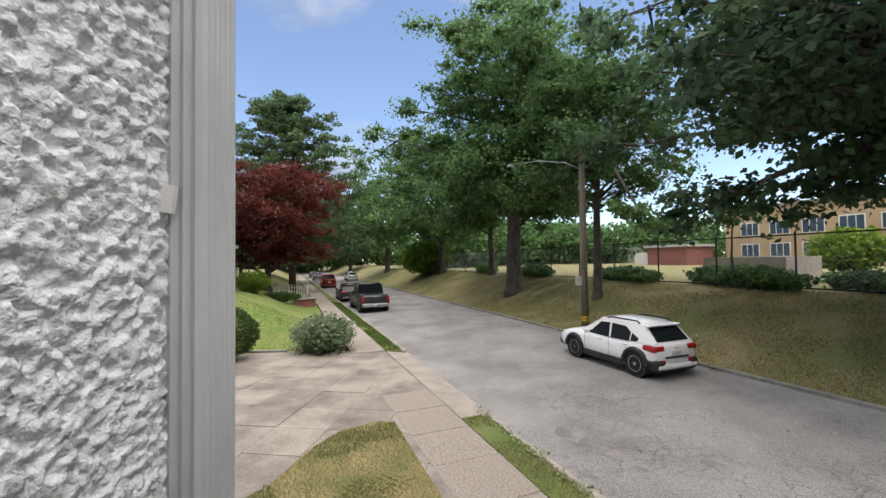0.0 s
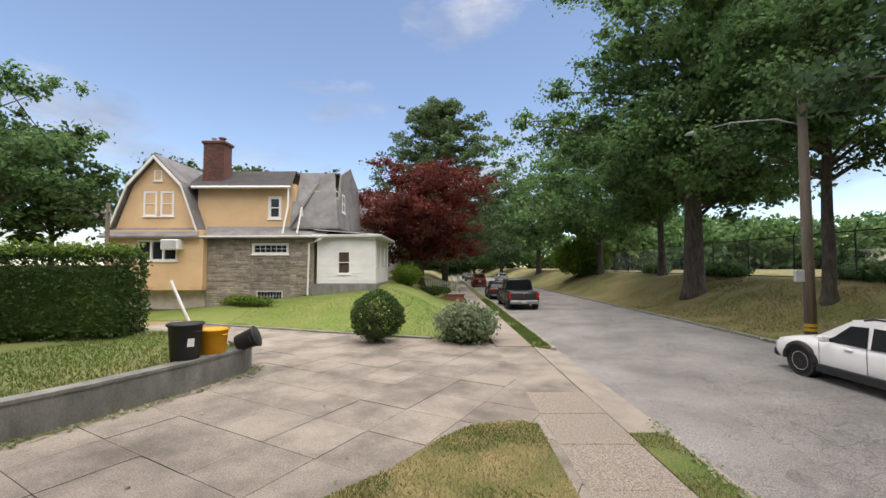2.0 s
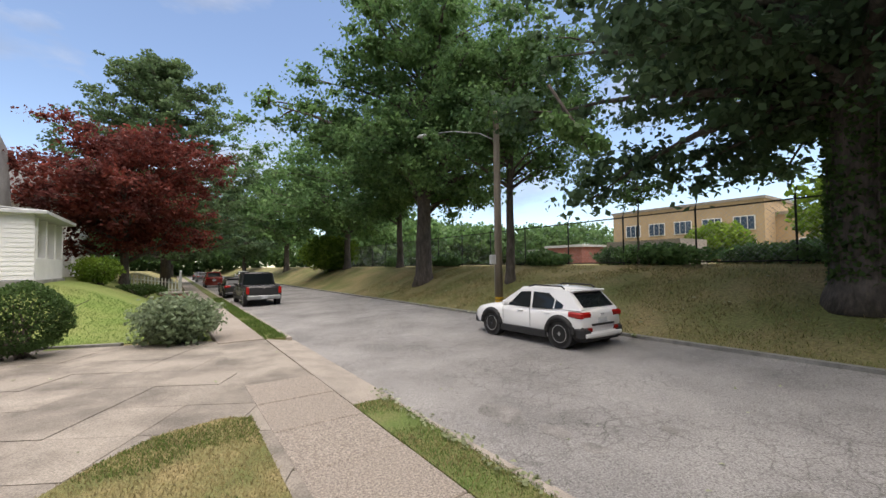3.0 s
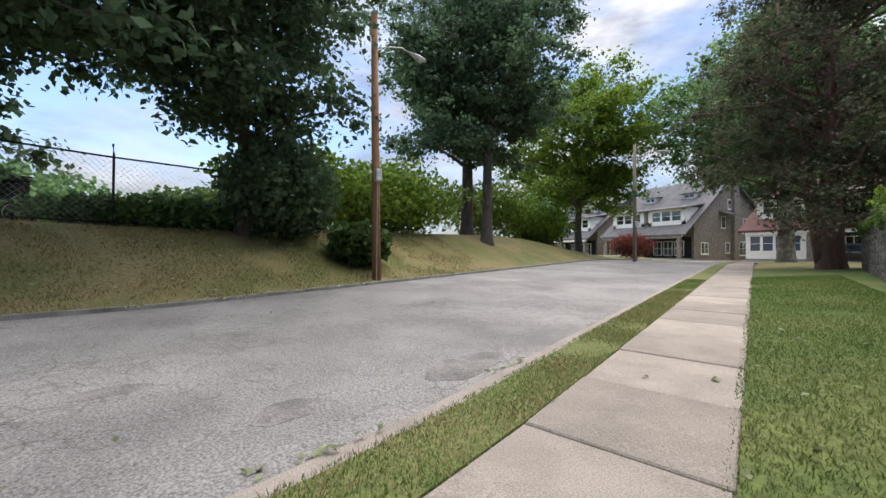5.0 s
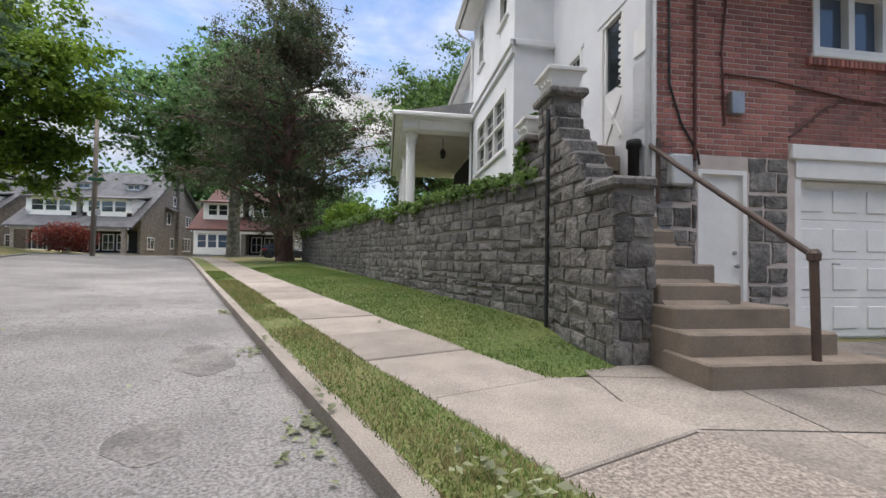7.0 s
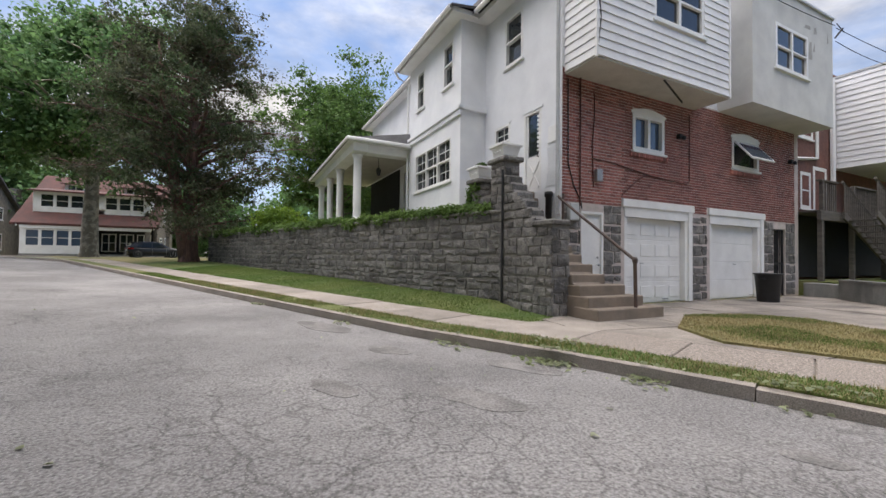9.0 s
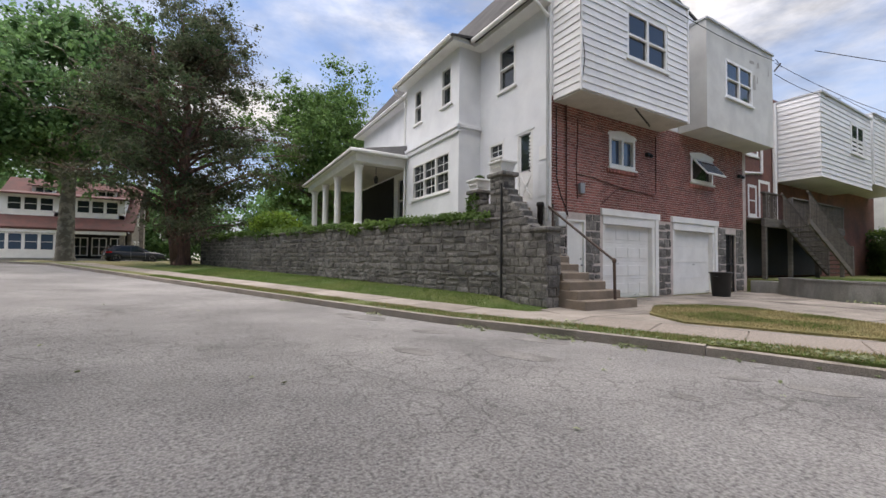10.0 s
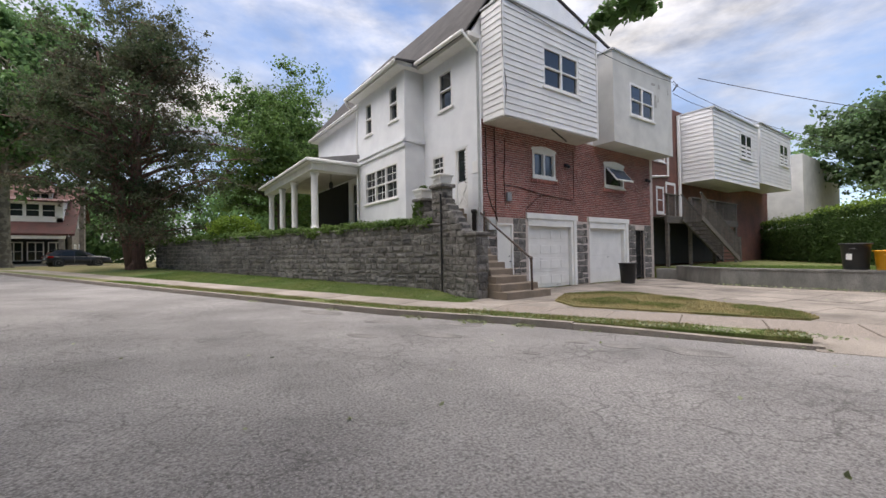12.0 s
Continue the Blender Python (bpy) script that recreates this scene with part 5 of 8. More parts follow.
# bough of the roadside tree that hangs into view
bough = thing("overhanging_bough", "leafy bough of a roadside maple overhead", "branch", m=pose(4.2, 7.0, 3.62))
part("stem", tube([(-0.2, 0.9, 1.6), (0, 0.45, 0.8), (0.02, 0.1, 0.25)], [0.03, 0.02, 0.006], 6), M_BARK, bough)
quads("foliage", leaf_cloud([(0.0, 0.35, 0.62), (-0.25, 0.3, 0.6), (0.15, 0.2, 0.42), (-0.5, 0.2, 0.75), (0.25, 0.1, 0.35)], [0.3, 0.26, 0.22, 0.24, 0.16], 420, 0.13, np.random.default_rng(5), 0.6), L_OAK, bough)

# ---- neighbour's tan house, in the street's own frame ----
def local(geo):
    return moved(geo, STREET)


tan = thing("tan_house", "tan stucco and stone house with grey gambrel roofs", "house")
TS = 23.5
FS = STREET @ pose(0, TS, 0)  # local x = u, face to the south
part("stone_wall", moved(wall_geo(6.0, 3.9, 0.3, [(-14.4, -12.35, 3.36, 3.98), (-14.12, -12.65, 0.73, 1.34)], -16.95, 0.35), FS), M_FIELD_MORTAR, tan)
window(tan, FS, -14.4, -12.35, 3.36, 3.98, cols=1, mid=False, fr=0.12, bars=5)
window(tan, FS, -14.12, -12.65, 0.73, 1.34, cols=1, mid=False, fr=0.06, bars=7, material=M_TRIM_GREY)
part("upper_wall", moved(wall_geo(5.6, 2.6, 0.3, [(-13.75, -13.0, 5.4, 6.7)], -17.8, 4.8), STREET @ pose(0, TS + 0.5, 0)), M_TAN, tan)
window(tan, STREET @ pose(0, TS + 0.5, 0), -13.75, -13.0, 5.4, 6.7, fr=0.14)
part("pent_roof", local(slope([(-17.2, TS - 0.35, 4.35), (-10.2, TS - 0.35, 4.35), (-10.2, TS + 0.7, 5.1), (-17.2, TS + 0.7, 5.1)])), M_SLATE, tan)
part("body", local(box(-17.5, -10.9, TS + 0.85, TS + 9, 0.3, 7.1)), M_TAN, tan)
part("main_roof", local(join(slope([(-18.3, TS + 0.1, 7.2), (-12.3, TS + 0.1, 7.2), (-13.1, TS + 3.0, 8.75), (-18.9, TS + 3.0, 8.75)]), slope([(-18.9, TS + 3.0, 8.75), (-13.1, TS + 3.0, 8.75), (-13.1, TS + 8, 8.7), (-18.9, TS + 8, 8.7)]))), M_ROOF_DARK, tan)
part("gutter", local(tube([(-17.9, TS + 0.05, 7.16), (-12.3, TS + 0.05, 7.16)], 0.08, 6)), M_WHITE, tan)
part("gutter", local(tube([(-22.6, TS - 0.42, 4.32), (-10.0, TS - 0.42, 4.32)], 0.07, 6)), M_TRIM_GREY, tan)
# gable-fronted wing with its gambrel outline
gable = [(-22.1, 4.6), (-17.4, 4.6), (-18.4, 7.28), (-19.8, 8.8), (-21.1, 7.28)]
part("gable", moved(prism(gable, -0.3, 0.0, "y"), STREET @ pose(0, TS + 0.25, 0)), M_TAN, tan)
for a, b in (((-22.35, 4.55), (-21.25, 7.4)), ((-21.25, 7.4), (-19.8, 9.0)), ((-19.8, 9.0), (-18.25, 7.4)), ((-18.25, 7.4), (-17.2, 4.55))):
    part("roof_slope", local(slope([(a[0], TS - 0.35, a[1]), (b[0], TS - 0.35, b[1]), (b[0], TS + 7, b[1]), (a[0], TS + 7, a[1])], 0.14)), M_SLATE, tan)
    part("bargeboard", moved(prism([(a[0], a[1] - 0.3), (b[0], b[1] - 0.3), (b[0], b[1] - 0.1), (a[0], a[1] - 0.1)], -0.08, 0.0, "y"), STREET @ pose(0, TS - 0.32, 0)), M_WHITE, tan)
GF = STREET @ pose(0, TS - 0.06, 0)
window(tan, GF, -20.5, -19.75, 5.5, 6.9, fr=0.1)
window(tan, GF, -19.55, -18.8, 5.5, 6.9, fr=0.1)
window(tan, GF, -19.95, -19.5, 7.5, 8.1, fr=0.06, mid=False, glass=M_WHITE)
part("wing", moved(wall_geo(5.2, 3.2, 0.3, [(-20.55, -18.3, 3.0, 4.15)], -22.1, 1.5), STREET @ pose(0, TS - 0.4, 0)), M_TAN, tan)
part("wing_side", local(join(box(-17.15, -16.9, TS - 0.1, TS + 0.4, 1.5, 4.5), box(-22.1, -16.9, TS - 0.4, TS + 6, 1.4, 1.55))), M_TAN, tan)
window(tan, STREET @ pose(0, TS - 0.4, 0), -20.55, -18.3, 3.0, 4.15, cols=3, mid=False, fr=0.1)
part("pent_roof", local(slope([(-22.5, TS - 0.75, 4.35), (-17.0, TS - 0.75, 4.35), (-17.4, TS + 0.1, 4.95), (-22.1, TS + 0.1, 4.95)])), M_SLATE, tan)
ac = part("air_conditioner", local(cbox(-18.85, -17.95, TS - 1.0, TS - 0.38, 3.6, 4.15, 0.03)), M_WHITE, tan)
for k in range(7):
    part("louvre", local(box(-18.8, -18.0, TS - 1.015, TS - 1.0, 3.66 + k * 0.065, 3.69 + k * 0.065)), M_TRIM_GREY, ac)
part("under_wing", local(box(-21.8, -17.1, TS + 0.2, TS + 0.5, 0.3, 1.5)), M_MORTAR, tan)
# front gambrel roof with rough slates and its stucco cheek
part("front_roof", local(join(slope([(-12.3, TS + 0.1, 4.9), (-9.6, TS - 0.1, 4.9), (-10.15, TS + 1.3, 8.2), (-12.2, TS + 1.3, 8.2)], 0.12), slope([(-12.3, TS + 0.1, 5.6), (-12.3, TS - 0.1, 4.9), (-11.0, TS + 1.0, 7.6), (-12.4, TS + 1.0, 7.4)], 0.1))), M_SLATE, tan)
part("front_gable", local(prism([(TS + 0.2, 4.9), (TS + 7, 4.9), (TS + 6, 8.0), (TS + 3.5, 9.0), (TS + 1.3, 8.1)], -9.86, -9.75, "x")), M_SLATE, tan)
window(tan, STREET @ pose(-9.75, 0, 0, 0, 0, 90), TS + 1.4, TS + 2.1, 5.9, 7.0, fr=0.09)
part("flat_roof", local(box(-12.4, -9.9, TS + 1.3, TS + 6, 8.15, 8.22)), M_SLATE, tan)
for x in (-12.45, -11.65):
    part("downpipe", local(tube([(x, TS + 0.1, 7.1 if x < -12 else 5.5), (x, TS + 0.02, 6.0), (x - 0.15, TS - 0.3, 4.5)], 0.05, 6)), M_WHITE, tan)
part("downpipe", local(tube([(-10.3, TS - 0.4, 4.3), (-10.6, TS - 0.45, 4.1), (-11.15, TS - 0.2, 3.95), (-11.2, TS - 0.2, 1.1)], 0.05, 6)), M_WHITE, tan)
chim = part("chimney", local(box(-17.95, -16.75, TS + 1.2, TS + 2.1, 7.2, 10.1)), M_BRICK_FAR, tan)
for k in range(33):
    z = 7.5 + k * 0.075
    for j in range(6):
        off = 0.1 if k % 2 else 0.0
        a = -17.98 + j * 0.21 + off
        part("brick", local(box(a, min(a + 0.2, -16.72), TS + 1.17, TS + 1.2, z, z + 0.064)), M_BRICK_FAR, chim) if z < 10.0 and a < -16.85 else None
part("chimney_cap", local(join(cbox(-18.05, -16.65, TS + 1.1, TS + 2.2, 10.0, 10.16, 0.02))), M_BRICK_FAR, chim)
for u, r in ((-17.6, 0.1), (-17.1, 0.14)):
    part("chimney_pot", local(revolve([(r, 10.15), (r, 10.4), (r * 1.5, 10.41), (r * 1.5, 10.47)], 10, (u, TS + 1.65, 0))), M_BRICK if r > 0.12 else M_TRIM_GREY, chim)
# white enclosed porch
por = part("porch", moved(wall_geo(3.2, 2.6, 0.2, [(-9.62, -8.9, 2.26, 3.54)], -10.75, 1.7), FS), M_SIDING, tan)
siding(tan, FS, -10.75, -9.62, 1.75, 4.2, 0.18)
siding(tan, FS, -8.9, -7.5, 1.75, 4.2, 0.18)
siding(tan, FS, -9.62, -8.9, 1.75, 2.2, 0.18)
siding(tan, FS, -9.62, -8.9, 3.6, 4.2, 0.18)
window(tan, FS, -9.62, -8.9, 2.26, 3.54, fr=0.07, glass=mat("brown_blind", (0.09, 0.06, 0.05), rough=0.4, bump=0))
part("porch_side", local(box(-7.75, -7.5, TS + 0.2, TS + 5, 1.7, 2.6)), M_SIDING, tan)
for k in range(4):
    part("porch_post", local(box(-7.72, -7.5, TS + 0.2 + k * 1.5, TS + 0.5 + k * 1.5, 2.6, 4.2)), M_WHITE, tan)
part("porch_roof", local(join(cbox(-11.0, -7.1, TS - 0.3, TS + 5.5, 4.3, 4.45, 0.02), slope([(-10.9, TS - 0.2, 4.75), (-7.1, TS - 0.25, 4.45), (-7.1, TS + 5.5, 4.45), (-10.9, TS + 5.5, 4.9)], 0.05))), M_TRIM_GREY, tan)
part("footing", local(cbox(-11.0, -7.4, TS - 0.12, TS + 5, 0.9, 1.72, 0.02)), M_CONC_GREY, tan)
# rows of houses further north
for s0, c in ((36, M_STUCCO_GREY), (45, M_STUCCO)):
    nb = thing("row_house", "pale gabled house further along the street", "house", "houses along the street")
    part("body", local(box(-20, -9.6, s0, s0 + 8, 0.5, 6.8)), c, nb)
    part("roof", local(prism([(s0 - 0.3, 6.7), (s0 + 8.3, 6.7), (s0 + 6.5, 9.0), (s0 + 1.5, 9.0)], -20.3, -9.3, "x")), M_SLATE, nb)
    for k in range(3):
        window(nb, STREET @ pose(-9.6, 0, 0, 0, 0, 90), s0 + 1 + k * 2.4, s0 + 1.9 + k * 2.4, 4.4, 6.0, fr=0.1)
    window(nb, STREET @ pose(0, s0, 0), -12.5, -11.4, 4.6, 6.0, fr=0.1)
# white picket fence, brick planter and garden steps
fence = thing("picket_fence", "white wooden picket fence beside the garden steps", "fence")
for k in range(16):
    part("picket", moved(prism([(-0.04, 0), (0.04, 0), (0.04, 0.95), (0.0, 1.02), (-0.04, 0.95)], -0.012, 0.012, "y"), STREET @ pose(-5.6 + k * 0.2, 36.5, 0.75 - 0.03 * k)), M_WHITE, fence)
part("rail", local(tube([(-5.7, 36.53, 1.0), (-2.5, 36.53, 0.55)], 0.03, 5)), M_WHITE, fence)
part("rail", local(tube([(-5.7, 36.53, 1.5), (-2.5, 36.53, 1.05)], 0.03, 5)), M_WHITE, fence)
for u in (-5.7, -2.5):
    part("post", local(join(cbox(u - 0.07, u + 0.07, 36.45, 36.6, 0.1, 1.95 + u * 0.06 + 0.2, 0.01))), M_WHITE, fence)
planter = thing("brick_planter", "low red brick planter with a pale cap", "planter")
part("wall", local(box(-3.6, -2.2, 31.4, 33.0, -0.1, 0.55)), M_BRICK, planter)
part("cap", local(cbox(-3.7, -2.1, 31.3, 33.1, 0.55, 0.65, 0.015)), M_CONCRETE, planter)
gs = thing("garden_steps", "grey stone steps up the neighbour's front garden", "steps")
for k in range(5):
    part("step", local(cbox(-4.6 - k * 0.45, -3.6 - k * 0.35, 31.2, 33.0, -0.1 + k * 0.0, 0.2 + k * 0.2, 0.02)), M_CONC_GREY, gs)
shrub("garden_plants", "mixed low plants along the garden steps", *at_us(-4.6, 30.6), 1.6, 0.5, 0.35, 2500, 0.13, L_HEDGE, 211, inner=0.3)
drive_kerb = structure("kerb_drive", moved(prism([(-19, 14.25), (-9.3, 14.42), (-5.6, 14.6), (-5.6, 14.75), (-9.3, 14.57), (-19, 14.4)], -0.1, 0.06), pose(0, 0, 0)), M_CONC_GREY, "thin concrete edging along the neighbour's lawn", "kerb")
neighbour_lawn = structure("lawn_neighbour", ([(*st(u, s), ground_z(u, s) + 0.03) for s in np.linspace(12.8, 40, 40) for u in np.linspace(-24, -2.05, 30)], [(k * 30 + i, k * 30 + i + 1, (k + 1) * 30 + i + 1, (k + 1) * 30 + i) for k in range(39) for i in range(29) if min(st(np.linspace(-24, -2.05, 30)[q], np.linspace(12.8, 40, 40)[r])[1] for q in (i, i + 1) for r in (k, k + 1)) > 14.2]), M_LAWN_SUN, "mown green lawn on the neighbour's mound", "lawn", flat=False)

# ---- vehicles ----
M_CARWHITE = mat("white_car_paint", (0.82, 0.82, 0.82), (0.8, 0.8, 0.8), rough=0.18, bump=0, var=0.01)
M_CARBLACK = mat("dark_car_paint", (0.03, 0.03, 0.033), (0.028, 0.028, 0.03), rough=0.25, bump=0, var=0.01)
M_CARRED = mat("red_car_paint", (0.2, 0.02, 0.015), (0.18, 0.02, 0.015), rough=0.25, bump=0, var=0.01)
M_CARGREY = mat("grey_car_paint", (0.2, 0.21, 0.22), (0.19, 0.2, 0.21), rough=0.25, bump=0, var=0.01)
M_CLAD = mat("black_plastic", (0.025, 0.025, 0.027), rough=0.7, scale=10, fine=120, bump=0.1)
M_TYRE = mat("tyre_rubber", (0.018, 0.018, 0.018), rough=0.85, scale=10, fine=90, bump=0.2)
M_RIM = mat("alloy_rim", (0.6, 0.6, 0.61), rough=0.4, metal=0.35, bump=0)
M_TAIL = mat("red_tail_lamp", (0.4, 0.01, 0.01), rough=0.15, bump=0)
M_LENS = mat("clear_lamp", (0.6, 0.62, 0.65), rough=0.1, bump=0)
M_CARGLASS = glass_mat("car_glass", (0.012, 0.016, 0.018), 0.35)


def loft(sections):
    """Skins a list of rings with equal numbers of points."""
    n = len(sections[0])
    v = [p for ring in sections for p in ring]
    f = [(i * n + k, i * n + (k + 1) % n, (i + 1) * n + (k + 1) % n, (i + 1) * n + k) for i in range(len(sections) - 1) for k in range(n)]
    return v, f + [tuple(range(n))[::-1], tuple(range((len(sections) - 1) * n, len(sections) * n))]


def wheel(parent, x, y, r, side, w=0.22):
    """Tyre with rounded shoulders and a spoked rim; side +1 faces +x."""
    m = pose(x, y, r, 0, 90 * side, 0)
    tyre = part("wheel", moved(revolve([(r * 0.64, -w / 2), (r * 0.9, -w / 2), (r, -w * 0.3), (r, w * 0.3), (r * 0.9, w / 2), (r * 0.64, w / 2)], 28), m), M_TYRE, parent, flat=False)
    part("rim", moved(revolve([(r * 0.5, w * 0.1), (r * 0.62, w * 0.3), (r * 0.66, w * 0.52), (r * 0.63, w * 0.52), (r * 0.55, w * 0.3)], 24), m), M_RIM, tyre, flat=False)
    part("hub_shade", moved(revolve([(r * 0.6, w * 0.12), (r * 0.6, w * 0.16)], 20), m), M_CLAD, tyre)
    for k in range(5):
        part("spoke", moved(join(box(r * 0.08, r * 0.63, 0.018, 0.05, w * 0.3, w * 0.47), box(r * 0.08, r * 0.63, -0.05, -0.018, w * 0.3, w * 0.47)), m @ pose(0, 0, 0, 0, 0, k * 72)), M_RIM, tyre)
    part("hub_cap", moved(revolve([(r * 0.17, w * 0.3), (r * 0.15, w * 0.5)], 12), m), M_RIM, tyre)


M_CARSEAM = mat("panel_gap", (0.3, 0.3, 0.3), rough=0.7, bump=0)


def car(name, label, u, s, zb, paint, group="", heading=0, length=4.42, width=1.8, height=1.47, wb=2.66, wr=0.345, kind="hatch", clad=True):
    """A car in its own frame: +y forward, x across, its rear axle at the origin."""
    x, y = st(u, s)
    c = thing(name, label, "truck" if kind == "pickup" else "car", group, m=pose(x, y, zb, 0, 0, 21.1 + heading))
    hw, rear = width / 2, -(length - wb) * (0.47 if kind == "pickup" else 0.4)
    front = rear + length
    g = 0.2 if kind != "pickup" else 0.32
    belt = height * (0.6 if kind == "pickup" else 0.645)
    # body shell: sections from tail to nose (y, bottom, belt, half width)
    if kind == "pickup":
        rows = [(rear, g + 0.3, belt * 0.98, 0.93), (rear + 0.08, g + 0.1, belt, 0.98), (0, g + 0.1, belt, 1), (wb * 0.4, g, belt, 1), (wb * 0.75, g, belt, 1), (wb, g + 0.06, belt * 0.97, 1), (front - 0.35, g + 0.08, belt * 0.93, 0.97), (front - 0.02, g + 0.2, belt * 0.8, 0.86)]
    else:
        rows = [(rear, g + 0.26, belt * 0.86, 0.86), (rear + 0.06, g + 0.1, belt * 1.0, 0.92), (rear + 0.5, g + 0.05, belt * 1.04, 0.99), (0.3, g, belt * 1.02, 1), (wb * 0.5, g, belt * 0.98, 1), (wb * 0.8, g, belt * 0.97, 1), (wb + 0.1, g + 0.03, belt * 0.95, 0.99), (front - 0.45, g + 0.05, belt * 0.89, 0.95), (front - 0.18, g + 0.08, belt * 0.82, 0.88), (front - 0.04, g + 0.14, belt * 0.7, 0.8), (front, g + 0.2, belt * 0.58, 0.74)]
    rings = []
    for yy, zb_, zt, k in rows:
        w = hw * k
        zm = zb_ + (zt - zb_) * 0.45
        rings.append([(-w * 0.9, yy, zb_), (-w * 0.98, yy, zb_ + 0.08), (-w, yy, zm), (-w * 0.985, yy, zm + (zt - zm) * 0.6), (-w * 0.9, yy, zt), (-w * 0.5, yy, zt + 0.035), (0, yy, zt + 0.045), (w * 0.5, yy, zt + 0.035), (w * 0.9, yy, zt), (w * 0.985, yy, zm + (zt - zm) * 0.6), (w, yy, zm), (w * 0.98, yy, zb_ + 0.08), (w * 0.9, yy, zb_)])
    body = part("body", loft(rings), paint, c, flat=False)
    # cabin: pillars and roof over the glass
    if kind == "pickup":
        cab = [(wb * 0.27, 0.92, 0.72, belt, belt + 0.02), (wb * 0.29, 0.92, 0.8, belt, height * 0.97), (wb * 0.5, 0.93, 0.82, belt, height), (wb * 0.66, 0.93, 0.8, belt, height * 0.985), (wb * 1.0, 0.92, 0.72, belt * 0.97, belt + 0.02)]
    else:
        cab = [(rear + 0.06, 0.9, 0.82, belt * 1.0, belt * 1.03), (rear + 0.46, 0.92, 0.74, belt, height * 0.95), (0.35, 0.93, 0.77, belt, height * 0.995), (wb * 0.45, 0.93, 0.76, belt * 0.97, height), (wb * 0.58, 0.93, 0.74, belt * 0.95, height * 0.985), (wb * 0.97, 0.9, 0.74, belt * 0.88, belt * 0.96)]
    glass_rings, roof_rings = [], []
    for yy, a, b, z0, z1 in cab:
        glass_rings.append([(-hw * a, yy, z0), (-hw * b, yy, z1), (hw * b, yy, z1), (hw * a, yy, z0)])
        roof_rings.append([(-hw * (b + 0.012), yy, z1 - 0.045), (-hw * b * 0.96, yy, z1 + 0.03), (0, yy, z1 + 0.05), (hw * b * 0.96, yy, z1 + 0.03), (hw * (b + 0.012), yy, z1 - 0.045)])
    if kind == "pickup":
        part("glasshouse", loft(glass_rings), M_CARGLASS, c, "dark tinted glass")
    else:
        part("cabin", loft(glass_rings), paint, c)

        def side_x(yy, zz):
            for p, q in zip(cab, cab[1:]):
                if p[0] <= yy <= q[0]:
                    f = (yy - p[0]) / (q[0] - p[0])
                    wa, wt, z0, z1 = (p[i] + (q[i] - p[i]) * f for i in range(1, 5))
                    return hw * (wa + (wt - wa) * (zz - z0) / max(0.05, z1 - z0))
            return hw * 0.9

        def slab_of(ring, off):
            n = len(ring)
            return ([tuple(p) for p in ring] + [tuple(Vector(p) + Vector(off)) for p in ring], [tuple(range(n)), tuple(range(n, 2 * n))[::-1]] + [(k, n + k, n + (k + 1) % n, (k + 1) % n) for k in range(n)])

        top = height - 0.1
        for sx in (-1, 1):
            for poly in ([(wb * 0.79, belt * 0.98), (wb * 0.7, belt + 0.1), (wb * 0.57, top - 0.02), (wb * 0.42, top), (wb * 0.4, belt * 0.98)],
                         [(wb * 0.37, belt * 0.98), (wb * 0.38, top), (0.42, top - 0.02), (0.22, belt + 0.24), (0.24, belt * 1.0)],
                         [(0.19, belt * 1.01), (0.17, belt + 0.235), (-0.08, belt + 0.11), (-0.04, belt * 1.03)]):
                part("side_window", slab_of([(sx * (side_x(p, q) + 0.004), p, q) for p, q in poly], (sx * 0.012, 0, 0)), M_CARGLASS, c)
        for i, j, f0, f1, w, off, nm in ((0, 1, 0.1, 0.9, 0.86, (0, -0.012, 0.012), "rear_window"), (len(cab) - 1, len(cab) - 2, 0.06, 0.94, 0.93, (0, 0.012, 0.012), "windscreen")):
            p, q = cab[i], cab[j]
            ring = []
            for f, sx in ((f0, -1), (f0, 1), (f1, 1), (f1, -1)):
                ring.append((sx * hw * w * (p[2] + (q[2] - p[2]) * f), p[0] + (q[0] - p[0]) * f + off[1] * 0.3, p[4] + (q[4] - p[4]) * f + off[2] * 0.3))
            part(nm, slab_of(ring, off), M_CARGLASS, c)
    part("roof", loft(roof_rings[1:-1]), paint, c, flat=False)
    for sx in (-1, 1):
        for i, j in ((0, 1), (len(cab) - 2, len(cab) - 1)) if kind == "pickup" else ():
            p, q = cab[i], cab[j]
            part("pillar", tube([(sx * hw * (p[1] - 0.0 if i == 0 else p[2]), p[0], p[4] if i else p[3]), (sx * hw * q[2], q[0], q[4])], 0.055, 6), paint, c)
        mid = cab[len(cab) // 2]
        if kind == "pickup":
            part("door_pillar", tube([(sx * hw * mid[1], mid[0], mid[3]), (sx * hw * (mid[2] + 0.01), mid[0] - 0.05, mid[4] - 0.02)], 0.035, 6), M_CLAD, c)
        mirror = part("wing_mirror", moved(cbox(-0.1, 0.1, -0.06, 0.06, -0.07, 0.07, 0.03), pose(sx * (hw + 0.08), wb * 0.72, belt * 1.06)), paint, c)
        for yy in (0.0, wb):
            wheel(c, sx * (hw - 0.1), yy, wr, sx)
            arch = []
            for k in range(15):
                a = math.pi * k / 14
                arch.append((sx * (hw + 0.005), yy + math.cos(a) * (wr + 0.07), wr + math.sin(a) * (wr + 0.07)))
            part("wheel_arch", tube(arch, 0.07 if clad else 0.03, 8), M_CLAD if clad else paint, c, flat=False)
            part("arch_shade", moved(revolve([(wr + 0.05, -0.13), (wr + 0.05, 0.115)], 20), pose(sx * (hw - 0.11), yy, wr + 0.01, 0, 90 * sx, 0)), M_CLAD, c)
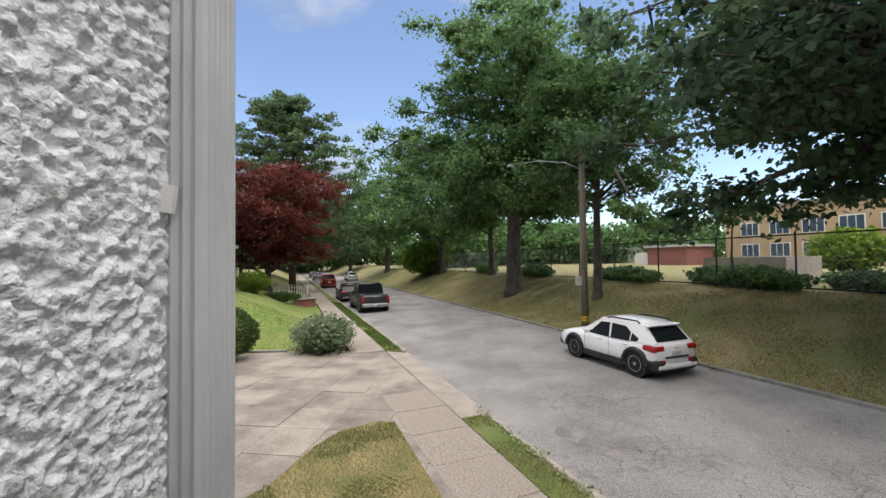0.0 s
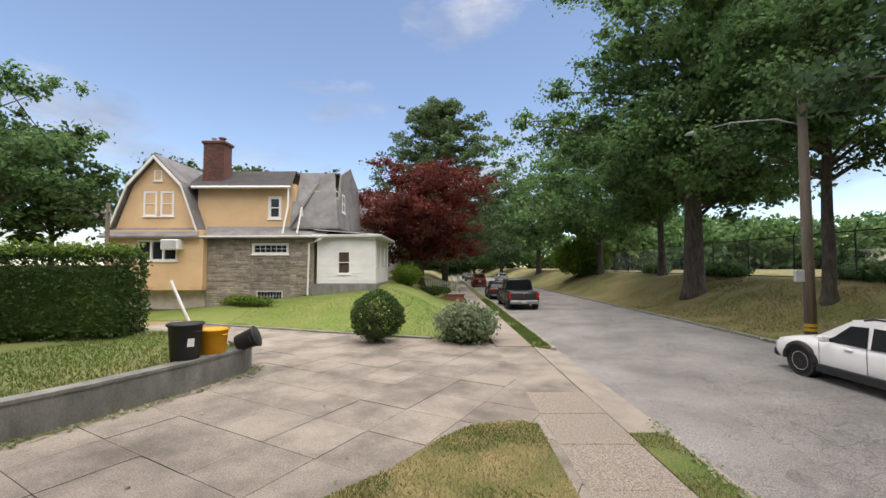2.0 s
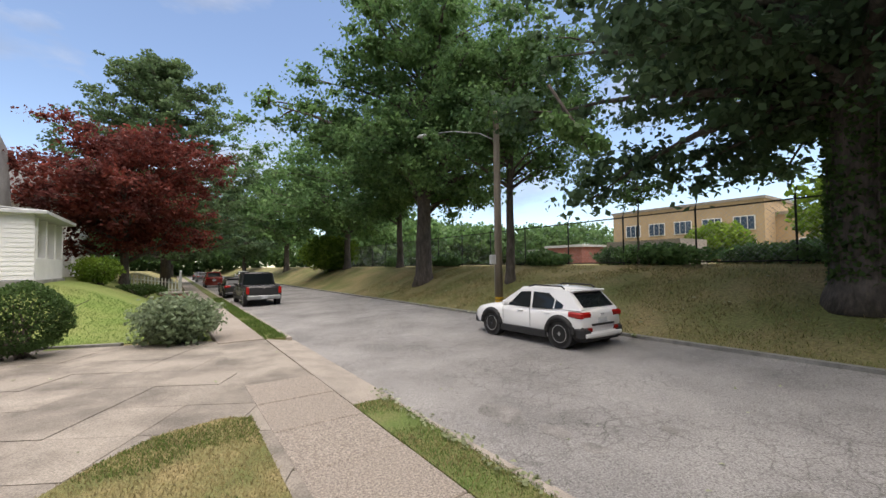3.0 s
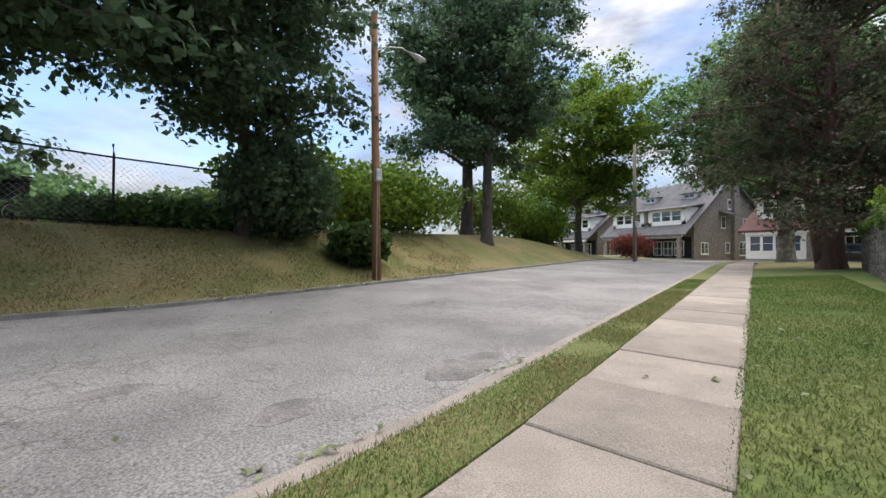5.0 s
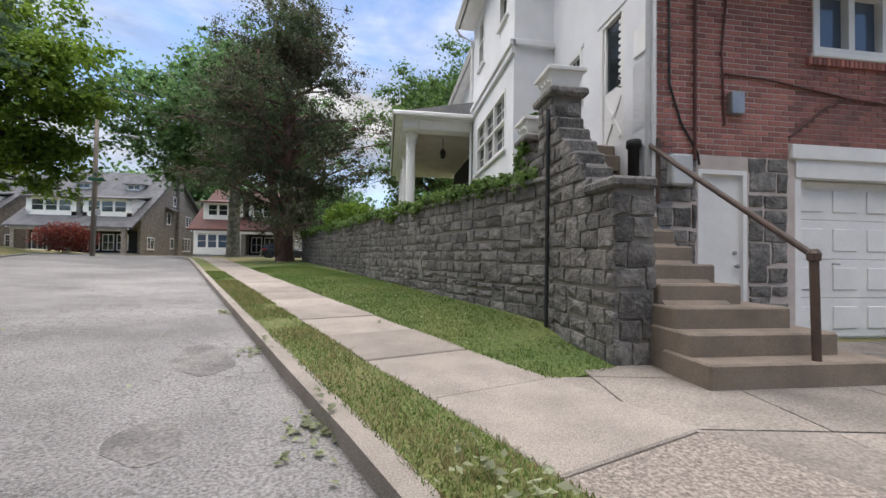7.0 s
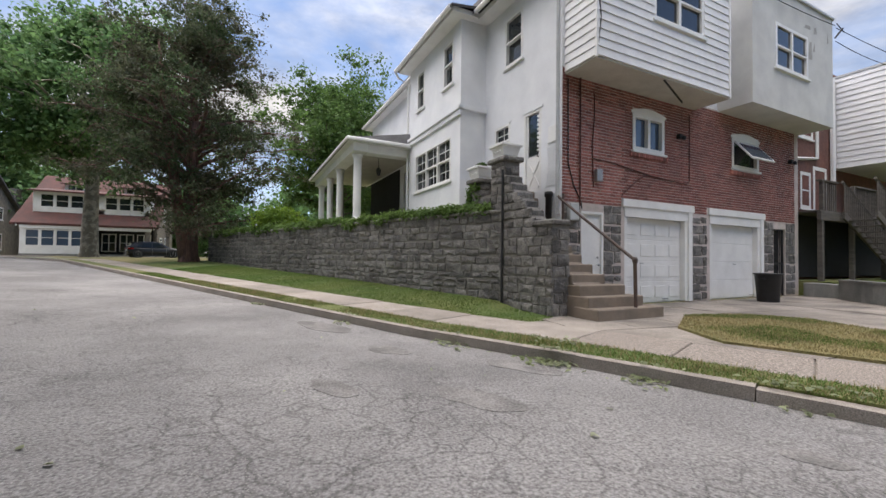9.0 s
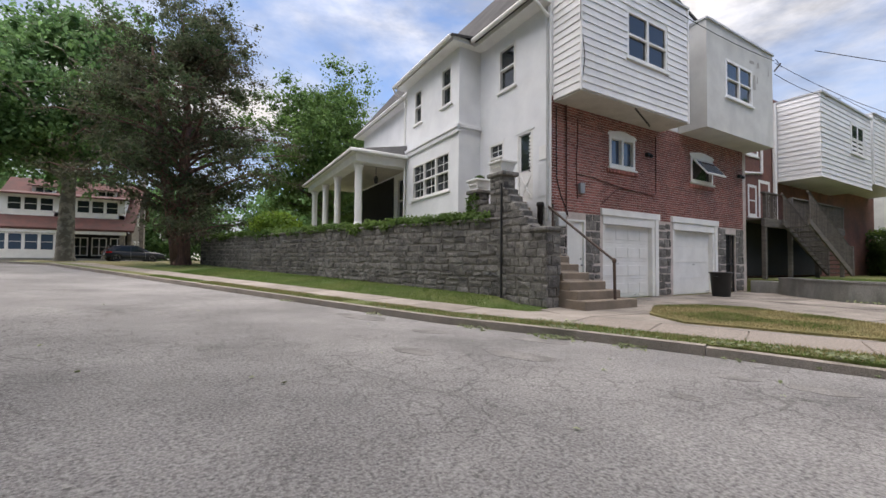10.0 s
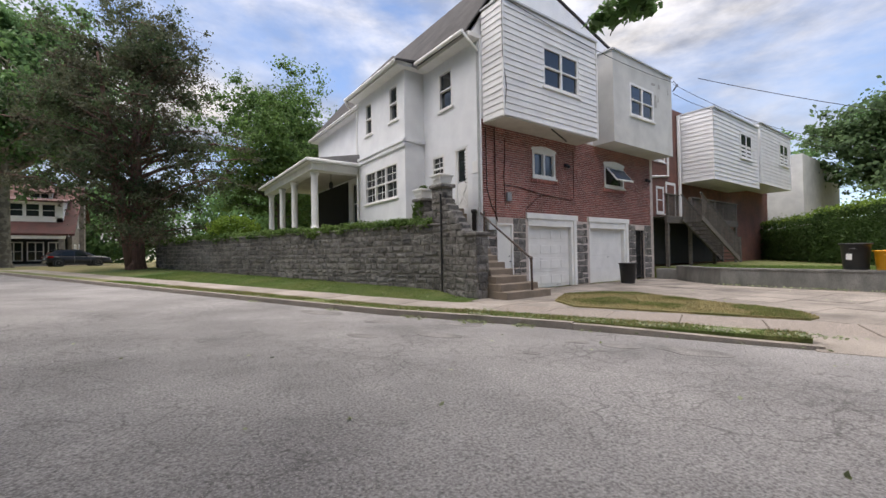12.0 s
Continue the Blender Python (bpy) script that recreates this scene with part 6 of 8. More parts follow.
        part("sill_trim", cbox(sx * hw - 0.03, sx * hw + 0.03, wr + 0.08, wb - wr - 0.08, g - 0.02, g + (0.17 if clad else 0.12), 0.02), M_CLAD, c)
        part("door_seam", box(sx * hw - 0.006, sx * hw + 0.004, wb * 0.385, wb * 0.389, g + 0.12, belt * 0.97), M_CARSEAM, c)
        part("door_seam", box(sx * hw - 0.006, sx * hw + 0.004, wb * 0.8, wb * 0.804, g + 0.12, belt * 0.93), M_CARSEAM, c)
        for yy in (wb * 0.12, wb * 0.5):
            part("door_handle", cbox(sx * hw * 0.98 - 0.03, sx * hw * 0.98 + 0.03, yy, yy + 0.2, belt * 0.87, belt * 0.9, 0.01), paint, c)
        part("tail_lamp", cbox(min(sx * hw * 0.965, sx * hw * 0.5), max(sx * hw * 0.965, sx * hw * 0.5), rear - 0.015, rear + 0.42, belt * 0.8, belt * 0.97, 0.04) if kind != "pickup" else cbox(min(sx * hw * 0.95, sx * hw * 0.78), max(sx * hw * 0.95, sx * hw * 0.78), rear - 0.03, rear + 0.15, belt * 0.62, belt * 0.97, 0.03), M_TAIL, c)
        part("head_lamp", cbox(min(sx * hw * 0.82, sx * hw * 0.5), max(sx * hw * 0.82, sx * hw * 0.5), front - 0.3, front - 0.02, belt * 0.6, belt * 0.74, 0.05), M_LENS, c)
        if clad:
            part("roof_rail", tube([(sx * hw * 0.72, 0.0, height + 0.0), (sx * hw * 0.72, 0.1, height + 0.06), (sx * hw * 0.73, wb * 0.4, height + 0.07), (sx * hw * 0.72, wb * 0.48, height + 0.02)], 0.022, 6), M_CLAD, c)
            part("bumper_corner", cbox(sx * hw * 0.75 - 0.18, sx * hw * 0.75 + 0.19, rear - 0.05, rear + 0.34, g + 0.02, g + 0.34, 0.07), M_CLAD, c)
            part("reflector", cbox(sx * hw * 0.62 - 0.07, sx * hw * 0.62 + 0.07, rear - 0.05, rear, g + 0.22, g + 0.32, 0.01), M_TAIL, c)
    chrome = M_METAL if kind == "pickup" else paint
    part("rear_bumper", cbox(-hw * 0.9, hw * 0.9, rear - 0.07, rear + 0.12, g + 0.06, g + (0.3 if kind == "pickup" else 0.22), 0.05), chrome, c)
    part("front_bumper", cbox(-hw * 0.8, hw * 0.8, front - 0.2, front + 0.06, g + 0.06, g + 0.28, 0.05), M_CLAD, c)
    part("number_plate", cbox(-0.16, 0.16, rear - 0.115, rear - 0.1, g + 0.12, g + 0.26, 0.004) if kind == "pickup" else cbox(-0.16, 0.16, rear - 0.03, rear - 0.0, belt * 0.66, belt * 0.8, 0.004), M_LENS, c)
    part("badge", revolve([(0.06, -0.01), (0.06, 0.01)], 12, (0, rear - 0.0, belt * 0.9)), M_METAL, c)
    if clad:
        part("bumper_skirt", cbox(-hw * 0.86, hw * 0.86, rear + 0.0, rear + 0.3, g - 0.02, g + 0.12, 0.04), M_CLAD, c)
        part("tailgate_step", cbox(-hw * 0.5, hw * 0.5, rear - 0.06, rear + 0.02, g + 0.36, g + 0.4, 0.01), M_CLAD, c)
    if kind != "pickup":
        part("rear_spoiler", cbox(-hw * 0.72, hw * 0.72, rear + 0.32, rear + 0.72, height * 0.95, height * 0.985, 0.015), paint, c)
        part("rear_wiper", tube([(0.0, rear + 0.1, belt * 1.06), (0.3, rear + 0.16, belt * 1.12)], 0.012, 5), M_CLAD, c)
        part("antenna_fin", prism([(0.35, height), (0.55, height), (0.38, height + 0.09)], -0.02, 0.02, "x"), paint, c)
    else:
        part("bed_cover", cbox(-hw * 0.88, hw * 0.88, rear + 0.1, wb * 0.25, belt - 0.01, belt + 0.03, 0.01), M_CLAD, c)
        part("tailgate_line", box(-hw * 0.75, hw * 0.75, rear - 0.012, rear + 0.0, g + 0.42, belt * 0.92), paint, c)
    return c


car("crossover_car", "white compact crossover with black wheel-arch cladding, parked", 5.7, 8.32, road_z(5.7, 9), M_CARWHITE, length=4.1, width=1.66, height=1.42, wb=2.52, wr=0.33)
car("pickup_truck", "dark grey crew-cab pickup truck parked at the kerb", 1.35, 27.4, road_z(1.3, 27), M_CARBLACK, length=5.6, width=1.98, height=1.88, wb=3.7, wr=0.39, kind="pickup", clad=False)
car("parked_car", "black hatchback parked ahead of the pickup", 1.0, 35.5, road_z(1, 35), M_CARBLACK, "cars parked along the street", clad=False)
car("parked_car", "red sport utility parked by the kerb", 1.0, 55.0, road_z(1, 55), M_CARRED, "cars parked along the street", height=1.75, clad=False)
car("parked_car", "white car parked on the far side", 6.2, 70.0, road_z(6, 70), M_CARWHITE, "cars parked along the street", clad=False)
car("parked_car", "grey car parked far up the street", 1.2, 78.0, road_z(1, 78), M_CARGREY, "cars parked along the street", clad=False)
car("parked_car", "dark car parked far up the street", 1.2, 90.0, road_z(1, 90), M_CARBLACK, "cars parked along the street", clad=False)
car("parked_car", "dark car parked near the corner house", -7.2, -40.6, 0.78, M_CARBLACK, "cars at the cross street", heading=90, clad=False)
car("field_van", "white van parked beyond the fence", 24.0, -2.5, 2.1, M_CARWHITE, "vehicles beyond the fence", heading=60, height=1.9, clad=False)
car("field_car", "red pickup parked beyond the fence", 26.0, -8.5, 2.1, M_CARRED, "vehicles beyond the fence", heading=70, length=5.2, height=1.7, wb=3.3, kind="pickup", clad=False)

# ---- poles, fence and the school ----
def lamp_pole(u, s, h, r, material, arm, label, lean=(0, 0), band=False, box_h=2.2, arm_dir=(-1, 0.2)):
    x, y, z = at_us(u, s)
    p = thing("street_lamp", label, "street lamp", "street lamps", m=pose(x, y, z - 0.1))
    part("pole", tube([(0, 0, -0.3), (lean[0] * 0.5, lean[1] * 0.5, h * 0.5), (lean[0], lean[1], h)], [r, r * 0.9, r * 0.72], 14), material, p, flat=False)
    if arm:
        zt = h - 1.0
        ax, ay = arm_dir[0] * arm, arm_dir[1] * arm
        part("arm", tube([(lean[0], lean[1], zt - 0.35), (lean[0] + ax * 0.25, lean[1] + ay * 0.25, zt + 0.1), (lean[0] + ax * 0.7, lean[1] + ay * 0.7, zt + 0.42), (lean[0] + ax, lean[1] + ay, zt + 0.45)], 0.03, 7), M_METAL, p, flat=False)
        hx, hy = lean[0] + ax, lean[1] + ay
        a = math.atan2(ay, ax)
        head = part("lamp_head", moved(loft([[(t_, math.cos(q) * w_, math.sin(q) * w_ * 0.5) for q in [2 * math.pi * k / 10 for k in range(10)]] for t_, w_ in ((-0.15, 0.05), (0.1, 0.1), (0.4, 0.16), (0.7, 0.14), (0.85, 0.05))]), pose(hx, hy, zt + 0.45, 0, 0, math.degrees(a))), M_TRIM_GREY, p, flat=False)
        part("lens", moved(revolve([(0.05, -0.14), (0.12, -0.06), (0.13, 0.0)], 12), pose(hx + math.cos(a) * 0.45, hy + math.sin(a) * 0.45, zt + 0.42)), M_LENS, head)
    part("service_box", moved(cbox(-0.12, 0.12, -0.1, 0.1, -0.2, 0.2, 0.02), pose(lean[0] * 0.3 - r - 0.08, lean[1] * 0.3, box_h)), M_TRIM_GREY, p)
    part("conduit", tube([(-r * 0.9, 0.05, 0), (-r * 0.85, 0.05, box_h)], 0.02, 6), M_METAL, p)
    if band:
        for k in range(2):
            part("reflector_band", revolve([(r * 1.03, 0.4 + k * 0.14), (r * 1.03, 0.5 + k * 0.14)], 14), mat("yellow_band", (0.6, 0.36, 0.03), rough=0.5, bump=0), p)
    return p


lamp_pole(8.35, 14.4, 8.6, 0.17, M_POLE, 3.1, "weathered wooden pole with a long street-lamp arm", band=True, arm_dir=(-0.75, 0.65))
lamp_pole(8.8, -6.3, 9.2, 0.15, M_POLE_NEW, 1.9, "leaning wooden pole with an orange lower shaft and lamp", lean=(0.25, 0.1), box_h=3.6, arm_dir=(0.45, -0.9))
lamp_pole(7.9, -30.0, 9.0, 0.15, M_POLE, 1.6, "grey wooden pole with a lamp at the corner", box_h=3.0, arm_dir=(-0.6, -0.8))
sign = thing("street_sign", "green street-name signs on the corner pole", "sign", m=pose(*at_us(7.9, -29.8)))
for z, a in ((5.0, 20), (5.3, 110)):
    part("sign_plate", moved(cbox(-0.4, 0.4, -0.01, 0.01, -0.1, 0.1, 0.01), pose(-0.1, 0, z, 0, 0, a)), mat("sign_green", (0.02, 0.12, 0.07), rough=0.5, bump=0), sign)
    part("sign_band", moved(box(-0.3, 0.3, -0.014, -0.011, -0.03, 0.03), pose(-0.1, 0, z, 0, 0, a)), M_WHITE, sign)
chain = thing("chain_link_fence", "tall galvanised chain-link fence along the field", "fence")
for k in range(25):
    s = -12 + k * 3.0
    x, y, z = at_us(13.6, s)
    part("post", tube([(x, y, z - 0.2), (x, y, z + 2.1), (x + 0.0, y, z + 2.15), (x + 0.16, y + 0.06, z + 2.5)], 0.035, 6), M_IRON, chain)
for h in (2.1, 0.1):
    part("rail", tube([(*st(13.6, -12 + k * 3.0), ground_z(13.6, -12 + k * 3) + h) for k in range(25)], 0.03, 6), M_IRON, chain)
wires = []
for k in range(0, 420):
    s = -12 + k * 0.17
    a, b = (s, 0.1), (s + 2.0, 2.1)
    for q0, q1 in ((a, b), ((s + 2.0, 0.1), (s, 2.1))):
        wires.append(tube([(*st(13.6, q0[0]), ground_z(13.6, q0[0]) + q0[1]), (*st(13.6, q1[0]), ground_z(13.6, q1[0]) + q1[1])], 0.004, 3, cap=False))
mesh_ob = part("wire_mesh", join(*wires), M_METAL, chain)
M_SCHOOL = mat("buff_brick", (0.5, 0.36, 0.22), (0.44, 0.32, 0.2), rough=0.9, scale=0.4, fine=8, bump=0.1)
school = thing("school_building", "buff brick school with rows of white windows", "building")
for x0, x1, y0, y1, h in ((62, 74, 22, 44, 8.5), (66, 80, 8, 22, 6.5)):
    part("wall", local(box(x0, x1, y0, y1, 1.0, 2 + h)), M_SCHOOL, school)
    part("parapet", local(box(x0 - 0.2, x1 + 0.2, y0 - 0.2, y1 + 0.2, 2 + h, 2.4 + h)), M_CONCRETE, school)
    for j in range(int(h // 3.2)):
        for k in range(int((y1 - y0) // 4)):
            w = part("window", local(box(x0 - 0.12, x0, y0 + 1 + k * 4, y0 + 3.6 + k * 4, 3.2 + j * 3.2, 5.2 + j * 3.2)), M_WHITE, school)
            for q in range(3):
                part("pane", local(box(x0 - 0.16, x0 - 0.12, y0 + 1.12 + k * 4 + q * 0.82, y0 + 1.82 + k * 4 + q * 0.82, 3.32 + j * 3.2, 5.08 + j * 3.2)), M_GLASS_BLUE, w)
low = thing("low_building", "low red brick outbuilding across the field", "building")
part("wall", local(box(55, 61, 45.5, 53, 1.0, 5.0)), M_BRICK, low)
part("roof", local(box(54.6, 61.4, 45.1, 53.4, 5.0, 5.4)), M_TRIM_GREY, low)
part("annex", local(box(56, 61, 53, 56, 1.0, 4.2)), M_WHITE, low)
far_row = thing("low_building", "long white low building far across the field", "building")
part("wall", local(box(70, 76, 70, 130, 1.0, 5.2)), M_WHITE, far_row)
part("roof", local(box(69.5, 76.5, 69.5, 130.5, 5.2, 5.6)), M_TRIM_GREY, far_row)
for k in range(14):
    part("window", local(box(69.9, 70, 72 + k * 4, 74 + k * 4, 3, 4.5)), M_GLASS_BLUE, far_row)
tractor = thing("tractor", "small tractor with a cab and red loader beyond the fence", "tractor", m=STREET @ pose(21.5, 2.2, 2.1))
part("cab", join(box(-0.7, 0.7, -0.7, 0.7, 1.9, 2.1), *[tube([(a * 0.65, b * 0.6, 0.8), (a * 0.65, b * 0.6, 1.95)], 0.05, 5) for a in (-1, 1) for b in (-1, 1)]), M_IRON, tractor)
part("glass", box(-0.6, 0.6, -0.55, 0.55, 0.8, 1.88), M_CARGLASS, tractor)
part("bonnet", cbox(-0.45, 0.45, 0.6, 2.2, 0.5, 1.1, 0.08), M_CARRED, tractor)
part("bucket", prism([(2.6, 0.1), (3.4, 0.1), (3.5, 0.3), (2.8, 0.7)], -0.9, 0.9, "x"), M_CARRED, tractor)
part("loader_arm", join(tube([(-0.6, 0.6, 1.1), (-0.6, 2.7, 0.5)], 0.07, 6), tube([(0.6, 0.6, 1.1), (0.6, 2.7, 0.5)], 0.07, 6)), M_CARRED, tractor)
for a in (-1, 1):
    for yy, r in ((-0.3, 0.6), (1.7, 0.4)):
        wheel(tractor, a * 0.8, yy, r, a, 0.35)
dump = solid("skip_bin", box(-1.4, 1.4, -2.0, 2.0, 0, 1.3), M_MORTAR, "rust-brown skip bin beyond the fence", "bin", m=STREET @ pose(19, 13.5, 2.0))

# ---- houses across the cross street ----
def end_window(parent, m, x, y0, y1, z0, z1, **kw):
    """A window in the west gable of a house across the street."""
    return window(parent, m @ pose(x, 0, 0, 0, 0, 90), y0, y1, z0, z1, **kw)


def corner_house(x, y, w, d, ridge, wallm, roofm, trimm, label, left, right, wing=False):
    """A twin house facing north: a long roof sweeping down over the porches, wide shed dormers with pale cheeks,
    a small attic dormer over each, and a porch or sunroom below. Local x runs west from the east end, -y is north."""
    h = thing("corner_house", label, "house", "houses across the cross street")
    m = pose(x, y, 0.85, 0, 0, 180)
    yr, eave = d * 0.48, 3.3
    k_slope = (ridge - eave) / (yr + 2.6)
    roof_at = lambda v: eave + (v + 2.6) * k_slope
    part("body", moved(box(0.3, w - 0.3, 0.3, d - 0.3, -0.3, 5.8), m), wallm, h)
    part("roof", moved(join(slope([(-0.5, -2.6, eave), (w + 0.5, -2.6, eave), (w + 0.5, yr, ridge), (-0.5, yr, ridge)], 0.22), slope([(-0.5, yr, ridge), (w + 0.5, yr, ridge), (w + 0.5, d + 0.4, 5.6), (-0.5, d + 0.4, 5.6)], 0.22)), m), roofm, h)
    for gx in (0.0, w - 0.3):
        part("gable", moved(prism([(0.0, -0.3), (d, -0.3), (d, 5.5), (yr, ridge - 0.3), (0.0, roof_at(0.0) - 0.3)], gx, gx + 0.3, "x"), m), wallm, h)
        part("bargeboard", moved(prism([(-2.6, eave - 0.34), (yr, ridge - 0.34), (yr, ridge - 0.1), (-2.6, eave - 0.1)], gx + (0.3 if gx else -0.06), gx + (0.42 if gx else 0.06), "x"), m), M_WHITE, h)
    for side, (a, b) in enumerate(((0.6, w / 2 - 0.35), (w / 2 + 0.35, w - 0.6))):
        yd = -0.9
        zb, zt = roof_at(yd) - 0.1, roof_at(yd) + 2.25
        yb = (zt + 0.6 - eave) / k_slope - 1.6
        dm = part("dormer", moved(join(prism([(yd + 0.1, zb), (yb, zt + 0.2), (yd + 0.1, zt)], a, a + 0.2, "x"), prism([(yd + 0.1, zb), (yb, zt + 0.2), (yd + 0.1, zt)], b - 0.2, b, "x"), box(a, b, yd, yd + 0.1, zb, zb + 0.55), box(a, b, yd, yd + 0.1, zt - 0.3, zt), box(a, a + 0.5, yd, yd + 0.1, zb, zt), box(b - 0.5, b, yd, yd + 0.1, zb, zt)), m), trimm, h, "wide shed dormer with pale cheeks")
        part("dormer_roof", moved(slope([(a - 0.35, yd - 0.5, zt - 0.02), (b + 0.35, yd - 0.5, zt - 0.02), (b + 0.35, yb + 0.6, zt + 0.95), (a - 0.35, yb + 0.6, zt + 0.95)], 0.16), m), roofm, dm)
        n = 3
        ww = (b - a - 1.0) / n
        for k in range(n):
            window(h, m @ pose(0, yd, 0), a + 0.5 + k * ww, a + 0.5 + (k + 1) * ww, zb + 0.55, zt - 0.3, fr=0.13, depth=0.05, sill=False)
        ca, cb, ya = (a + b) / 2 - 0.95, (a + b) / 2 + 0.95, yr * 0.52
        za = roof_at(ya)
        ad = part("attic_dormer", moved(join(box(ca, cb, ya, yr, za - 0.2, za + 0.12), box(ca, ca + 0.22, ya, yr, za, za + 0.85), box(cb - 0.22, cb, ya, yr, za, za + 0.85), box(ca, cb, ya, ya + 0.1, za + 0.7, za + 0.85)), m), trimm, h)
        part("attic_roof", moved(slope([(ca - 0.3, ya - 0.4, za + 0.82), (cb + 0.3, ya - 0.4, za + 0.82), (cb + 0.3, yr + 0.1, za + 1.3), (ca - 0.3, yr + 0.1, za + 1.3)], 0.12), m), roofm, ad)
        for k in range(2):
            window(h, m @ pose(0, ya + 0.05, 0), ca + 0.22 + k * 0.73, ca + 0.22 + (k + 1) * 0.73, za + 0.12, za + 0.7, mid=False, fr=0.06, depth=0.05, sill=False)
        # porch or glazed sunroom under the sweep of the roof
        p0, p1 = (0.2, w / 2) if side == 0 else (w / 2, w - 0.2)
        part("porch_floor", moved(box(p0, p1, -2.5, 0.0, -0.3, 0.2), m), M_CONC_GREY, h)
        part("porch_beam", moved(cbox(p0, p1, -2.55, -2.2, 2.75, 3.2, 0.03), m), wallm if wing else trimm, h)
        if (left, right)[1 - side] == "sunroom":
            part("sunroom_wall", moved(join(box(p0, p1, -2.4, -2.3, 0.2, 0.95), box(p0, p0 + 0.35, -2.4, -2.3, 0.95, 2.75), box(p1 - 0.35, p1, -2.4, -2.3, 0.95, 2.75)), m), M_WHITE, h)
            ww = (p1 - p0 - 0.7) / 4
            for k in range(4):
                window(h, m @ pose(0, -2.4, 0), p0 + 0.35 + k * ww, p0 + 0.35 + (k + 1) * ww, 0.95, 2.72, fr=0.12, depth=0.05, sill=False, glass=M_GLASS_BLUE)
        else:
            # near-black sheet on the wall paints in the porch's shade
            part("porch_shade", moved(box(p0 + 0.2, p1 - 0.2, -0.03, 0.0, 0.2, 3.0), m), M_DARK, h)
            for k in range(3):
                window(h, m @ pose(0, -0.12, 0), p0 + 0.5 + k * 1.6, p0 + 1.8 + k * 1.6, 0.5, 2.5, cols=2, fr=0.09, depth=0.04, sill=False)
            for q in (p0 + 0.1, p1 - 0.55):
                part("porch_post", moved(cbox(q, q + 0.45, -2.5, -2.05, 0.2, 2.75, 0.03), m), wallm, h)
    # west gable: windows with white frames, and a chimney stack
    for y0, y1, z0, z1, c in ((1.4, 3.0, 0.7, 2.3, 2), (d * 0.42, d * 0.42 + 1.0, 0.9, 2.4, 1), (d * 0.62, d * 0.62 + 2.6, 0.6, 2.6, 3), (d * 0.36, d * 0.36 + 1.0, 4.3, 6.0, 1), (d * 0.56, d * 0.56 + 0.9, 4.2, 5.9, 1), (d * 0.68, d * 0.68 + 1.7, 4.3, 5.9, 2), (yr - 0.45, yr + 0.45, 7.0, 8.4, 1)):
        window(h, m @ pose(w + 0.02, 0, 0, 0, 0, 90), y0, y1, z0, z1, cols=c, fr=0.13, depth=0.02, bars=1)
    ch = part("chimney", moved(cbox(w - 0.2, w + 0.45, yr + 0.4, yr + 1.6, -0.3, ridge + 0.7, 0.03), m), wallm, h)
    part("chimney_cap", moved(cbox(w - 0.28, w + 0.53, yr + 0.32, yr + 1.68, ridge + 0.7, ridge + 0.9, 0.03), m), M_CONC_GREY, ch)
    if wing:
        part("rear_wing", moved(join(box(w * 0.5, w + 0.02, d - 0.5, d + 4.5, -0.3, 8.6), box(w * 0.5 - 0.2, w + 0.2, d - 0.5, d + 4.7, 5.9, 6.15), box(w * 0.5 - 0.1, w + 0.12, d - 0.5, d + 4.6, 8.6, 8.8)), m), wallm, h)
        for z0 in (0.8, 3.9, 6.7):
            window(h, m @ pose(w + 0.04, 0, 0, 0, 0, 90), d + 1.0, d + 2.6, z0, z0 + 1.5, cols=2, fr=0.13, depth=0.02)
        for y0, z0 in ((yr - 2.2, 6.3),):
            part("window_hood", moved(slope([(w + 0.0, y0 - 0.3, z0 + 0.4), (w + 0.9, y0 - 0.3, z0), (w + 0.9, y0 + 2.2, z0), (w + 0.0, y0 + 2.2, z0 + 0.4)], 0.12), m), roofm, h)
    return h


M_ROOF_RED = mat("red_shingles", (0.1, 0.036, 0.03), (0.065, 0.03, 0.026), rough=0.85, scale=1.2, fine=14, bump=0.3)
M_STONE_PALE = mat("pale_rubble", (0.25, 0.22, 0.19), (0.15, 0.135, 0.12), rough=0.9, scale=2.6, fine=7, bump=0.4, var=0.25)
corner_house(46.5, -50, 12.6, 16.5, 11.6, M_STONE_PALE, M_ROOF_GREY, M_WHITE, "stone corner house with grey roof and white dormers", "porch", "porch", wing=True)
corner_house(62.5, -50, 12.6, 15, 10.8, M_STONE_PALE, M_ROOF_GREY, M_WHITE, "stone twin house with white-cheeked dormers beyond", "porch", "porch")
corner_house(26.9, -50, 11.2, 11, 9.3, M_STONE_PALE, M_ROOF_RED, M_WHITE, "red-roofed twin house with porch and glazed sunroom", "porch", "sunroom")
shrub("red_shrub", "dark red shrub in front of the corner house", *at_us(13.5, -47), 2.6, 2.2, 1.5, 5000, 0.2, L_RED, 301, inner=0.4)
far_pave = structure("pavement_far", prism([(-60, -46.6), (110, -46.6), (110, -44.8), (-60, -44.8)], 0.6, 0.86), M_CONCRETE, "pale pavement across the cross street", "pavement")

# ---- rear yard, hedge, deck and the next houses ----
yard_pts = [(-10.3, 1.3), (-9.2, 2.4), (-8.35, 3.7), (-8.1, 5.2), (-8.05, 7.0), (-8.15, 8.6), (-8.5, 9.2), (-9.3, 9.5)]


def offset(pts, d):
    out = []
    for i, p in enumerate(pts):
        a, b = pts[max(0, i - 1)], pts[min(len(pts) - 1, i + 1)]
        t = Vector((b[0] - a[0], b[1] - a[1])).normalized()
        out.append((p[0] + t.y * d, p[1] - t.x * d))
    return out


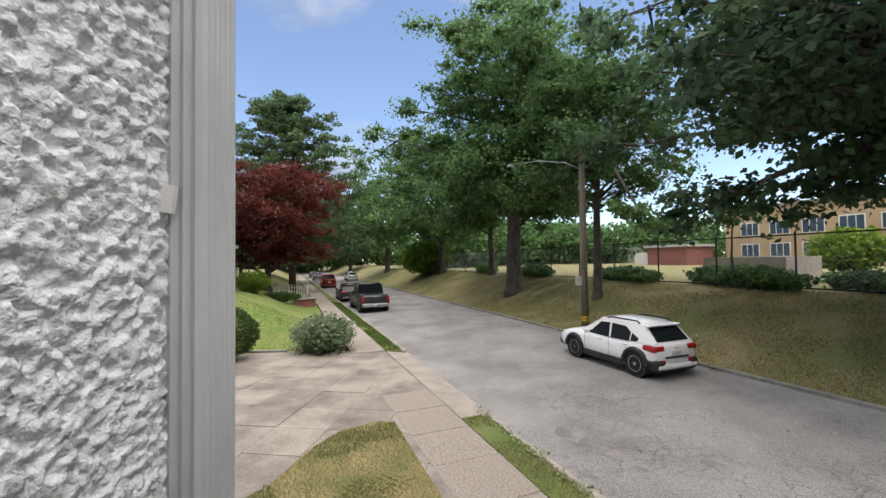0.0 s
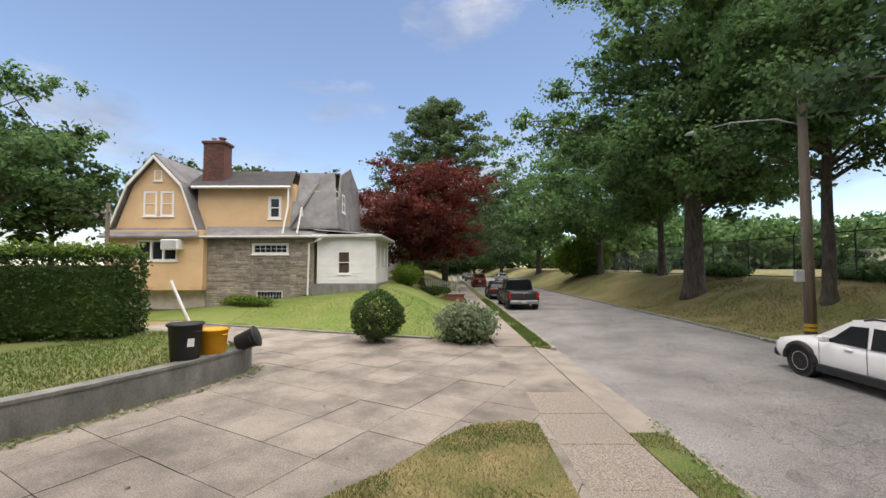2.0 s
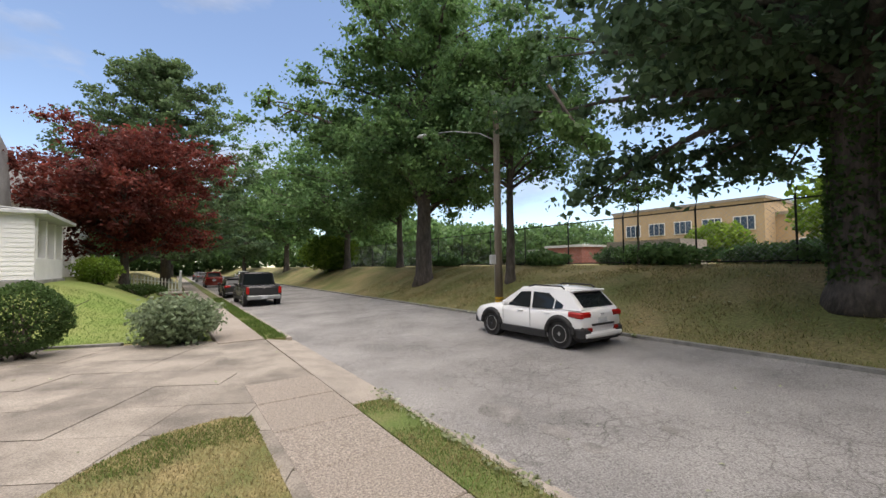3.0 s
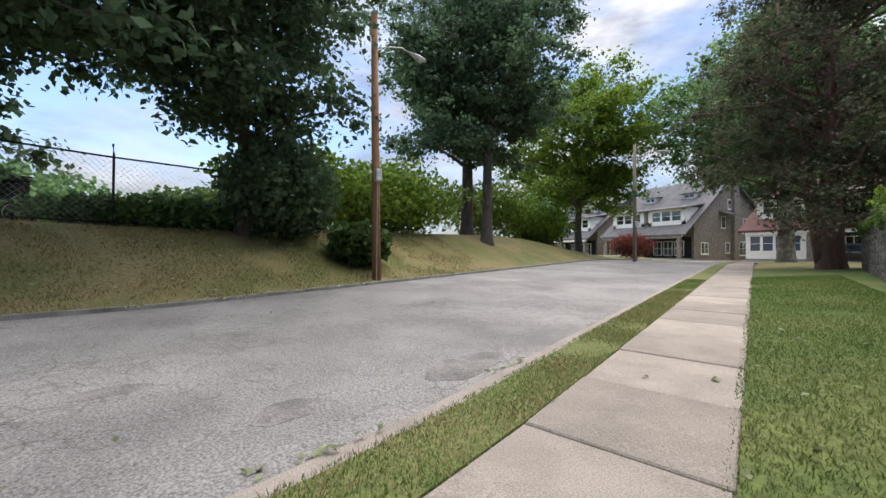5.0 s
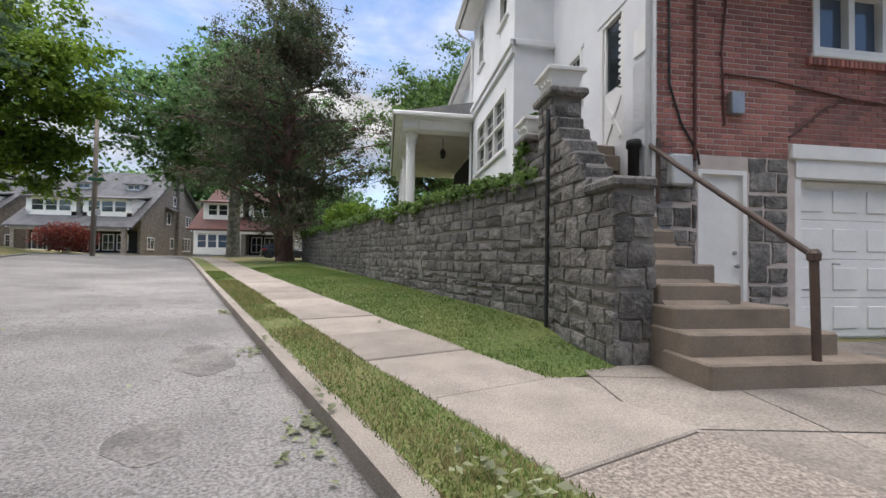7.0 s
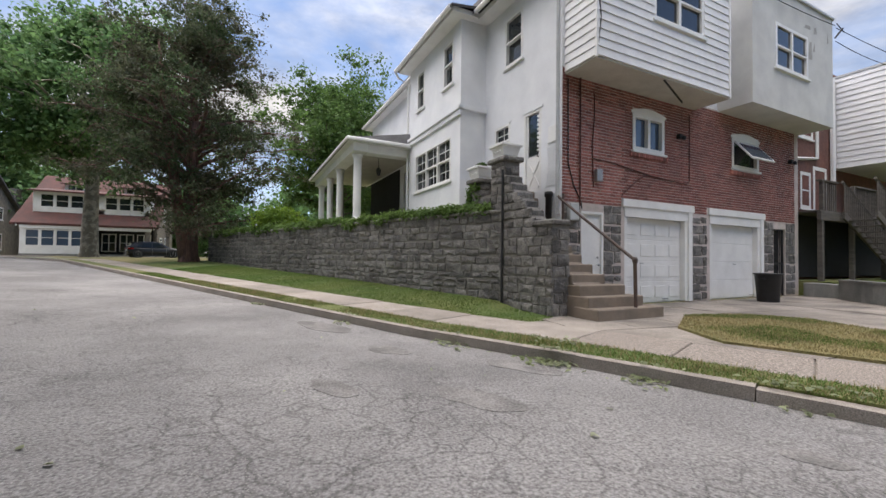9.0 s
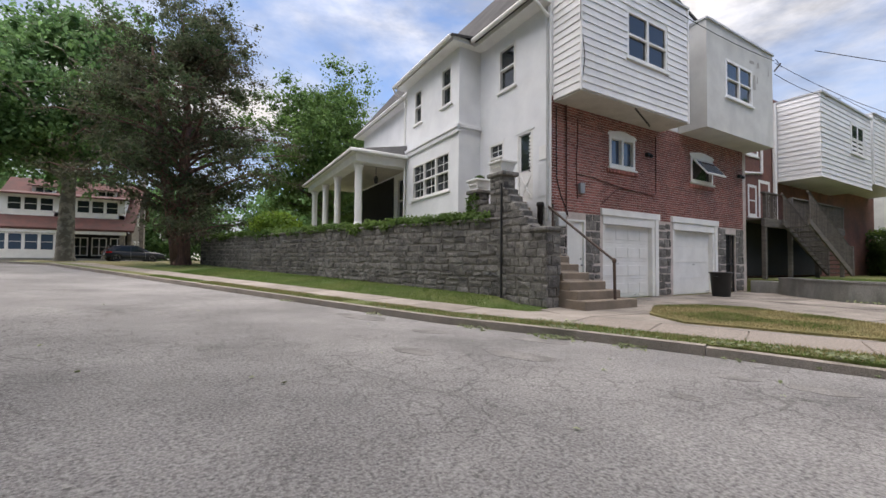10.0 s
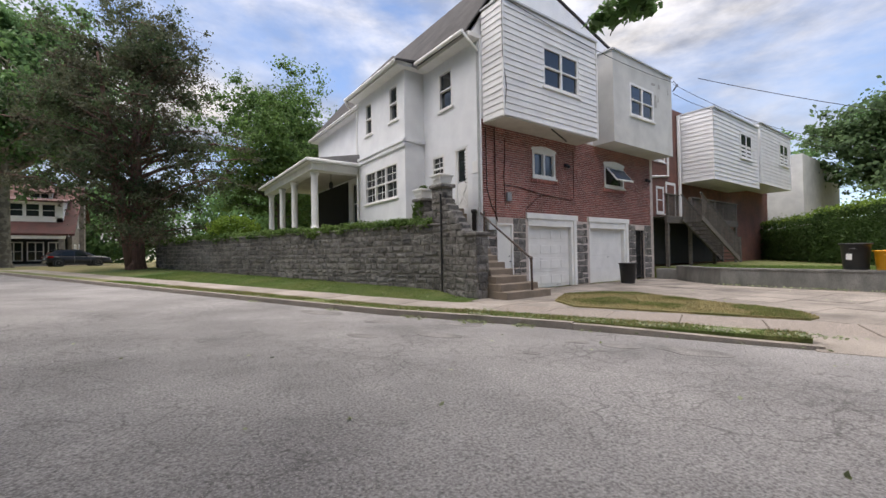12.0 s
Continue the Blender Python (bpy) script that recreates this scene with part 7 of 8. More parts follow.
outer, inner = offset(yard_pts, 0.0), offset(yard_pts, -0.26)
rw = join(*[prism([outer[i], outer[i + 1], inner[i + 1], inner[i]], -0.2, 0.55) for i in range(len(outer) - 1)])
rwall = structure("retaining_wall", rw, M_CONC_GREY, "low curved grey concrete retaining wall with dark stains", "wall")
for i in range(len(outer) - 1):
    part("coping", prism([offset(yard_pts, 0.03)[i], offset(yard_pts, 0.03)[i + 1], offset(yard_pts, -0.29)[i + 1], offset(yard_pts, -0.29)[i]], 0.55, 0.61), M_CONC_GREY, rwall)
yard = structure("yard_lawn", prism(inner + [(-13.5, 10.3), (-30, 7), (-30, -6), (-11.0, -6), (-11.0, 0.6)], -0.1, 0.5), M_GRASS, "raised dry lawn behind the retaining wall", "lawn")
low_step = solid("concrete_step", cbox(-11.6, -10.4, 0.35, 1.4, -0.1, 0.45, 0.02), M_CONC_GREY, "low concrete landing by the iron gate", "step")


def hedge(x0, y0, x1, y1, w, z, h, seed, n):
    rng = np.random.default_rng(seed)
    ob = thing("hedge", "thick clipped green hedge with pale new shoots on top", "hedge")
    d = Vector((x1 - x0, y1 - y0))
    length, t = d.length, d.normalized()
    m = pose(x0, y0, z, 0, 0, math.degrees(math.atan2(t.y, t.x)))
    stems = [tube([(rng.uniform(0.1, length - 0.1), rng.uniform(-w * 0.3, w * 0.3), -0.1)] * 1 + [(rng.uniform(0.1, length - 0.1), rng.uniform(-w * 0.3, w * 0.3), h * 0.7)], [0.03, 0.01], 4, cap=False) for _ in range(10)]
    part("branching", moved(join(*stems), m), M_BARK, ob)
    part("inner_mass", moved(cbox(0.25, length - 0.25, -w * 0.34, w * 0.34, 0.05, h * 0.86, 0.2), m), L_HEDGE, ob, "dark leafy inside")
    face = rng.choice(5, n, p=[0.36, 0.24, 0.25, 0.075, 0.075])
    a, b = rng.random(n), rng.random(n)
    p = np.empty((n, 3))
    bul = 0.12 * np.array([noise.noise(Vector((q * length * 0.9, r * 4, seed))) for q, r in zip(a, b)]) + rng.normal(size=n) * 0.05
    rnd = np.where(b > 0.85, (b - 0.85) * 1.3, 0)
    for k, (fx, fy, fz) in enumerate(((a * length, -w / 2 - bul + rnd, b * h), (a * length, w / 2 + bul - rnd, b * h), (a * length, (b - 0.5) * w, h + bul * 1.6 + 0.0 * a), (-bul, (a - 0.5) * w, b * h), (length + bul, (a - 0.5) * w, b * h))):
        sel = face == k
        p[sel] = np.stack([fx, fy, fz], axis=1)[sel]
    mm = np.array(m)
    p = p @ mm[:3, :3].T + mm[:3, 3]
    quads("foliage", leaf_cloud(p, np.full(n, 0.09), n, 0.1, rng, 1.0), L_HEDGE, ob)
    k = n // 7
    q = np.stack([rng.random(k) * length, (rng.random(k) - 0.5) * w * 1.05, h + np.abs(rng.normal(size=k)) * 0.14], axis=1) @ mm[:3, :3].T + mm[:3, 3]
    quads("new_growth", leaf_cloud(q, np.full(k, 0.1), k, 0.12, rng, 1.3), L_LIME, ob, "pale green new shoots")


hedge(-13.6, 9.3, -20.5, 4.6, 1.6, 0.48, 2.6, 401, 30000)
hedge(-20.5, 4.6, -29, -0.5, 1.6, 0.48, 2.5, 402, 16000)


def wheelie(x, y, z, material, label, tilt=0, turn=0, r=0.28, h=0.85, name="trash_can"):
    t = thing(name, label, "trash can", "bins on the wall", m=pose(x, y, z, tilt, 0, turn))
    part("tub", revolve([(r * 0.78, 0.0), (r * 0.82, 0.02), (r, h * 0.94), (r * 1.1, h * 0.95), (r * 1.1, h), (r * 0.98, h), (r * 0.8, 0.05), (0.01, 0.05)], 20), material, t, flat=False)
    part("rim", revolve([(r * 1.1, h - 0.03), (r * 1.14, h - 0.015), (r * 1.1, h)], 20), material, t, flat=False)
    for a in (-1, 1):
        part("handle", tube([(a * r, -0.08, h * 0.8), (a * (r + 0.07), -0.06, h * 0.82), (a * (r + 0.07), 0.06, h * 0.82), (a * r, 0.08, h * 0.8)], 0.014, 6), material, t)
    return t


M_BIN_BLACK = mat("black_bin_plastic", (0.022, 0.024, 0.026), rough=0.5, scale=4, fine=40, bump=0.08)
M_BIN_YELLOW = mat("yellow_bin_plastic", (0.75, 0.36, 0.01), (0.68, 0.32, 0.01), rough=0.45, scale=4, fine=40, bump=0.05)
bin_a = wheelie(-8.42, 7.25, 0.5, M_BIN_BLACK, "tall black plastic bin beside the retaining wall", r=0.34, h=0.9)
part("label", moved(cbox(-0.07, 0.07, -0.004, 0.004, -0.09, 0.09, 0.002), pose(0.31, -0.1, 0.5, 0, 4, 75)), M_WHITE, bin_a)
wheelie(-8.42, 7.95, 0.5, M_BIN_YELLOW, "round yellow plastic tub beside the black bin", r=0.33, h=0.68)
wheelie(-8.3, 8.55, 0.72, M_BIN_BLACK, "black bin tipped over on the wall end", tilt=-68, turn=-60, r=0.25, h=0.5)
wheelie(-6.9, 0.95, -0.012, M_BIN_BLACK, "black plastic trash can in front of the garage", r=0.32, h=0.82)
pipe_w = solid("white_pipe", tube([(-12.6, 10.6, 0.5), (-12.95, 10.35, 1.5), (-13.2, 10.2, 2.2)], 0.05, 8), M_WHITE, "leaning white plastic pipe by the hedge", "pipe")
util = thing("utility_pole", "thin wooden service pole with a tangle of cables", "pole", m=pose(*st(-19.6, 20.0), 0.5))
part("pole", tube([(0, 0, -0.3), (0, 0, 5.2)], 0.09, 8), M_POLE, util)
part("crossarm", cbox(-0.5, 0.2, -0.05, 0.05, 4.7, 4.8, 0.01), M_POLE, util)
part("cable_coil", tube([(-0.4, 0, 4.8), (-0.7, 0.1, 4.55), (-1.0, 0, 4.7), (-0.6, 0, 4.5)], 0.11, 6), CABLE, util)
for name, a, b, sag in (("overhead_wire", (-11.1, 1.0, 8.6), (-17, 1.3, 8.8), 0.2), ("overhead_wire", (-0.2, 1.0, 9.15), (-11.0, 1.02, 9.1), 0.25), ("overhead_wire", (-17, 1.3, 8.9), (-29, 3, 8.6), 0.4), ("overhead_wire", (-11, 1.05, 9.0), (-24, 3.5, 8.0), 0.4), ("overhead_wire", (-22, 1.4, 8.7), (-45, 4, 10), 0.6), ("overhead_wire", (-9.2, 2.8, 8.2), (*st(-19.6, 20.0), 5.4), 0.35)):
    pts = [tuple(Vector(a).lerp(Vector(b), k / 10) - Vector((0, 0, sag * 4 * (k / 10) * (1 - k / 10)))) for k in range(11)]
    solid(name, tube(pts, 0.014, 4), CABLE, "thin black overhead service cable", "cable", "overhead cables")
ins = solid("insulator", join(tube([(-11.05, 1.0, 8.7), (-11.2, 1.15, 9.0)], 0.03, 6), tube([(-11.4, 1.1, 8.95), (-10.9, 1.1, 9.1)], 0.015, 5)), M_IRON, "black service bracket at the bay corner", "bracket")

# deck and stair behind the next house
deck = thing("deck", "weathered dark wooden deck with a balustraded stair", "deck")
for k in range(14):
    part("deck_board", cbox(-19.8, -11.0, -2.2 + k * 0.2, -2.2 + k * 0.2 + 0.19, 2.9, 2.95, 0.006), M_DECK, deck)
part("beam", cbox(-19.8, -11.0, 0.5, 0.62, 2.6, 2.9, 0.01), M_DECK, deck)
for x in (-11.2, -13.6, -16.5, -19.6):
    part("post", cbox(x - 0.07, x + 0.07, 0.45, 0.6, 0.5, 2.6, 0.01), M_DECK, deck)
    part("rail_post", cbox(x - 0.06, x + 0.06, 0.5, 0.62, 2.95, 3.98, 0.01), M_DECK, deck)
for x0, x1 in ((-12.3, -11.0), (-19.8, -13.7)):
    part("top_rail", cbox(x0, x1, 0.48, 0.64, 3.94, 4.0, 0.01), M_DECK, deck)
    for k in range(int((x1 - x0) / 0.15)):
        part("baluster", cbox(x0 + 0.05 + k * 0.15, x0 + 0.09 + k * 0.15, 0.54, 0.58, 2.95, 3.94, 0.004), M_DECK, deck)
for y in (0.72, 1.55):
    part("stringer", prism([(-12.3, 2.7), (-12.3, 2.95), (-16.9, 0.85), (-16.9, 0.6)][::-1], y, y + 0.06, "y"), M_DECK, deck)
    part("hand_rail", tube([(-12.3, y, 4.0), (-16.9, y, 1.85)], 0.05, 6), M_DECK, deck)
    for k in range(28):
        x = -12.4 - k * 0.16
        zz = 2.9 + (x + 12.3) * 0.457
        part("baluster", cbox(x - 0.02, x + 0.02, y + 0.01, y + 0.05, zz, zz + 1.03, 0.004), M_DECK, deck)
    part("newel", cbox(-17.0, -16.86, y - 0.02, y + 0.1, 0.6, 1.95, 0.01), M_DECK, deck)
for k in range(11):
    part("tread", cbox(-12.6 - k * 0.4 - 0.28, -12.6 - k * 0.4, 0.74, 1.58, 2.62 - k * 0.19, 2.66 - k * 0.19, 0.006), M_DECK, deck)
# near-black sheet added for the shade under the boards
part("underdeck_shade", box(-19.6, -11.2, -0.3, -0.25, 0.6, 2.85), M_DARK, deck)

twin = thing("twin_house", "brick twin house with white-sided upper bays", "house")
part("rear_wall", box(-29, -11.4, -0.7, -0.45, 0.5, 8.9), M_BRICK_FAR, twin)
part("body", box(-29, -11.4, -9, -0.7, 0.5, 8.8), M_STUCCO_GREY, twin)
TW = pose(0, -0.45, 0, 0, 0, 180)
window(twin, TW, 12.0, 13.2, 5.9, 7.0, fr=0.12)
window(twin, TW, 12.2, 13.0, 3.2, 4.6, fr=0.12)
window(twin, TW, 13.2, 14.3, 3.0, 4.9, fr=0.14, mid=False)
for pts in ([(-13.4, -0.4, 7.4), (-13.4, -0.4, 5.2), (-11.5, -0.4, 5.0)],):
    part("trim_pipe", tube(pts, 0.07, 4), M_WHITE, twin)
part("downpipe", tube([(-14.6, -0.35, 8.6), (-14.6, -0.35, 2.9)], 0.09, 6), M_WHITE, twin)
for x0, x1, z0, z1 in ((14.9, 21.5, 4.95, 8.65), (21.9, 28.0, 5.35, 9.05)):
    tb = part("bay", box(-x1, -x0, -0.45, 1.2, z0, z1), M_SIDING, twin)
    tf = pose(0, 1.2, 0, 0, 0, 180)
    z = z0
    while z < z1 - 0.05:
        for m_, a, b in ((tf, x0, x1), (pose(-x0, 0, 0, 0, 0, 90), -0.45, 1.2)):
            prof = [(-0.04, z), (0.0, z), (0.0, z + 0.22), (-0.01, z + 0.22)]
            part("siding_board", moved(([(x, p, q) for x in (a, b) for p, q in prof], [(0, 1, 2, 3), (7, 6, 5, 4), (0, 4, 5, 1), (1, 5, 6, 2), (2, 6, 7, 3), (3, 7, 4, 0)]), m_), M_SIDING, tb)
        z += 0.22
    window(twin, pose(0, 1.24, 0, 0, 0, 180), x0 + 3.6, x0 + 5.4, z0 + 1.55, z0 + 3.05, cols=2, fr=0.12, depth=0.02)
    part("cap_flashing", box(-x1 - 0.05, -x0 + 0.05, -0.5, 1.3, z1, z1 + 0.08), M_TRIM_GREY, twin)
far_side = thing("row_house", "pale sided house at the end of the row", "house")
part("body", box(-44, -32, -8, 1.0, 0.5, 8.6), M_STUCCO_GREY, far_side)
tree("yard_tree", "broad dark tree behind the hedge", -38, 6.5, 0.5, 15, 0.3, (6.2, 9.0, 6.0), 20000, 0.38, L_PINE, 403, clumps=160, clump_r=1.4, gap=0.4)

# ---- ivy, grass, fallen leaves ----
rng = np.random.default_rng(77)
ivy = thing("ivy", "green ivy spilling over the top of the stone wall", "ivy")
cs, rs = [], []
for k in range(760):
    d = rng.uniform(0.6, GW_LEN)
    hang = max(0.0, noise.noise(Vector((d * 0.7, 3.1, 0)))) * 0.75 * rng.random()
    p = GW @ Vector((d, rng.uniform(-0.42, 0.06), 2.34 - hang + rng.uniform(-0.04, 0.1)))
    cs.append(tuple(p))
    rs.append(rng.uniform(0.1, 0.24))
for k in range(60):
    cs.append((1.07, rng.uniform(-2.5, -2.0), rng.uniform(2.2, 3.1)))
    rs.append(0.1)
part("vine", join(*[tube([GW @ Vector((d, -0.1, 2.32)), GW @ Vector((d + 0.7, -0.02, 2.34)), GW @ Vector((d + 1.3, -0.15, 2.33))], 0.012, 5) for d in np.arange(0.6, 19, 1.1)]), M_BARK, ivy)
quads("foliage", leaf_cloud(cs, rs, 28000, 0.09, rng, 0.8), L_IVY, ivy)
tv = thing("trunk_ivy", "dark ivy climbing the maple trunk", "ivy", m=pose(*at_us(10.8, 4.0)))
a, h = rng.uniform(0, 2 * math.pi, 3500), rng.uniform(0.3, 5.0, 3500)
part("vine", join(*[tube([(math.cos(q) * 0.66, math.sin(q) * 0.66, 0.1), (math.cos(q + 0.3) * 0.6, math.sin(q + 0.3) * 0.6, 4.5)], 0.02, 5) for q in (0.5, 2.2, 4.0)]), M_BARK, tv)
quads("foliage", leaf_cloud(np.stack([np.cos(a) * 0.66, np.sin(a) * 0.66, h], axis=1), np.full(3500, 0.09), 3500, 0.14, rng, 1.0), L_HEDGE, tv)
shrub("potted_plant", "small round plant in the lower urn", cx3, cy3, zb3 + 0.22, 0.17, 0.17, 0.13, 900, 0.05, L_HEDGE, 78, category="plant", inner=0.6)


def blades(name, points, height, material, label, seed, width=0.005, parent_z=0.0):
    """Grass blades at the given ground points."""
    r = np.random.default_rng(seed)
    p = np.asarray(points, dtype=float)
    n = len(p)
    a = r.uniform(0, 2 * math.pi, n)
    w = np.stack([np.cos(a), np.sin(a), np.zeros(n)], axis=1) * width * r.uniform(0.6, 1.4, n)[:, None]
    lean = r.normal(size=(n, 3)) * 0.45
    lean[:, 2] = 1.0
    tip = p + lean * (height * r.uniform(0.45, 1.3, n))[:, None]
    v = np.empty((n, 4, 3))
    v[:, 0], v[:, 1], v[:, 2], v[:, 3] = p - w, p + w, tip + w * 0.25, tip - w * 0.25
    ob = quads(name, v.reshape(-1, 3), material, None)
    return tagged(ob, label, "grass", kind="stuff")


def scatter(n, u0, u1, s0, s1, z_of, seed, patchy=0.0, bias=None):
    r = np.random.default_rng(seed)
    out = []
    while len(out) < n:
        u, s = r.uniform(u0, u1), r.uniform(s0, s1)
        if bias:
            s = s0 + (s1 - s0) * r.random() ** bias
        x, y = st(u, s)
        if patchy and noise.noise(Vector((x * 0.9, y * 0.9, 0))) < -patchy + r.normal() * 0.15:
            continue
        out.append((x, y, z_of(u, s)))
    return out


lawn_z = lambda u, s: rise(s) - 0.012 + 0.16 * smooth(0.6, -1.6, s) * min(1.0, max(0.0, (-1.96 - u) / 2.04))
blades("verge_grass", scatter(40000, -0.74, -0.12, -14, 7.6, lambda u, s: rise(s) - 0.005, 1, 0.35), 0.028, L_GRASS, "short verge grass beside the kerb", 2, 0.004)
blades("verge_grass", scatter(9000, -0.74, -0.14, 14.5, 34, lambda u, s: 0.0, 3, 0.5), 0.07, L_GRASS, "green verge grass up the street", 4, 0.014)
blades("verge_dry_grass", scatter(7000, -0.74, -0.14, -10, 7.6, lambda u, s: rise(s) - 0.005, 5, 0.1), 0.05, L_DRY, "dry blades in the verge", 6)
blades("lawn_grass", [p for p in scatter(64000, -4.2, -1.9, -16, 1.0, lawn_z, 7, 0.6) if p[0] > 1.22 + max(0.0, -0.6 - p[1]) * 0.386], 0.03, L_GRASS, "mown grass below the stone wall", 8, 0.0045)
blades("bank_grass", scatter(30000, 7.3, 12.5, -12, 26, lambda u, s: ground_z(u, s), 9, 0.2), 0.06, L_OLIVE, "rough green grass on the bank", 10, 0.009)
blades("bank_dry_grass", scatter(36000, 7.3, 13.5, -14, 30, lambda u, s: ground_z(u, s), 11, 0.1), 0.075, L_DRY, "dry straw-coloured grass on the bank", 12, 0.009)
TRI = [(0.72, 3.95), (0.1, 2.9), (-1.4, 2.05), (-2.7, 2.4), (-3.2, 3.3), (-2.75, 4.6), (-2.3, 5.6), (-2.05, 6.7), (-1.7, 7.45), (-1.1, 7.85), (-0.72, 7.8)]
tri_lawn = structure("lawn_island", prism(TRI[::-1], -0.1, 0.03), M_ISLAND, "patchy triangular lawn between drive and pavement", "lawn")


blades("neighbour_grass", [p for p in scatter(36000, -14, -2.1, 13.5, 24, lambda u, s: ground_z(u, s) + 0.02, 31) if p[1] > 14.75], 0.06, L_GRASS, "mown green grass on the neighbour's mound", 32, 0.007)


def inside(x, y, poly):
    hit = False
    for (xa, ya), (xb, yb) in zip(poly, poly[1:] + poly[:1]):
        if (ya > y) != (yb > y) and x < (xb - xa) * (y - ya) / (yb - ya) + xa:
            hit = not hit
    return hit


r2 = np.random.default_rng(13)
tp = [(x, y, 0.025) for x, y in zip(r2.uniform(-3.3, 0.8, 90000), r2.uniform(2.0, 7.9, 90000)) if inside(x, y, TRI)]
green = [p for p in tp if noise.noise(Vector((p[0] * 0.9, p[1] * 0.9, 2))) > 0.12 + 0.2 * math.sin(p[0] * 37 + p[1] * 51) * 0.5]
blades("island_grass", green, 0.032, L_GRASS, "short green grass of the lawn island", 14)
blades("island_dry_grass", tp[::2], 0.035, L_DRY, "sun-dried straw grass of the lawn island", 15)
yp = [(x, y, 0.495) for x, y in zip(r2.uniform(-14, -8.2, 13000), r2.uniform(1.5, 10, 13000)) if inside(x, y, inner + [(-13.5, 10.3), (-14, -1), (-11.0, 0.6)])]
blades("yard_grass", yp, 0.08, L_GRASS, "thin grass behind the retaining wall", 16, 0.012)


def litter(name, pts, size, material, label, seed):
    r = np.random.default_rng(seed)
    v = leaf_cloud(pts, np.full(len(pts), 0.02), len(pts), size, r, 0.3, flat=True)
    tagged(quads(name, v, material, None), label, "leaves", kind="stuff")


pts = []
for s0, n, w in ((4.6, 34, 0.4), (3.4, 50, 0.3), (2.4, 60, 0.3), (5.6, 40, 0.4), (6.6, 34, 0.4), (7.6, 40, 0.4), (0.8, 30, 0.3), (-1.5, 25, 0.3), (-4.5, 20, 0.3)):
    for k in range(n * 2):
        s, u = s0 + rng.normal() * w * 0.5, -0.05 + abs(rng.normal()) * 0.16 - (0.25 if s > 4.4 else 0)
        x, y = st(u, s)
        pts.append((x, y, (road_z(0, s) + 0.03) if u > 0 else rise(s) + 0.04))
for cu, cs_, n, zz in ((-0.42, 2.15, 70, None), (0.12, 2.3, 60, 0), (0.1, 1.2, 26, 0)):
    for k in range(n):
        u, s = cu + rng.normal() * 0.1, cs_ + rng.normal() * 0.2
        pts.append((*st(u, s), road_z(0, s) + 0.03 if zz == 0 else rise(s) + 0.05 + abs(rng.normal()) * 0.02))
litter("gutter_leaves", pts, 0.065, L_FALLEN, "wilted leaves gathered along the kerb", 21)
pts = [(*st(u, s), ground_z(u, s) + 0.08) for u, s in zip(rng.uniform(7.3, 12, 420), rng.uniform(-8, 20, 420))]
pts += [(*st(7.15 + rng.normal() * 0.12, s), 0.2 + rise(s)) for s in rng.uniform(-10, 20, 420)]
pts = [p for p in pts if not (1.0 < us(p[0], p[1])[1] < 7.5 and us(p[0], p[1])[0] < 9)]
litter("bank_leaves", pts, 0.11, L_FALLEN, "pale fallen leaves on the bank and far gutter", 22)
pts = [(*st(u, s), lawn_z(u, s) + 0.06) for u, s in zip(rng.uniform(-3.2, -2.0, 26), rng.uniform(-6, 0.8, 26))]
pts += [(*st(u, s), 0.01 + rise(s)) for u, s in zip(rng.uniform(-1.9, -0.8, 5), rng.uniform(-6, 3, 5))]
pts += [(x, y, 0.01) for x, y in zip(rng.uniform(-7.7, -0.5, 30), rng.uniform(3, 13, 30))]
litter("lawn_leaves", pts, 0.075, L_FALLEN, "single curled leaves on lawn and paving", 23)
pts = [(x - abs(rng.normal()) * -0.1, y, 0.03) for (x, y) in [tuple(Vector(outer[i]).lerp(Vector(outer[i + 1]), rng.random()) + Vector((0.12 + abs(rng.normal()) * 0.1, 0))) for i in range(2, 6) for _ in range(70)]]
litter("wall_leaves", pts, 0.09, L_FALLEN, "leaf litter and weeds at the foot of the wall", 24)
pts = [(*st(u, s), road_z(u, s) + 0.012) for u, s in zip(rng.uniform(0.3, 6.8, 60), rng.uniform(-6, 14, 60))]
litter("road_specks", pts, 0.05, L_FALLEN, "small pale leaf scraps on the road", 25)
twig = solid("twig", tube([(8.4, 7.05, 0.035), (8.47, 7.0, 0.04), (8.56, 6.96, 0.03)], [0.012, 0.016, 0.01], 6), M_BARK, "short dark broken twig lying on the road", "twig")
# darker repairs in the road, each a thin worn skin
for u, s, a, b in ((1.05, 6.2, 0.42, 0.26), (1.15, 5.3, 0.28, 0.15), (1.15, 4.7, 0.16, 0.12), (1.8, 2.6, 0.5, 0.2), (2.3, 4.4, 0.14, 0.08), (2.5, 1.6, 0.3, 0.15), (0.5, 2.2, 0.5, 0.22), (0.6, -1.4, 0.7, 0.3), (1.0, 0.6, 0.35, 0.2)):
    x, y = st(u, s)
    ring = [(*st(u + b * math.cos(q) * (1 + 0.5 * noise.noise(Vector((q, u, s)))), s + a * math.sin(q) * (1 + 0.5 * noise.noise(Vector((q + 9, u, s))))),) for q in [2 * math.pi * k / 20 for k in range(20)]]
    part("road_patch", ([(p[0], p[1], road_z(*us(*p)) + 0.004) for p in ring] + [(p[0], p[1], road_z(*us(*p)) - 0.02) for p in ring], [tuple(range(20))] + [(k, 20 + k, 20 + (k + 1) % 20, (k + 1) % 20) for k in range(20)]), M_PATCH, road)

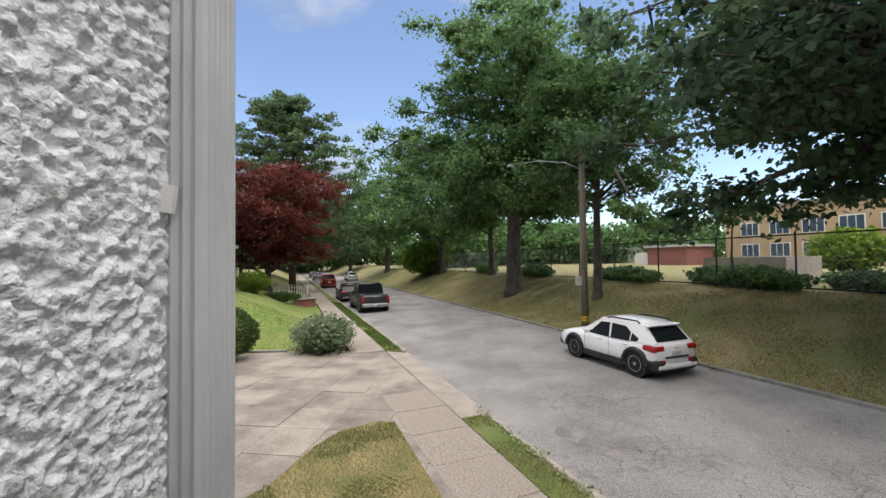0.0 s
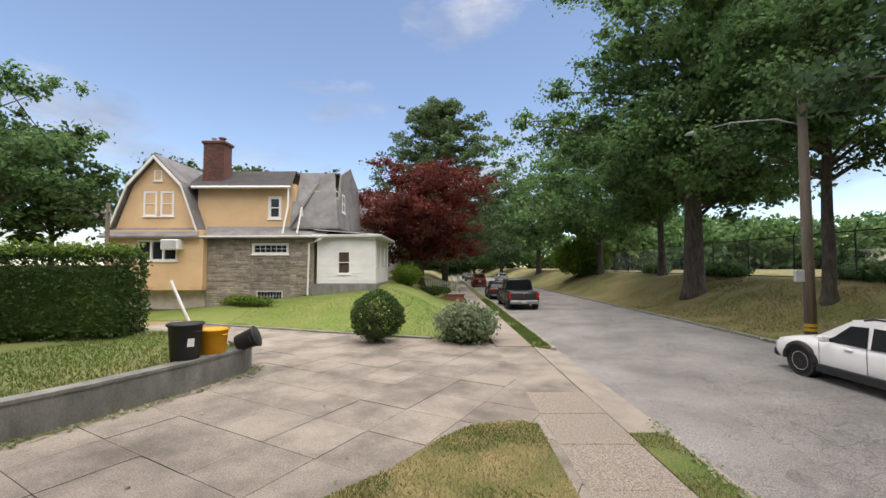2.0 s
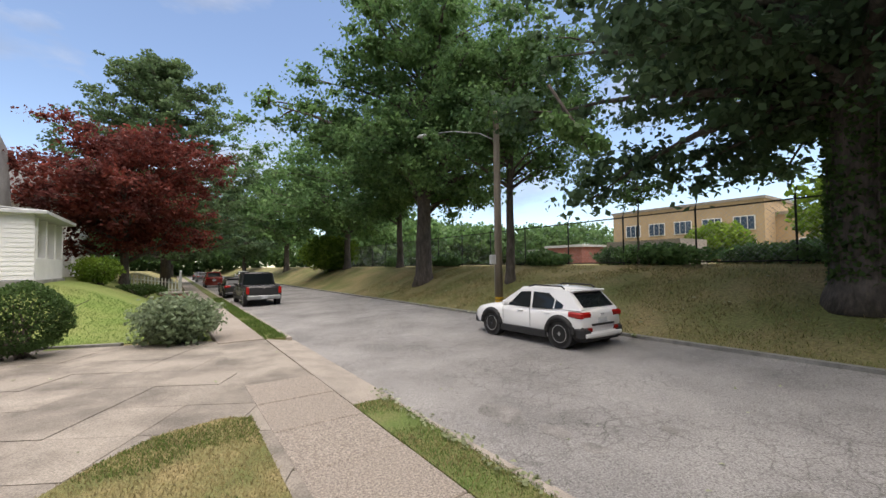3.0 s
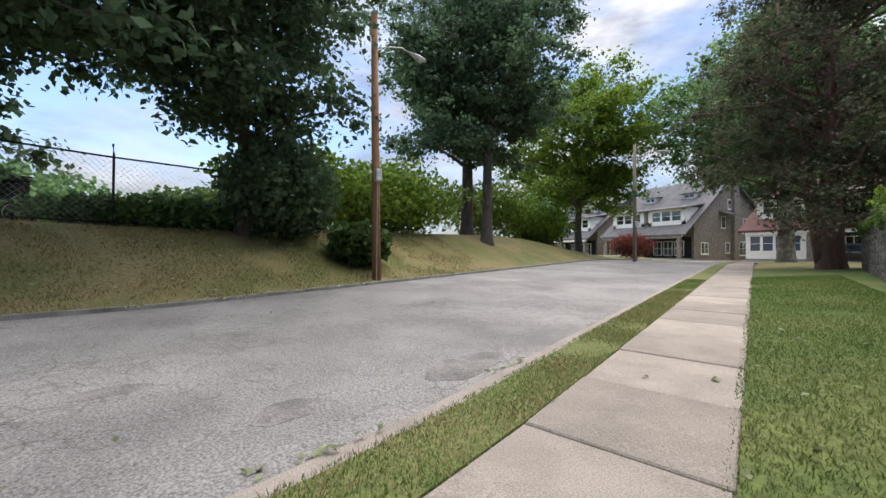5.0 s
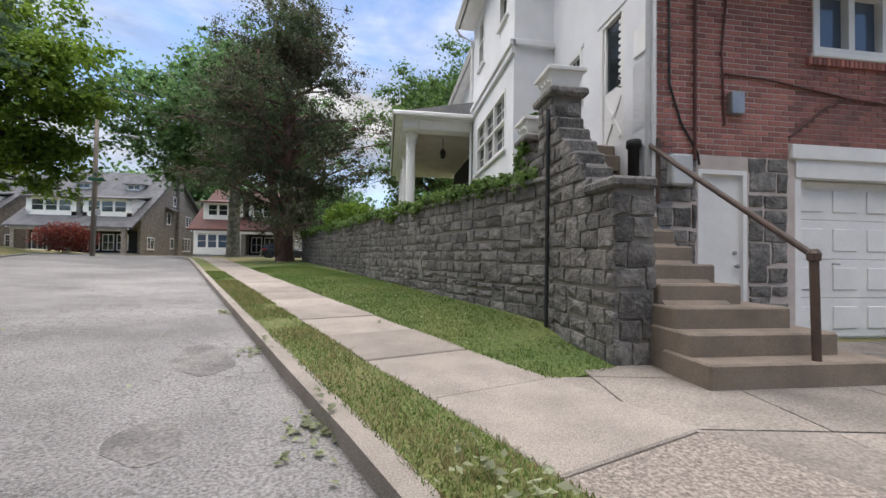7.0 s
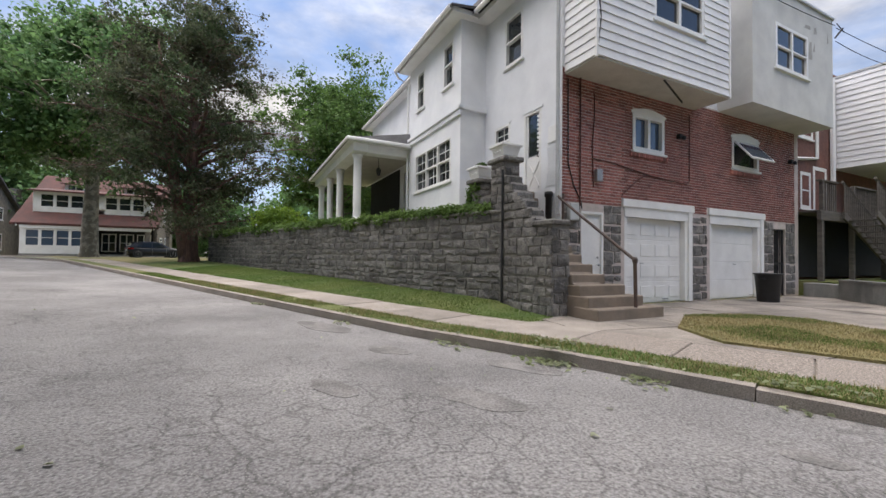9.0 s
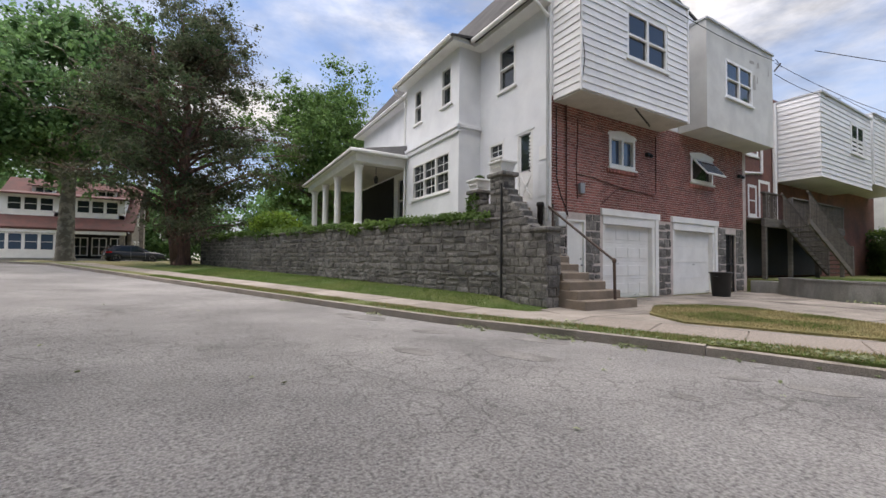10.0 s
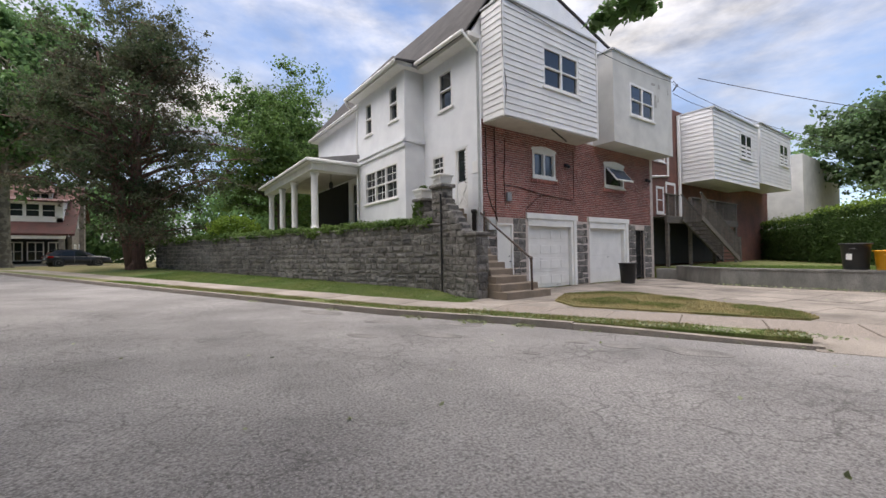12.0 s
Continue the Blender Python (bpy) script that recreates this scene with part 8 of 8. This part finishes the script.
# ---- paving slabs ----
slab_rng = np.random.default_rng(88)
s = -30.3
while s < 60:
    l = 1.25
    if not (9.0 < s < 13.6):
        v, f = [], []
        geo = cbox(-1.955, -0.725, s + 0.006, s + l - 0.006, -0.1, slab_rng.uniform(-0.008, 0.004), 0.012)
        part("slab", ([(*st(p[0], p[1]), p[2] + rise(p[1])) for p in geo[0]], geo[1]), M_AGGREGATE if 2.0 < s < 16 else M_CONCRETE, pavement)
    s += l
bm = bmesh.new()
bm.faces.new([bm.verts.new((x, y, 0)) for x, y in yard_poly])
bm.verts.ensure_lookup_table()


def cut(d, along):
    a = radians(-8 if along else 82)
    no = Vector((math.cos(a), math.sin(a), 0))
    co = no * d
    bmesh.ops.bisect_plane(bm, geom=bm.verts[:] + bm.edges[:] + bm.faces[:], plane_co=co, plane_no=no)


bmesh.ops.triangulate(bm, faces=bm.faces)
bmesh.ops.dissolve_limit(bm, angle_limit=0.01, verts=bm.verts, edges=bm.edges)
for k in range(-22, 8):
    cut(k * 1.12 + 0.3, True)
for k in range(-6, 22):
    cut(k * 1.12 + 0.5, False)
for fc in bm.faces:
    c = fc.calc_center_median()
    if fc.calc_area() < 0.05:
        continue
    ring = [v.co.lerp(c, min(0.3, 0.009 / max(0.05, (v.co - c).length))) for v in fc.verts]
    dz = slab_rng.uniform(-0.012, -0.002)
    n = len(ring)
    part("slab", ([(p.x, p.y, dz) for p in ring] + [(p.x, p.y, dz - 0.08) for p in ring], [tuple(range(n)), tuple(range(n, 2 * n))[::-1]] + [(k, n + k, n + (k + 1) % n, (k + 1) % n) for k in range(n)]), M_DRIVE, drive)
bm.free()

# ---- bricks and stone blocks of the rear wall ----
brick_rng = np.random.default_rng(99)
BRICK_HOLES = [(2.4, 3.7, 3.95, 5.1), (6.88, 8.42, 3.95, 5.1), (2.0, 5.0, 2.0, 2.71), (5.6, 8.75, 2.0, 2.71)]
unit = mesh("brick", cbox(0.0, 0.196, -0.008, 0.004, 0.0, 0.06, 0.004), M_BRICK)
rest, made = [], 0
for k in range(42):
    z = 2.5 + k * 0.0755
    x = 0.02 - (0.105 if k % 2 else 0)
    while x < 10.66:
        a, b = max(0.02, x), min(10.68, x + 0.196)
        x += 0.21
        for p, q, r, t_ in BRICK_HOLES:
            if b > p and a < q and z + 0.06 > r and z < t_:
                if a < p:
                    b = p
                elif b > q:
                    a = q
                else:
                    b = a
        if b - a < 0.03:
            continue
        if made < 300 and a > 0.05 and b - a > 0.19 and a < 2.0:
            ob = new("brick", unit)
            ob.parent = house
            ob.matrix_basis = REAR @ pose(a, brick_rng.uniform(-0.002, 0.002), z)
            made += 1
        else:
            dy = brick_rng.uniform(-0.002, 0.002)
            rest.append(moved(box(a, b, -0.008 + dy, 0.004, z, z + 0.06), REAR))
ob = part("brickwork", join(*rest), M_BRICK, house)
ob["kind"] = "stuff"
for i, (a, b) in enumerate(((0.02, 0.6), (1.38, 2.0), (4.88, 5.6), (8.72, 9.28), (10.07, 10.68))):
    stones(house, REAR @ pose(a, 0, 0), b - a, lambda x: 0.0, lambda x: 2.5, 500 + i, course=(0.2, 0.34), length=(0.26, 0.6), limit=60, t=0.03)
# stone facing of the neighbour's side wall
for i, (a, b, z0, z1) in enumerate(((-16.9, -14.5, 0.4, 4.2), (-12.25, -11.0, 0.4, 4.2), (-14.5, -12.25, 1.45, 3.25), (-14.5, -12.25, 4.05, 4.2))):
    stones(tan, FS @ pose(a, 0, 0), b - a, lambda x: z0, lambda x: z1, 520 + i, course=(0.1, 0.16), length=(0.3, 0.8), limit=0, t=0.03, material=M_FIELD)
